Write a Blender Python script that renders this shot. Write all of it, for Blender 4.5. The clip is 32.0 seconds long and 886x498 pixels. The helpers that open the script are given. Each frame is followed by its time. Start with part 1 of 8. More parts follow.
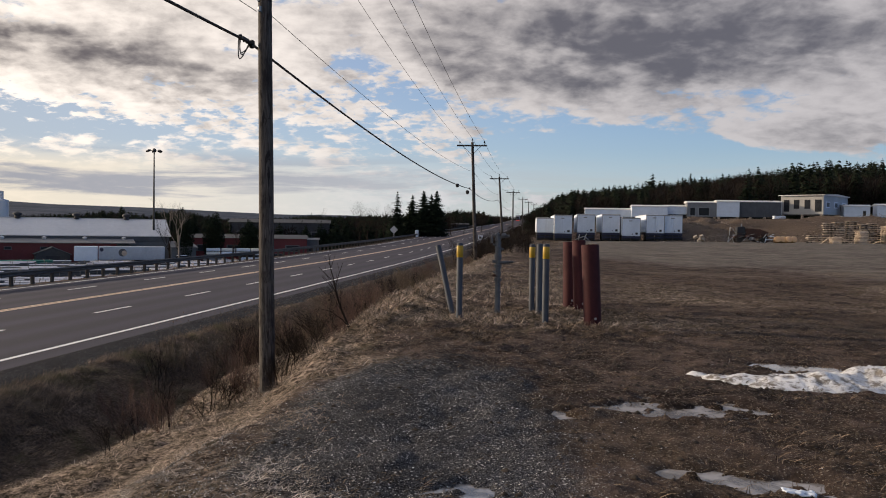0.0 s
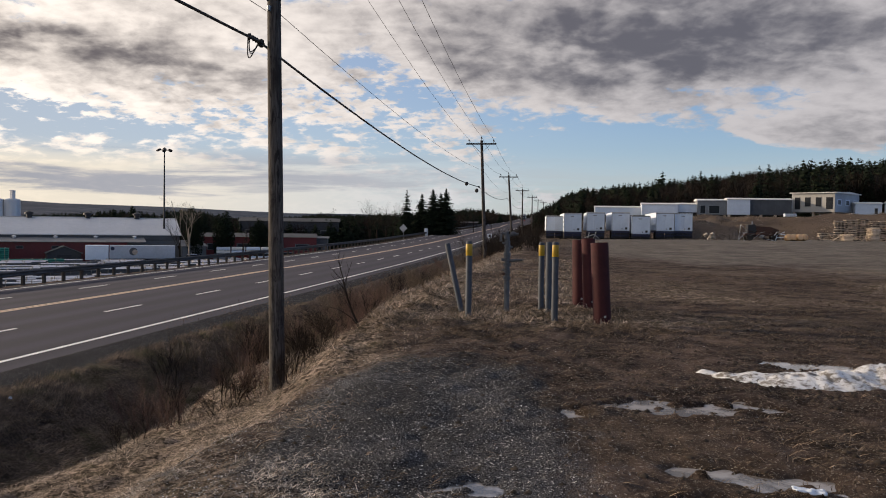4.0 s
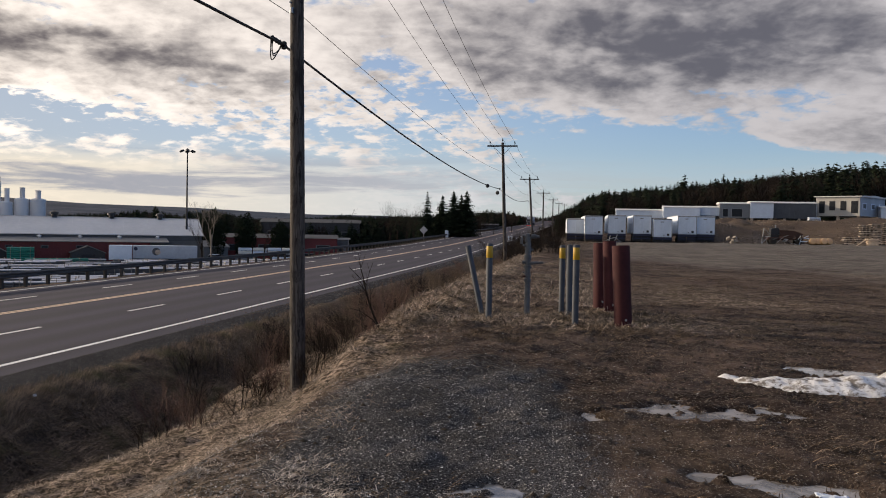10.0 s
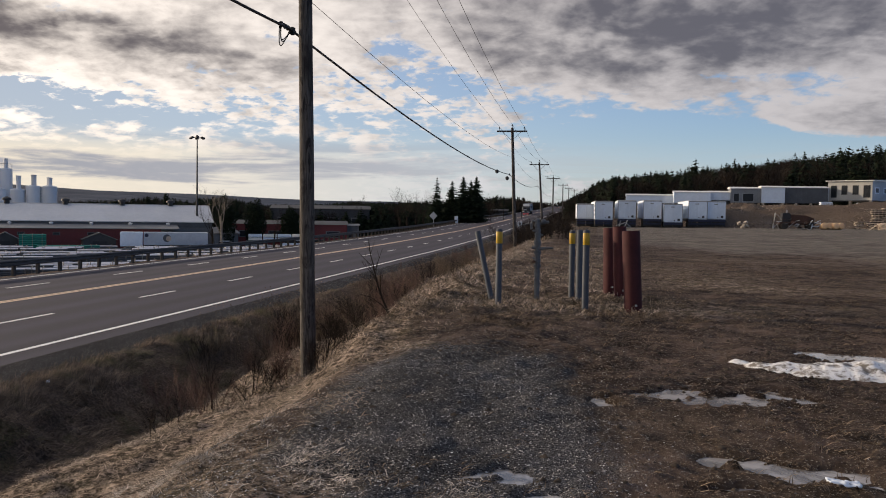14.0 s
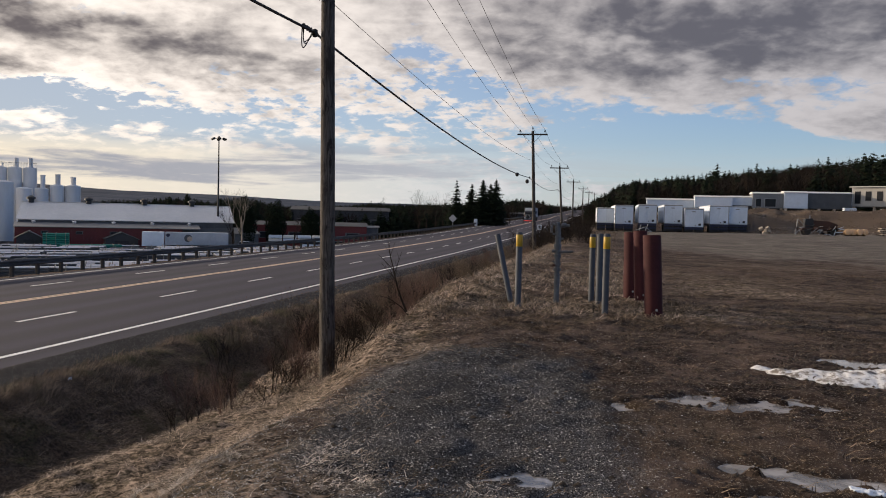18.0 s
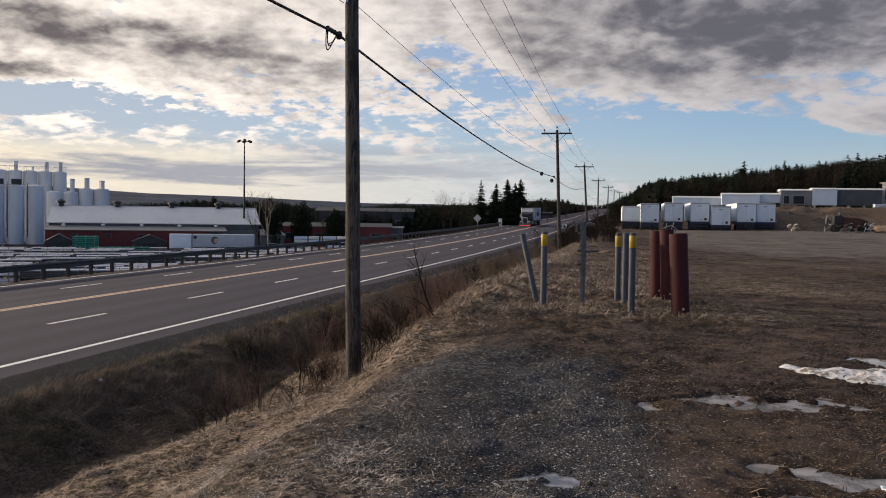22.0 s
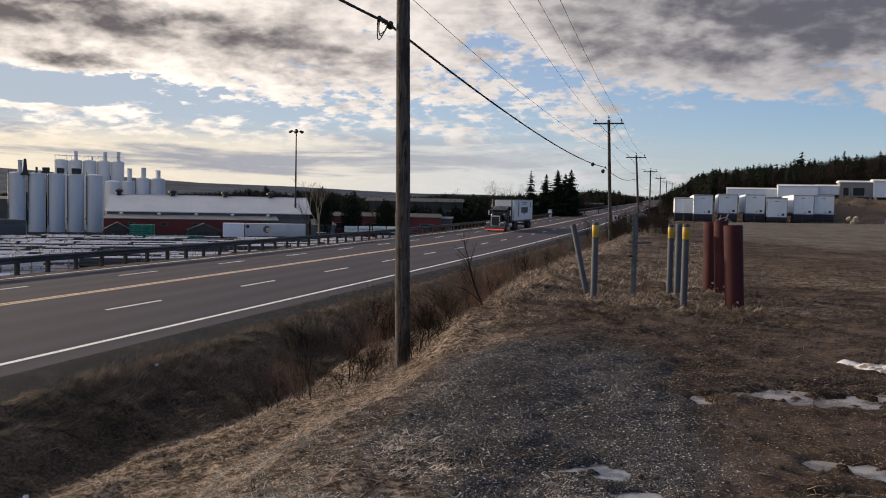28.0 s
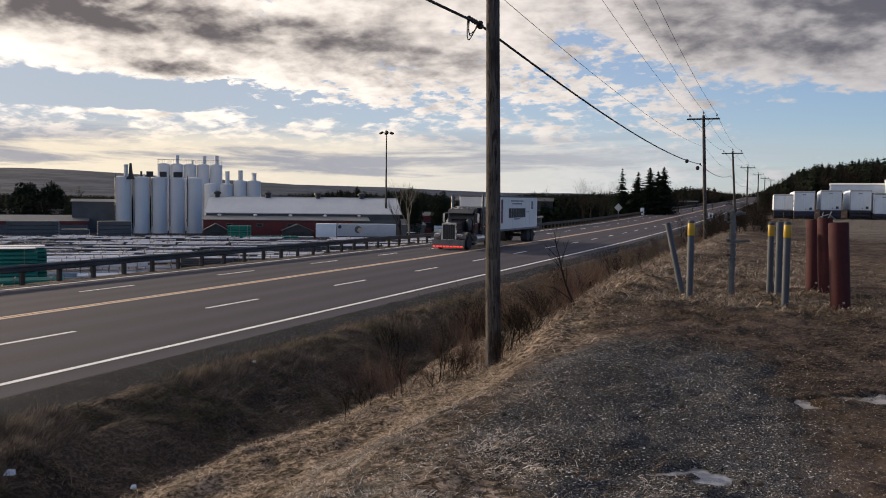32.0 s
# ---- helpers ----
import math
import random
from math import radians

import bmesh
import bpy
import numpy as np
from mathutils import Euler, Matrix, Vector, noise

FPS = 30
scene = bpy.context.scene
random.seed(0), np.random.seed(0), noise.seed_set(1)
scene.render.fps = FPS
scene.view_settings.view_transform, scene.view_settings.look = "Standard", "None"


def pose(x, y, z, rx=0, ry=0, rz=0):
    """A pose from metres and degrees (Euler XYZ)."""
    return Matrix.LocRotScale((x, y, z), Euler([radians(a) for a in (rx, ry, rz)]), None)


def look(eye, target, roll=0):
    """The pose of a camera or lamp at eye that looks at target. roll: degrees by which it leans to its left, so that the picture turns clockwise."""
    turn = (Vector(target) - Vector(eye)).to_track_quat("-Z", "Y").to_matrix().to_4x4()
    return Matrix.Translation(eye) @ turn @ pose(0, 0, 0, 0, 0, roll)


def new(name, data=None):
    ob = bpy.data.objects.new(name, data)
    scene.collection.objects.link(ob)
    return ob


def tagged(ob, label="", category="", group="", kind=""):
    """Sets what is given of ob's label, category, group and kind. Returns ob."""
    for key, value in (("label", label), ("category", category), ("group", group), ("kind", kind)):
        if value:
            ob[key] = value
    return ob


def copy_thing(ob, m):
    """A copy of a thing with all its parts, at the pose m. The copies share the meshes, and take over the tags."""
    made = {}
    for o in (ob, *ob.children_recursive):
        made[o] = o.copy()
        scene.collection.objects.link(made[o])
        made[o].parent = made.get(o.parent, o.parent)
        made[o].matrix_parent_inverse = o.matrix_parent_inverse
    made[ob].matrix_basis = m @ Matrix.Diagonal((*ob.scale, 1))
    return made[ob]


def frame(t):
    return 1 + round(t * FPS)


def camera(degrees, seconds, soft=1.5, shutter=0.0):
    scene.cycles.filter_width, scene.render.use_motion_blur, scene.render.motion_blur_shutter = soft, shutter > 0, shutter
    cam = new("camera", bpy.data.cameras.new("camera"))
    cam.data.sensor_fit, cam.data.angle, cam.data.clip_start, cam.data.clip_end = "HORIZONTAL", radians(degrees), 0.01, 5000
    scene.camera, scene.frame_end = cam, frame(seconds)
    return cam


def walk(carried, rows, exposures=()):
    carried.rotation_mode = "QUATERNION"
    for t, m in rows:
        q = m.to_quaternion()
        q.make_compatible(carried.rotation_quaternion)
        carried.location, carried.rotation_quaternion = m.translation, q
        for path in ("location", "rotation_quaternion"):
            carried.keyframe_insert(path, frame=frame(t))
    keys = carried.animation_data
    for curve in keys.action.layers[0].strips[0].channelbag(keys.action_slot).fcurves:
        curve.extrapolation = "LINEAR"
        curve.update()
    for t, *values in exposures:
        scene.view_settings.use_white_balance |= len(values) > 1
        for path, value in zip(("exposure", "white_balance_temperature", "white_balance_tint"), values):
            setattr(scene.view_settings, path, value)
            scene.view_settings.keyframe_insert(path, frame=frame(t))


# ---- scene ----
# Plan: x runs to the right of the highway, y along it, z up; z = 0 is the carriageway beside the viewer.
# The viewer stands on a gravel yard 1.9 m above the highway and pans slowly to the left.
CAM = camera(55.23, 32.0, soft=1.0)
ROWS = [
    (0, 0, 0, 3.445, 88.609, -0.841, 7.021), (0.5, -0.003, 0.003, 3.44, 88.492, -0.724, 6.941),
    (1, -0.001, -0, 3.441, 88.268, -0.745, 6.778), (1.5, 0.003, 0.005, 3.445, 88.238, -0.637, 6.82),
    (2, 0.003, 0.002, 3.443, 88.325, -0.545, 6.968), (2.5, 0.001, 0.008, 3.44, 88.525, -0.666, 7.186),
    (3, 0.005, 0.005, 3.442, 88.58, -0.673, 7.378), (3.5, 0.006, 0, 3.443, 88.522, -0.722, 7.514),
    (5.5, 0.002, 0, 3.445, 88.479, -0.625, 8.244), (6, 0.007, -0.004, 3.444, 88.514, -0.653, 8.468),
    (6.5, 0.006, -0.004, 3.444, 88.69, -0.686, 8.59), (7, 0.002, -0.003, 3.448, 88.8, -0.775, 8.752),
    (7.5, 0.002, -0.004, 3.443, 88.888, -0.779, 8.919), (8, -0, -0.002, 3.442, 88.84, -0.786, 9.018),
    (8.5, -0.003, -0.003, 3.446, 88.78, -0.793, 9.138), (9, 0.006, -0.006, 3.445, 88.767, -0.67, 9.183),
    (9.5, 0.002, -0.012, 3.446, 88.773, -0.784, 9.115), (10, 0.001, -0.008, 3.444, 88.603, -1.049, 9.039),
    (10.5, 0.002, -0.002, 3.444, 88.428, -1.07, 8.855), (11, 0.001, -0.009, 3.442, 88.349, -1.081, 8.849),
    (11.5, -0.003, 0.001, 3.44, 88.24, -1.146, 8.926), (12, 0, 0, 3.442, 88.17, -1.147, 9.055),
    (12.5, -0.003, -0.001, 3.443, 88.017, -1.306, 9.156), (13, -0.005, -0.003, 3.44, 87.913, -1.402, 9.317),
    (13.5, -0.003, -0.001, 3.439, 87.71, -1.167, 9.534), (14, 0.003, 0, 3.443, 87.632, -0.867, 9.693),
    (14.5, 0, -0.002, 3.441, 87.654, -0.928, 9.681), (16.5, -0.007, -0.004, 3.438, 87.48, -1.066, 10.223),
    (17, -0.004, -0.004, 3.443, 87.531, -1.092, 10.566), (17.5, -0.008, -0.004, 3.439, 87.695, -1.13, 10.855),
    (18, -0.01, -0.002, 3.439, 87.784, -1.371, 11.004), (18.5, -0.009, -0.006, 3.44, 87.805, -1.263, 11.133),
    (19, -0.009, -0.01, 3.439, 87.799, -1.2, 11.155), (19.5, -0.01, -0.017, 3.44, 87.744, -1.472, 11.366),
    (20, -0.016, -0.014, 3.439, 87.699, -1.541, 11.707), (20.5, -0.014, -0.014, 3.445, 87.678, -1.19, 11.976),
    (21, -0.017, -0.019, 3.44, 87.717, -1.194, 12.144), (21.5, -0.013, -0.023, 3.439, 87.766, -1.22, 12.426),
    (22, -0.011, -0.027, 3.443, 87.754, -0.888, 12.659), (22.5, -0.011, -0.018, 3.439, 87.726, -1.056, 12.586),
    (23, -0.013, -0.017, 3.44, 87.682, -1.478, 12.46), (23.5, -0.014, -0.015, 3.44, 87.595, -1.595, 12.538),
    (24, -0.015, -0.012, 3.436, 87.481, -1.725, 12.78), (24.5, -0.017, -0.011, 3.434, 87.383, -1.932, 13.079),
    (25, -0.019, -0.008, 3.436, 87.313, -1.714, 13.438), (25.5, -0.021, -0.011, 3.436, 87.12, -1.389, 13.813),
    (27.5, -0.026, -0.011, 3.431, 87.017, -1.36, 16.017), (28, -0.022, -0.018, 3.435, 87.055, -1.16, 15.998),
    (28.5, -0.025, -0.024, 3.434, 86.98, -1.124, 15.915), (29, -0.026, -0.024, 3.433, 86.962, -1.318, 16.306),
    (29.5, -0.029, -0.027, 3.432, 87.031, -1.447, 16.942), (30, -0.04, -0.028, 3.433, 86.948, -1.494, 17.853),
    (30.5, -0.042, -0.018, 3.429, 86.805, -1.5, 19.06), (31, -0.046, -0.033, 3.432, 86.832, -1.207, 20.147),
    (31.5, -0.047, -0.022, 3.432, 86.938, -0.775, 21.03), (32, -0.047, -0.022, 3.432, 86.927, -0.671, 22.01),
]
walk(CAM, [(r[0], pose(*r[1:])) for r in ROWS])

# ---------------------------------------------------------------- light
SUN_AZ, SUN_EL = -77.0, 14.0          # degrees from the highway's direction, clockwise; above the horizon


def way(az, el):
    a, e = radians(az), radians(el)
    return Vector((math.sin(a) * math.cos(e), math.cos(a) * math.cos(e), math.sin(e)))


sun_data = bpy.data.lights.new("sun", "SUN")
sun_data.energy, sun_data.angle, sun_data.color = 5.2, radians(2.5), (1.0, 0.80, 0.58)
sun = new("sun", sun_data)
sun.matrix_world = look(way(SUN_AZ, SUN_EL) * 100, (0, 0, 0))


class Nodes:
    """Short calls for building a node tree."""

    def __init__(self, tree):
        self.tree = tree
        tree.nodes.clear()

    def add(self, kind):
        return self.tree.nodes.new(kind)

    def put(self, socket, value):
        if isinstance(value, bpy.types.NodeSocket):
            self.tree.links.new(value, socket)
        elif value is not None:
            if hasattr(socket.default_value, "__len__") and not hasattr(value, "__len__"):
                value = (value,) * len(socket.default_value)
            elif hasattr(value, "__len__") and len(value) == 3 and len(socket.default_value) == 4:
                value = (*value, 1.0)
            socket.default_value = value

    def math(self, op, a, b=None, c=None, clamp=False):
        node = self.add("ShaderNodeMath")
        node.operation, node.use_clamp = op, clamp
        for socket, value in zip(node.inputs, (a, b, c)):
            self.put(socket, value)
        return node.outputs[0]

    def vec(self, op, a, b=None):
        node = self.add("ShaderNodeVectorMath")
        node.operation = op
        self.put(node.inputs[0], a)
        if b is not None:
            self.put(node.inputs[1], b)
        return node.outputs[0]

    def add_length(self, a):
        node = self.add("ShaderNodeVectorMath")
        node.operation = "LENGTH"
        self.put(node.inputs[0], a)
        return node.outputs["Value"]

    def mix(self, f, a, b):
        node = self.add("ShaderNodeMix")
        node.data_type = "RGBA"
        self.put(node.inputs[0], f)
        self.put(node.inputs[6], a)
        self.put(node.inputs[7], b)
        return node.outputs[2]

    def noise(self, at, scale, detail=4.0, rough=0.55, distort=0.0):
        node = self.add("ShaderNodeTexNoise")
        self.put(node.inputs["Vector"], at)
        for key, value in (("Scale", scale), ("Detail", detail), ("Roughness", rough), ("Distortion", distort)):
            self.put(node.inputs[key], value)
        return node.outputs[0]

    def step(self, x, lo, hi):
        node = self.add("ShaderNodeMapRange")
        node.interpolation_type = "SMOOTHSTEP"
        for socket, value in zip(node.inputs, (x, lo, hi, 0.0, 1.0)):
            self.put(socket, value)
        return node.outputs[0]


def make_world():
    world = bpy.data.worlds.new("evening_sky")
    world.use_nodes = True
    scene.world = world
    n = Nodes(world.node_tree)
    dirn = n.add("ShaderNodeTexCoord").outputs["Generated"]
    sep = n.add("ShaderNodeSeparateXYZ")
    n.put(sep.inputs[0], dirn)
    x, y, z = sep.outputs
    el = n.math("MULTIPLY", n.math("ARCSINE", z), 57.2958)
    az = n.math("MULTIPLY", n.math("ARCTAN2", x, y), 57.2958)
    sky = n.add("ShaderNodeTexSky")
    sky.sky_type, sky.sun_disc = "NISHITA", False
    sky.sun_elevation, sky.sun_rotation = radians(SUN_EL + 8), radians(SUN_AZ)
    sky.altitude, sky.air_density, sky.dust_density, sky.ozone_density = 200.0, 1.0, 0.6, 2.0
    clear = n.vec("MULTIPLY", sky.outputs[0], (0.116, 0.123, 0.142))
    # cloud layer seen in perspective
    zz = n.math("ADD", n.math("MAXIMUM", z, 0.0), 0.26)
    comb = n.add("ShaderNodeCombineXYZ")
    n.put(comb.inputs[0], n.math("DIVIDE", x, zz))
    n.put(comb.inputs[1], n.math("DIVIDE", y, zz))
    flat = comb.outputs[0]
    sunward = n.vec("ADD", flat, (-0.045, 0.012, 0.0))
    # the small puffs have height of their own, so they flatten less towards the horizon
    zp = n.math("ADD", n.math("MAXIMUM", z, 0.0), 0.55)
    comb = n.add("ShaderNodeCombineXYZ")
    n.put(comb.inputs[0], n.math("DIVIDE", x, zp))
    n.put(comb.inputs[1], n.math("DIVIDE", y, zp))
    round_at = comb.outputs[0]

    def lumps(at, small):
        big = n.noise(at, 1.6, 2.0, 0.5, 0.0)
        mid = n.noise(at, 4.6, 3.0, 0.5, 0.25)
        fine = n.noise(small, 16.0, 5.0, 0.58, 0.25)
        base = n.math("ADD", n.math("MULTIPLY", big, 0.36), n.math("MULTIPLY", mid, 0.44))
        return n.math("ADD", base, n.math("MULTIPLY", fine, 0.36)), n.math("ADD", base, n.math("MULTIPLY", fine, 0.30))

    def field(blobs):
        total = None
        for a, e, wa, we, amount in blobs:
            da = n.math("DIVIDE", n.math("SUBTRACT", az, a), wa)
            de = n.math("DIVIDE", n.math("SUBTRACT", el, e), we)
            r2 = n.math("ADD", n.math("MULTIPLY", da, da), n.math("MULTIPLY", de, de))
            g = n.math("MULTIPLY", n.math("EXPONENT", n.math("MULTIPLY", r2, -1.0)), amount)
            total = g if total is None else n.math("ADD", total, g)
        return total

    (here, body), (_, beside) = lumps(flat, flat), lumps(sunward, sunward)
    # azimuth, elevation, half widths, amount: banks of cloud and the clear gaps between them
    cover = field([
        (8, 12.3, 17, 3.7, 0.32), (-26, 10.4, 9, 2.0, 0.16), (-14, 13.5, 26, 2.2, 0.09), (17, 6.3, 5.5, 1.1, 0.24), (-42, 10.6, 9, 2.0, 0.28),
        (-27, 7.2, 10, 1.2, 0.03), (-39.5, 8.3, 3.6, 0.8, 0.18), (-45, 6.8, 9, 0.9, -0.30), (-28, 5.9, 6, 0.6, -0.12),
        (5, 4.9, 11, 1.5, -0.34), (-9.5, 8.4, 3.2, 1.0, -0.16), (-13.2, 11.0, 1.8, 0.6, -0.16), (-8, 5.2, 8, 0.9, 0.12),
        (-42, 5.5, 5, 0.22, 0.20), (150, 30, 80, 45, -0.32)])
    cells = n.noise(flat, 24.0, 4.0, 0.55, 0.2)
    small_puffs = field([(-24, 7.3, 17, 1.9, 1.0), (-12, 9.8, 8, 2.2, 0.8), (-31, 12.6, 10, 1.6, 0.6), (-37, 8.4, 6, 1.6, 0.7), (-6, 5.4, 7, 1.0, 0.5)])
    dens = n.math("ADD", n.math("ADD", here, cover), n.math("MULTIPLY", n.math("MULTIPLY", n.math("SUBTRACT", cells, 0.5), small_puffs), 0.50))
    alpha = n.step(dens, 0.530, 0.640)
    thick = field([
        (7, 12.8, 15, 3.2, 0.64), (4, 9.8, 12, 1.0, 0.30), (8.5, 13.6, 1.8, 0.5, -0.20), (-46, 11.8, 8, 1.7, 0.86), (-37, 11.2, 6, 1.0, 0.60), (-39.5, 8.4, 3.4, 0.7, 0.48),
        (-27, 10.6, 6, 1.1, 0.40), (-22, 9.4, 5, 0.8, 0.34), (-30.5, 11.2, 3, 0.8, 0.22), (17, 6.0, 5, 0.8, 0.08), (-49, 9.0, 6, 0.9, -0.40)])
    thick = n.math("MULTIPLY", thick, n.math("ADD", n.math("MULTIPLY", n.step(n.noise(flat, 5.5, 4.0, 0.55, 0.3), 0.34, 0.62), 0.95), 0.40))
    streak = n.noise(flat, 2.6, 4.0, 0.5, 0.3)
    puff = n.noise(round_at, 10.0, 5.0, 0.55, 0.5)
    shade = n.math("ADD", n.math("MULTIPLY", n.math("SUBTRACT", dens, 0.62), 1.5), thick)
    shade = n.math("ADD", shade, n.math("MULTIPLY", n.math("SUBTRACT", beside, body), 3.0))
    shade = n.math("ADD", shade, n.math("MULTIPLY", n.math("SUBTRACT", streak, 0.5), 0.75))
    shade = n.math("ADD", shade, n.math("MULTIPLY", n.math("SUBTRACT", puff, 0.5), 0.9))
    # lit edges brighten towards the sun
    toward = n.step(az, 14.0, -46.0)
    clear = n.mix(n.math("MULTIPLY", toward, 0.85), clear, (0.50, 0.55, 0.60))
    lit = n.mix(toward, (0.66, 0.63, 0.62), (1.46, 1.32, 1.14))
    core = n.mix(toward, (0.145, 0.141, 0.160), (0.165, 0.140, 0.136))
    cloud = n.mix(n.step(shade, -0.30, 1.15), lit, core)
    colour = n.mix(n.math("MULTIPLY", alpha, 0.96), clear, cloud)
    # layered thin cloud and pale warm air low over the horizon
    bands = n.add("ShaderNodeCombineXYZ")
    n.put(bands.inputs[0], n.math("MULTIPLY", az, 0.085))
    n.put(bands.inputs[1], n.math("MULTIPLY", el, 0.85))
    band = n.noise(bands.outputs[0], 1.0, 7.0, 0.62, 0.35)
    grey = n.math("ADD", band, field([(-47, 4.2, 4, 0.5, 0.20), (-27, 2.7, 10, 0.6, 0.13), (-30, 3.9, 16, 0.35, -0.13), (-30, 1.2, 30, 0.8, -0.22), (-18, 4.4, 6, 0.3, 0.12)]))
    pale = n.mix(toward, (0.50, 0.63, 0.76), (1.08, 0.95, 0.72))
    dim = n.mix(toward, (0.60, 0.62, 0.66), (0.40, 0.405, 0.44))
    low_cloud = n.mix(n.step(grey, 0.42, 0.60), pale, dim)
    low = n.math("MULTIPLY", n.step(el, 5.4, 3.2), n.math("ADD", n.math("MULTIPLY", n.step(az, 4.0, -18.0), 0.62), 0.30))
    colour = n.mix(low, colour, low_cloud)
    back = n.add("ShaderNodeBackground")
    n.put(back.inputs[0], n.vec("MULTIPLY", colour, (1.0, 0.985, 1.01)))
    n.put(back.inputs[1], 0.94)
    out = n.add("ShaderNodeOutputWorld")
    n.put(out.inputs[0], back.outputs[0])


make_world()
scene.view_settings.exposure = -0.06

# ---------------------------------------------------------------- materials


def surface(name, build, rough=0.8, metal=0.0, bump=0.0, spec=0.5, near=0.02):
    """build(n, pos) returns colour, height and (optionally) roughness sockets."""
    mat = bpy.data.materials.new(name)
    mat.use_nodes = True
    n = Nodes(mat.node_tree)
    pos = n.add("ShaderNodeTexCoord").outputs["Object"]
    got = build(n, pos)
    colour, height, r = (*got, None, None)[:3] if isinstance(got, tuple) else (got, None, None)
    bsdf = n.add("ShaderNodeBsdfPrincipled")
    n.put(bsdf.inputs["Base Color"], colour)
    n.put(bsdf.inputs["Roughness"], r if r is not None else rough)
    n.put(bsdf.inputs["Metallic"], metal)
    n.put(bsdf.inputs["Specular IOR Level"], spec)
    if height is not None and bump:
        b = n.add("ShaderNodeBump")
        n.put(b.inputs["Strength"], bump)
        n.put(b.inputs["Distance"], near)
        n.put(b.inputs["Height"], height)
        n.put(bsdf.inputs["Normal"], b.outputs[0])
    out = n.add("ShaderNodeOutputMaterial")
    n.put(out.inputs[0], bsdf.outputs[0])
    return mat


def two_tone(name, a, b, fine=8.0, coarse=0.8, rough=0.75, metal=0.0, bump=0.3, near=0.01, vary=0.15, stretch=None, spec=0.4):
    """Grain at a fine scale and stains at a coarse one, varied a little from object to object."""

    def build(n, pos):
        at = n.vec("MULTIPLY", pos, stretch) if stretch else pos
        grain, stain = n.noise(at, fine, 5.0, 0.6), n.noise(at, coarse, 3.0, 0.5, 0.4)
        f = n.math("ADD", n.math("MULTIPLY", n.step(grain, 0.3, 0.7), 0.5), n.math("MULTIPLY", n.step(stain, 0.35, 0.68), 0.5))
        rnd = n.add("ShaderNodeObjectInfo").outputs["Random"]
        k = n.math("ADD", n.math("MULTIPLY", rnd, vary), 1.0 - vary / 2)
        colour = n.vec("MULTIPLY", n.mix(f, a, b), k)
        return colour, grain, n.math("ADD", n.math("MULTIPLY", stain, 0.2), rough - 0.1)

    return surface(name, build, rough, metal, bump, spec, near)


def glow(name, colour, strength):
    mat = bpy.data.materials.new(name)
    mat.use_nodes = True
    n = Nodes(mat.node_tree)
    em = n.add("ShaderNodeEmission")
    n.put(em.inputs[0], colour)
    n.put(em.inputs[1], strength)
    out = n.add("ShaderNodeOutputMaterial")
    n.put(out.inputs[0], em.outputs[0])
    return mat


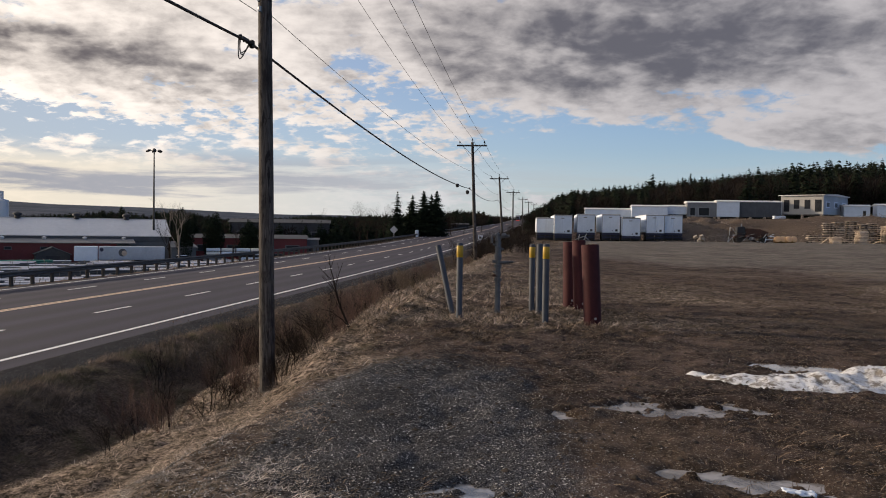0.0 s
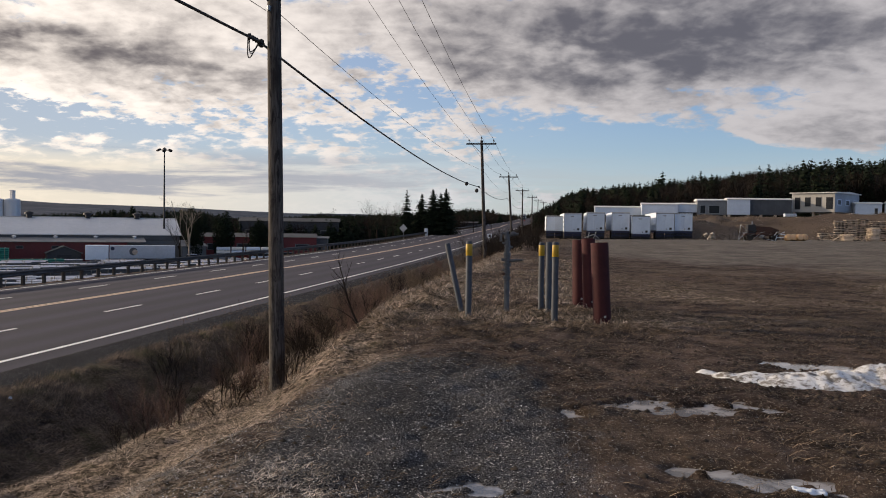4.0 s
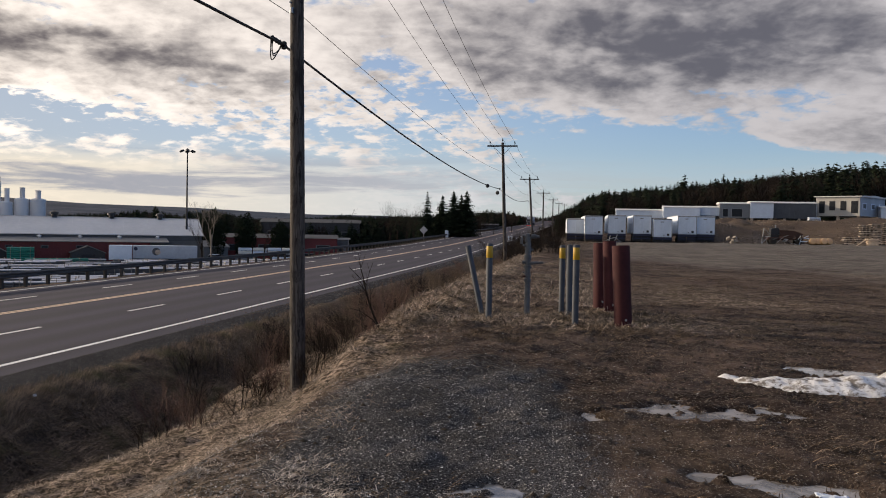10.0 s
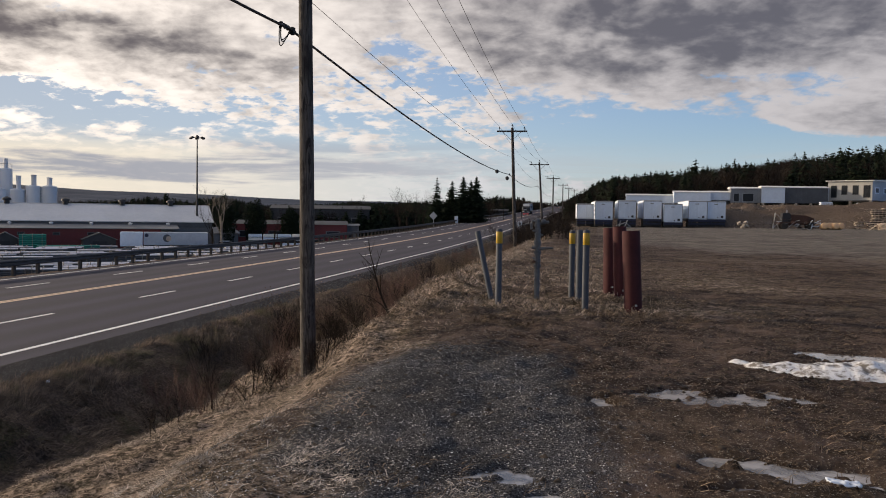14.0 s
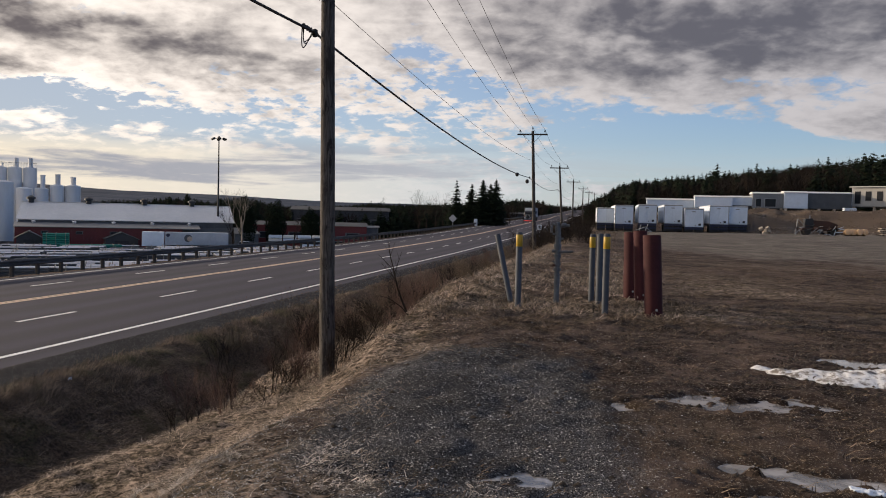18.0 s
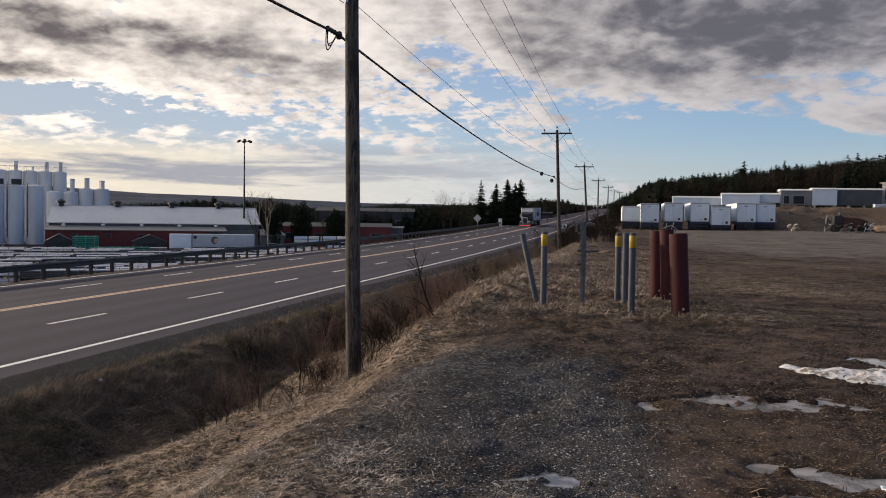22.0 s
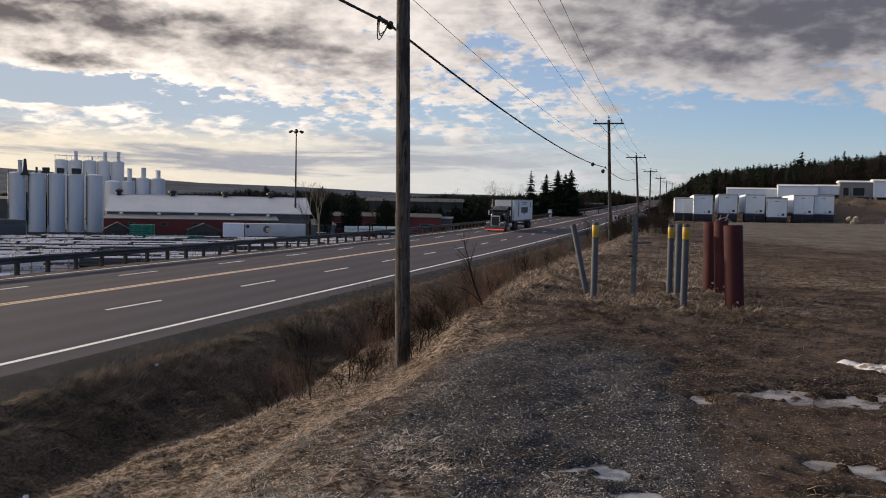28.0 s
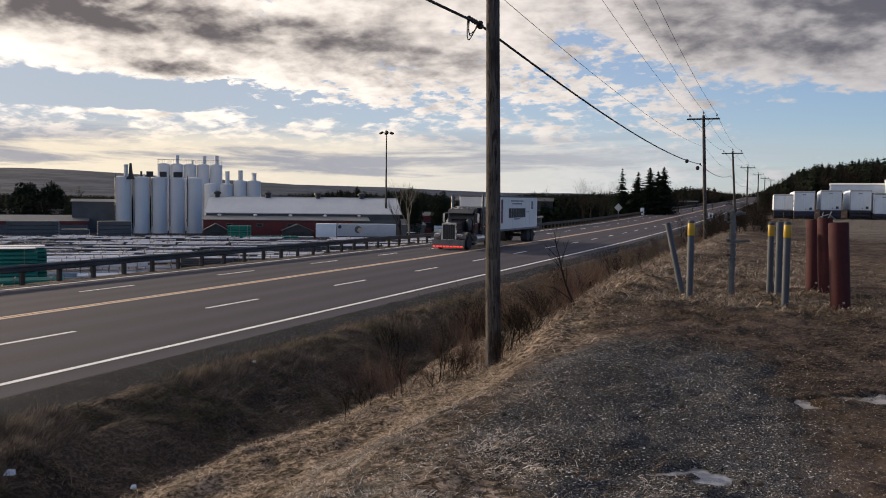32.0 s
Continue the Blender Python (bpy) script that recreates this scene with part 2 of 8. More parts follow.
def ground_build(n, pos):
    zone = n.add("ShaderNodeVertexColor")
    zone.layer_name = "zone"
    sep = n.add("ShaderNodeSeparateColor")
    n.put(sep.inputs[0], zone.outputs[0])
    grass, gravel, far = sep.outputs
    ditch = zone.outputs["Alpha"]
    speck = n.noise(pos, 46.0, 2.0, 0.7)
    grit = n.noise(pos, 15.0, 5.0, 0.7)
    patch = n.noise(pos, 2.1, 4.0, 0.6, 0.5)
    broad = n.noise(pos, 0.22, 3.0, 0.55, 0.5)
    mud = n.mix(n.step(patch, 0.35, 0.65), (0.032, 0.0225, 0.0188), (0.084, 0.0605, 0.0500))
    mottle = n.noise(n.vec("MULTIPLY", pos, (1.0, 0.85, 1.0)), 0.75, 6.0, 0.68, 0.6)
    mud = n.vec("MULTIPLY", mud, n.math("ADD", n.math("MULTIPLY", n.step(mottle, 0.36, 0.66), 1.1), 0.45))
    mud = n.mix(n.math("MULTIPLY", n.step(grit, 0.48, 0.7), 0.6), mud, (0.160, 0.119, 0.098))
    mud = n.mix(n.math("MULTIPLY", n.step(broad, 0.5, 0.68), 0.25), mud, (0.085, 0.066, 0.040))
    mud = n.mix(n.math("MULTIPLY", n.step(speck, 0.60, 0.64), 0.8), mud, (0.30, 0.265, 0.22))
    tiny = n.noise(pos, 95.0, 2.0, 0.6)
    stone = n.mix(n.step(tiny, 0.43, 0.60), (0.020, 0.0195, 0.0210), (0.108, 0.106, 0.111))
    stone = n.mix(n.math("MULTIPLY", n.step(grit, 0.56, 0.72), 0.30), stone, (0.070, 0.064, 0.056))
    stone = n.mix(n.step(speck, 0.62, 0.66), stone, (0.48, 0.465, 0.445))
    straw = n.mix(n.step(grit, 0.42, 0.60), (0.050, 0.038, 0.028), (0.310, 0.242, 0.192))
    matted = n.noise(n.vec("MULTIPLY", pos, (1.0, 0.7, 1.0)), 4.5, 5.0, 0.65, 0.8)
    straw = n.vec("MULTIPLY", straw, n.math("ADD", n.math("MULTIPLY", n.step(matted, 0.36, 0.64), 1.0), 0.55))
    straw = n.mix(n.math("MULTIPLY", n.step(patch, 0.48, 0.66), 0.65), straw, (0.050, 0.044, 0.024))
    brown = n.mix(n.step(grit, 0.35, 0.7), (0.064, 0.048, 0.038), (0.215, 0.158, 0.118))
    brown = n.mix(n.math("MULTIPLY", n.step(patch, 0.5, 0.7), 0.4), brown, (0.035, 0.036, 0.015))
    wander = n.math("ADD", n.math("MULTIPLY", n.math("SUBTRACT", patch, 0.5), 1.1), n.math("MULTIPLY", n.math("SUBTRACT", broad, 0.5), 1.0))
    stone = n.vec("MULTIPLY", stone, n.math("ADD", n.math("MULTIPLY", n.step(mottle, 0.36, 0.66), 0.5), 0.75))
    place_y = n.add("ShaderNodeSeparateXYZ")
    n.put(place_y.inputs[0], pos)
    worn = n.vec("MULTIPLY", n.mix(n.step(tiny, 0.40, 0.62), (0.092, 0.079, 0.068), (0.222, 0.198, 0.172)), n.math("ADD", n.math("MULTIPLY", n.step(mottle, 0.36, 0.66), 0.6), 0.7))
    stone = n.mix(n.math("MULTIPLY", n.step(place_y.outputs[1], 14.0, 26.0), n.step(place_y.outputs[0], -7.0, -3.5)), stone, worn)
    stone = n.mix(n.math("MULTIPLY", n.step(place_y.outputs[0], -9.5, -10.8), 0.55), stone, (0.030, 0.029, 0.031))
    gmask = n.step(n.math("ADD", gravel, wander), 0.30, 0.75)
    smask = n.step(n.math("ADD", grass, wander), 0.32, 0.72)
    colour = n.mix(gmask, mud, stone)
    colour = n.mix(smask, colour, straw)
    colour = n.mix(n.step(n.math("ADD", ditch, n.math("MULTIPLY", wander, 0.35)), 0.3, 0.7), colour, brown)
    # distant ridges: blue-grey air haze is painted into the woodland colour
    hazed_wood = n.mix(n.step(n.noise(pos, 0.012, 6.0, 0.7), 0.4, 0.62), (0.030, 0.040, 0.062), (0.064, 0.076, 0.103))
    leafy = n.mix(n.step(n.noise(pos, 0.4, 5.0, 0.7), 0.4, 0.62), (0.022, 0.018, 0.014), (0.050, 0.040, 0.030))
    hazed_wood = n.mix(n.step(n.add_length(pos), 700.0, 1300.0), leafy, hazed_wood)
    colour = n.mix(far, colour, hazed_wood)
    height = n.math("ADD", n.math("MULTIPLY", grit, 1.1), n.math("ADD", n.math("MULTIPLY", n.math("ADD", speck, tiny), 0.45), n.math("MULTIPLY", patch, 0.15)))
    return colour, height


def asphalt_build(n, pos):
    sep = n.add("ShaderNodeSeparateXYZ")
    n.put(sep.inputs[0], pos)
    # wheel tracks run along the lanes
    lane = n.math("FRACT", n.math("DIVIDE", n.math("ADD", sep.outputs[0], 13.5), 1.75))
    track = n.step(n.math("ABSOLUTE", n.math("SUBTRACT", lane, 0.5)), 0.05, 0.42)
    long = n.noise(n.vec("MULTIPLY", pos, (1.2, 0.06, 1.0)), 1.0, 4.0, 0.6)
    grit = n.noise(pos, 30.0, 3.0, 0.7)
    colour = n.mix(long, (0.0455, 0.0428, 0.0560), (0.0770, 0.0725, 0.0950))
    colour = n.mix(n.math("MULTIPLY", track, 0.5), colour, (0.039, 0.037, 0.042))
    colour = n.mix(n.math("MULTIPLY", n.step(grit, 0.5, 0.75), 0.25), colour, (0.165, 0.16, 0.165))
    crack = n.noise(n.vec("MULTIPLY", pos, (3.0, 0.15, 1.0)), 1.0, 6.0, 0.75, 1.0)
    colour = n.mix(n.math("MULTIPLY", n.step(n.math("ABSOLUTE", n.math("SUBTRACT", crack, 0.5)), 0.012, 0.0), 0.4), colour, (0.05, 0.047, 0.046))
    return colour, grit


def pole_build(n, pos):
    at = n.vec("MULTIPLY", pos, (1.0, 1.0, 0.06))
    grain = n.noise(at, 38.0, 6.0, 0.65, 0.6)
    stain = n.noise(n.vec("MULTIPLY", pos, (1.0, 1.0, 0.5)), 2.6, 4.0, 0.6, 0.5)
    colour = n.mix(n.step(grain, 0.3, 0.72), (0.026, 0.022, 0.020), (0.130, 0.115, 0.105))
    split = n.noise(n.vec("MULTIPLY", pos, (1.0, 1.0, 0.22)), 9.0, 5.0, 0.7, 0.6)
    colour = n.mix(n.math("MULTIPLY", n.step(split, 0.56, 0.62), 0.85), colour, (0.012, 0.010, 0.010))
    colour = n.mix(n.math("MULTIPLY", n.step(stain, 0.50, 0.62), 0.7), colour, (0.020, 0.016, 0.015))
    return colour, grain


def snow_build(n, pos):
    dirt, grain = n.noise(pos, 9.0, 6.0, 0.7, 0.3), n.noise(pos, 40.0, 4.0, 0.6)
    colour = n.mix(n.step(dirt, 0.44, 0.62), (0.66, 0.66, 0.67), (0.14, 0.12, 0.10))
    return n.mix(n.math("MULTIPLY", n.step(n.noise(pos, 2.2, 3.0), 0.5, 0.7), 0.35), colour, (0.45, 0.42, 0.39)), grain


def water_build(n, pos):
    ice = n.noise(pos, 3.2, 5.0, 0.65, 0.4)
    return n.mix(n.step(ice, 0.38, 0.62), (0.080, 0.071, 0.064), (0.30, 0.28, 0.268)), n.noise(pos, 5.0, 2.0)


def stone_build(n, pos):
    k = n.add("ShaderNodeNewGeometry").outputs["Random Per Island"]
    # few near-white stones: pale pebbles, plus wet glints painted as colour
    return n.mix(n.math("POWER", k, 4.6), (0.034, 0.034, 0.037), (0.72, 0.71, 0.70)), None


def leaf_build(a, b, tint=None, patches=2.0):
    def build(n, pos):
        k = n.add("ShaderNodeNewGeometry").outputs["Random Per Island"]
        colour = n.mix(n.math("POWER", k, 1.6), a, b)
        if tint:
            patch = n.noise(pos, patches, 4.0, 0.6, 0.5)
            colour = n.mix(n.math("MULTIPLY", n.step(patch, 0.46, 0.66), 0.75), colour, tint)
            colour = n.vec("MULTIPLY", colour, n.math("ADD", n.math("MULTIPLY", n.step(n.noise(pos, patches * 2.7, 3.0, 0.6), 0.34, 0.62), 0.7), 0.6))
        return colour, None
    return build


MAT = {
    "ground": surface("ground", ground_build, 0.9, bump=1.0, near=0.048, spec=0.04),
    "asphalt": surface("asphalt", asphalt_build, 0.92, bump=0.25, near=0.006, spec=0.10),
    "white_line": two_tone("road_paint_white", (0.84, 0.83, 0.81), (0.66, 0.65, 0.63), 14, 1.5, 0.6, bump=0.1, vary=0.1),
    "yellow_line": two_tone("road_paint_yellow", (0.72, 0.52, 0.36), (0.60, 0.44, 0.31), 14, 1.5, 0.6, bump=0.1, vary=0.1),
    "pole": surface("weathered_pole_wood", pole_build, 0.9, bump=0.6, near=0.012, spec=0.2),
    "snow": surface("old_snow", snow_build, 0.7, bump=0.5, near=0.02, spec=0.35),
    "water": surface("puddle_water", water_build, 0.10, bump=0.02, near=0.002, spec=0.5),
    "galv": two_tone("galvanised_steel", (0.34, 0.35, 0.36), (0.22, 0.22, 0.23), 12, 1.2, 0.5, 0.75, 0.15),
    "rail": two_tone("dull_rail_steel", (0.085, 0.085, 0.09), (0.05, 0.05, 0.054), 9, 0.7, 0.6, 0.6, 0.15),
    "grey_post": two_tone("grey_post_paint", (0.060, 0.068, 0.085), (0.040, 0.046, 0.058), 14, 3.0, 0.65, bump=0.2, spec=0.25),
    "yellow_band": two_tone("yellow_band", (0.42, 0.26, 0.012), (0.34, 0.21, 0.015), 14, 4.0, 0.5, bump=0.15),
    "red_post": two_tone("dark_red_paint", (0.054, 0.0138, 0.0158), (0.032, 0.010, 0.0115), 12, 2.2, 0.75, bump=0.25, spec=0.15),
    "pipe_grey": two_tone("grey_pipe_paint", (0.115, 0.125, 0.14), (0.060, 0.064, 0.072), 25, 6.0, 0.6, 0.1, 0.3),
    "white_panel": two_tone("white_trailer_panel", (0.63, 0.69, 0.78), (0.54, 0.595, 0.68), 3, 0.5, 0.68, bump=0.05),
    "trailer_white": two_tone("bright_trailer_panel", (0.84, 0.82, 0.79), (0.76, 0.74, 0.71), 3, 0.4, 0.4, bump=0.03),
    "cream_panel": two_tone("cream_trailer_panel", (0.70, 0.68, 0.63), (0.60, 0.58, 0.54), 3, 0.4, 0.45, bump=0.05),
    "pale_blue_panel": two_tone("pale_blue_trailer_panel", (0.38, 0.42, 0.48), (0.30, 0.33, 0.38), 3, 0.5, 0.5, bump=0.05),
    "grey_panel": two_tone("grey_panel", (0.20, 0.21, 0.225), (0.15, 0.155, 0.165), 4, 0.6, 0.6, bump=0.1),
    "slate_panel": two_tone("slate_panel", (0.085, 0.09, 0.10), (0.06, 0.062, 0.07), 4, 0.6, 0.6, bump=0.1),
    "dark": two_tone("dark_underframe", (0.014, 0.015, 0.019), (0.024, 0.024, 0.027), 8, 1.0, 0.6, bump=0.15),
    "blue_frame": two_tone("dark_blue_frame", (0.012, 0.018, 0.055), (0.02, 0.022, 0.04), 8, 1.0, 0.5, bump=0.1),
    "tyre": two_tone("tyre_rubber", (0.022, 0.021, 0.021), (0.04, 0.038, 0.036), 12, 2.0, 0.85, bump=0.3),
    "chrome": two_tone("chrome", (0.62, 0.63, 0.66), (0.48, 0.49, 0.52), 12, 1.0, 0.28, 1.0, 0.02),
    "stack_steel": two_tone("smoky_steel", (0.11, 0.112, 0.12), (0.06, 0.06, 0.065), 10, 1.0, 0.45, 0.8, 0.05),
    "truck_paint": two_tone("black_truck_paint", (0.012, 0.011, 0.018), (0.018, 0.015, 0.022), 10, 1.0, 0.22, bump=0.01, spec=0.6),
    "glass": two_tone("dark_window_glass", (0.018, 0.020, 0.024), (0.024, 0.026, 0.030), 3, 0.5, 0.3, bump=0.0, spec=0.15),
    "letter": two_tone("dark_sign_paint", (0.025, 0.025, 0.03), (0.04, 0.04, 0.045), 9, 1.0, 0.6, bump=0.05),
    "cable": two_tone("black_cable", (0.012, 0.012, 0.013), (0.02, 0.02, 0.02), 20, 2.0, 0.6, bump=0.1),
    "silo": two_tone("white_silo_paint", (0.62, 0.63, 0.66), (0.54, 0.55, 0.58), 2.0, 0.25, 0.5, bump=0.05, stretch=(1, 1, 0.25)),
    "stain": two_tone("grey_seam", (0.24, 0.24, 0.25), (0.17, 0.17, 0.18), 6, 0.8, 0.6, bump=0.1),
    "roof_white": two_tone("white_sheet_roof", (0.68, 0.65, 0.63), (0.58, 0.56, 0.545), 1.5, 0.15, 0.6, bump=0.1),
    "roof_grey": two_tone("grey_sheet_roof", (0.14, 0.14, 0.145), (0.10, 0.10, 0.104), 2, 0.2, 0.6, bump=0.1),
    "wall_red": two_tone("red_sheet_wall", (0.15, 0.022, 0.022), (0.10, 0.018, 0.02), 3, 0.3, 0.6, bump=0.15),
    "wall_grey": two_tone("grey_sheet_wall", (0.13, 0.13, 0.135), (0.09, 0.09, 0.094), 3, 0.3, 0.6, bump=0.15),
    "wall_dark": two_tone("dark_wall", (0.045, 0.045, 0.05), (0.03, 0.03, 0.034), 2, 0.3, 0.7, bump=0.1),
    "wall_cream": two_tone("cream_siding", (0.38, 0.37, 0.352), (0.32, 0.31, 0.295), 6, 0.6, 0.7, bump=0.15),
    "pvc_white": two_tone("white_plastic_pipe", (0.82, 0.765, 0.755), (0.64, 0.595, 0.59), 5, 0.6, 0.45, bump=0.05),
    "pvc_green": two_tone("green_plastic_pipe", (0.014, 0.19, 0.135), (0.014, 0.13, 0.10), 5, 0.6, 0.45, bump=0.05),
    # dark pipes; also paints shade onto the sides of white bundles
    "pvc_dark_or_shaded": two_tone("dark_or_shaded_pipe", (0.055, 0.056, 0.060), (0.085, 0.083, 0.085), 5, 0.6, 0.5, bump=0.05),
    "timber": two_tone("raw_timber", (0.62, 0.51, 0.40), (0.40, 0.32, 0.25), 7, 1.1, 0.85, bump=0.3, vary=0.6),
    "plank_grey": two_tone("grey_old_planks", (0.38, 0.33, 0.27), (0.20, 0.17, 0.14), 9, 1.3, 0.9, bump=0.3, vary=0.5),
    "orange": two_tone("orange_barrel", (0.70, 0.45, 0.24), (0.60, 0.37, 0.20), 7, 1.0, 0.5, bump=0.1),
    "rust": two_tone("rusty_steel", (0.070, 0.032, 0.022), (0.035, 0.024, 0.020), 9, 1.0, 0.8, 0.2, 0.3),
    "sign_back": two_tone("sign_sheet", (0.42, 0.43, 0.45), (0.33, 0.34, 0.35), 5, 1.0, 0.5, 0.3, 0.05),
    "bark": two_tone("bark", (0.075, 0.062, 0.052), (0.045, 0.038, 0.033), 9, 1.0, 0.95, bump=0.4),
    "birch": two_tone("pale_bark", (0.24, 0.21, 0.18), (0.14, 0.12, 0.10), 9, 1.0, 0.95, bump=0.4),
    "needle": surface("conifer_needles", leaf_build((0.009, 0.013, 0.009), (0.024, 0.033, 0.018)), 0.95, spec=0.04),
    "twig": surface("bare_twigs", leaf_build((0.016, 0.0125, 0.0105), (0.038, 0.030, 0.025)), 0.95, spec=0.04),
    "red_twig": surface("reddish_twigs", leaf_build((0.060, 0.037, 0.031), (0.19, 0.115, 0.090)), 0.85, spec=0.25),
    "straw": surface("dry_grass", leaf_build((0.078, 0.058, 0.042), (0.74, 0.59, 0.462), (0.085, 0.072, 0.045), 1.6), 0.9, spec=0.05),
    "pale_straw": surface("bleached_grass", leaf_build((0.13, 0.108, 0.088), (0.80, 0.70, 0.60), (0.13, 0.11, 0.085), 2.5), 0.85, spec=0.1),
    "yard_straw": surface("trampled_grass", leaf_build((0.042, 0.030, 0.021), (0.34, 0.255, 0.18), (0.060, 0.045, 0.030), 2.0), 0.9, spec=0.05),
    "reed": surface("brown_reed", leaf_build((0.060, 0.046, 0.034), (0.20, 0.152, 0.105)), 0.85, spec=0.2),
    "ditch_grass": surface("brown_ditch_grass", leaf_build((0.062, 0.047, 0.037), (0.27, 0.200, 0.145), (0.062, 0.066, 0.026), 0.8), 0.9, spec=0.15),
    "seed": surface("dry_seed_heads", leaf_build((0.080, 0.058, 0.043), (0.28, 0.205, 0.148)), 0.9, spec=0.05),
    "pebble": surface("pebbles", stone_build, 0.5, spec=0.4),
    "dark_stone": surface("dark_stones", leaf_build((0.025, 0.025, 0.026), (0.11, 0.108, 0.105)), 0.8, spec=0.3),
    "clod": surface("mud_clods", leaf_build((0.022, 0.017, 0.013), (0.075, 0.058, 0.043)), 0.95, spec=0.2),
    "red_led": glow("red_marker_light", (1.0, 0.07, 0.06), 1.35),
    "amber_led": glow("amber_marker_light", (1.0, 0.16, 0.10), 0.35),
    "head_led": glow("headlight_glow", (1.0, 0.45, 0.35), 0.45),
}

# ---------------------------------------------------------------- shapes


class Shape:
    """Collects corners and faces; ob() links them as one mesh object."""

    def __init__(self):
        self.v, self.f = [], []

    def grow(self, verts, faces, m=None):
        k = len(self.v)
        self.v += [tuple(m @ Vector(p)) for p in verts] if m is not None else [tuple(p) for p in verts]
        self.f += [tuple(i + k for i in face) for face in faces]
        return self

    def box(self, c, s, m=None, edge=0.0):
        """A box by its middle and size, its edges cut by edge."""
        hx, hy, hz = s[0] / 2, s[1] / 2, s[2] / 2
        if edge <= 0:
            verts = [(c[0] + i * hx, c[1] + j * hy, c[2] + k * hz) for k in (-1, 1) for j in (-1, 1) for i in (-1, 1)]
            return self.grow(verts, [(0, 2, 3, 1), (4, 5, 7, 6), (0, 1, 5, 4), (2, 6, 7, 3), (0, 4, 6, 2), (1, 3, 7, 5)], m)
        e = min(edge, hx * 0.9, hy * 0.9, hz * 0.9)
        ring = lambda ax, ay, z: [(c[0] + p, c[1] + q, c[2] + z) for p, q in (
            (-ax + e, -ay), (ax - e, -ay), (ax, -ay + e), (ax, ay - e), (ax - e, ay), (-ax + e, ay), (-ax, ay - e), (-ax, -ay + e))]
        levels = [ring(hx - e, hy - e, -hz), ring(hx, hy, -hz + e), ring(hx, hy, hz - e), ring(hx - e, hy - e, hz)]
        verts = [p for level in levels for p in level]
        faces = [(a * 8 + i, a * 8 + (i + 1) % 8, a * 8 + 8 + (i + 1) % 8, a * 8 + 8 + i) for a in range(3) for i in range(8)]
        faces += [tuple(range(7, -1, -1)), tuple(range(24, 32))]
        return self.grow(verts, faces, m)

    def rod(self, a, b, r0, r1=None, n=8, caps=True, m=None):
        """A tapered round rod from a to b."""
        a, b, r1 = Vector(a), Vector(b), r0 if r1 is None else r1
        d = (b - a).normalized()
        u = d.orthogonal().normalized()
        w = d.cross(u)
        verts = [p + (u * math.cos(t) + w * math.sin(t)) * r for p, r in ((a, r0), (b, r1)) for t in [2 * math.pi * i / n for i in range(n)]]
        faces = [(i, (i + 1) % n, n + (i + 1) % n, n + i) for i in range(n)]
        if caps:
            faces += [tuple(range(n - 1, -1, -1)), tuple(range(n, 2 * n))]
        return self.grow(verts, faces, m)

    def turn(self, profile, n=16, at=(0, 0, 0), m=None):
        """A turned body from (radius, height) pairs, closed at both ends."""
        verts = [(at[0] + r * math.cos(2 * math.pi * i / n), at[1] + r * math.sin(2 * math.pi * i / n), at[2] + z) for r, z in profile for i in range(n)]
        faces = [(a * n + i, a * n + (i + 1) % n, (a + 1) * n + (i + 1) % n, (a + 1) * n + i) for a in range(len(profile) - 1) for i in range(n)]
        faces += [tuple(range(n - 1, -1, -1)), tuple(range((len(profile) - 1) * n, len(profile) * n))]
        return self.grow(verts, faces, m)

    def tube(self, path, r, n=6):
        """A round tube along a path; r may be one radius or one for each point."""
        rs = [r] * len(path) if isinstance(r, (int, float)) else r
        path = [Vector(p) for p in path]
        verts, faces = [], []
        for i, p in enumerate(path):
            d = (path[min(i + 1, len(path) - 1)] - path[max(i - 1, 0)]).normalized()
            u = d.cross(Vector((0.03, 0.05, 1))).normalized() if abs(d.z) < 0.98 else d.cross(Vector((1, 0, 0))).normalized()
            w = u.cross(d)
            verts += [p + (u * math.cos(2 * math.pi * k / n) + w * math.sin(2 * math.pi * k / n)) * rs[i] for k in range(n)]
        for i in range(len(path) - 1):
            faces += [(i * n + k, (i + 1) * n + k, (i + 1) * n + (k + 1) % n, i * n + (k + 1) % n) for k in range(n)]
        faces += [tuple(range(n)), tuple(range(len(path) * n - 1, (len(path) - 1) * n - 1, -1))]
        return self.grow(verts, faces)

    def slab(self, outline, axis, a, b, m=None):
        """A flat outline of (p, q) pairs pushed from a to b along an axis."""
        place = {"x": lambda p, q, t: (t, p, q), "y": lambda p, q, t: (p, t, q), "z": lambda p, q, t: (p, q, t)}[axis]
        n = len(outline)
        verts = [place(p, q, t) for t in (a, b) for p, q in outline]
        faces = [(i, (i + 1) % n, n + (i + 1) % n, n + i) for i in range(n)] + [tuple(range(n - 1, -1, -1)), tuple(range(n, 2 * n))]
        return self.grow(verts, faces, m)

    def data(self, name, mat, smooth=False):
        me = bpy.data.meshes.new(name)
        me.from_pydata(self.v, [], self.f)
        bm = bmesh.new()
        bm.from_mesh(me)
        bmesh.ops.recalc_face_normals(bm, faces=bm.faces)
        bm.to_mesh(me)
        bm.free()
        if smooth:
            me.polygons.foreach_set("use_smooth", [True] * len(me.polygons))
            me.set_sharp_from_angle(angle=radians(40))
        me.materials.append(MAT[mat])
        return me

    def ob(self, name, mat, parent=None, label="", smooth=False):
        o = new(name, self.data(name, mat, smooth))
        o.parent = parent
        if label:
            o["label"] = label
        return o


def part(name, shape, mat, parent, label="", smooth=False):
    return shape.ob(name, mat, parent, label, smooth)


def thing(name, m, label, category, group="", kind=""):
    return place(tagged(new(name), label, category, group, kind), m)


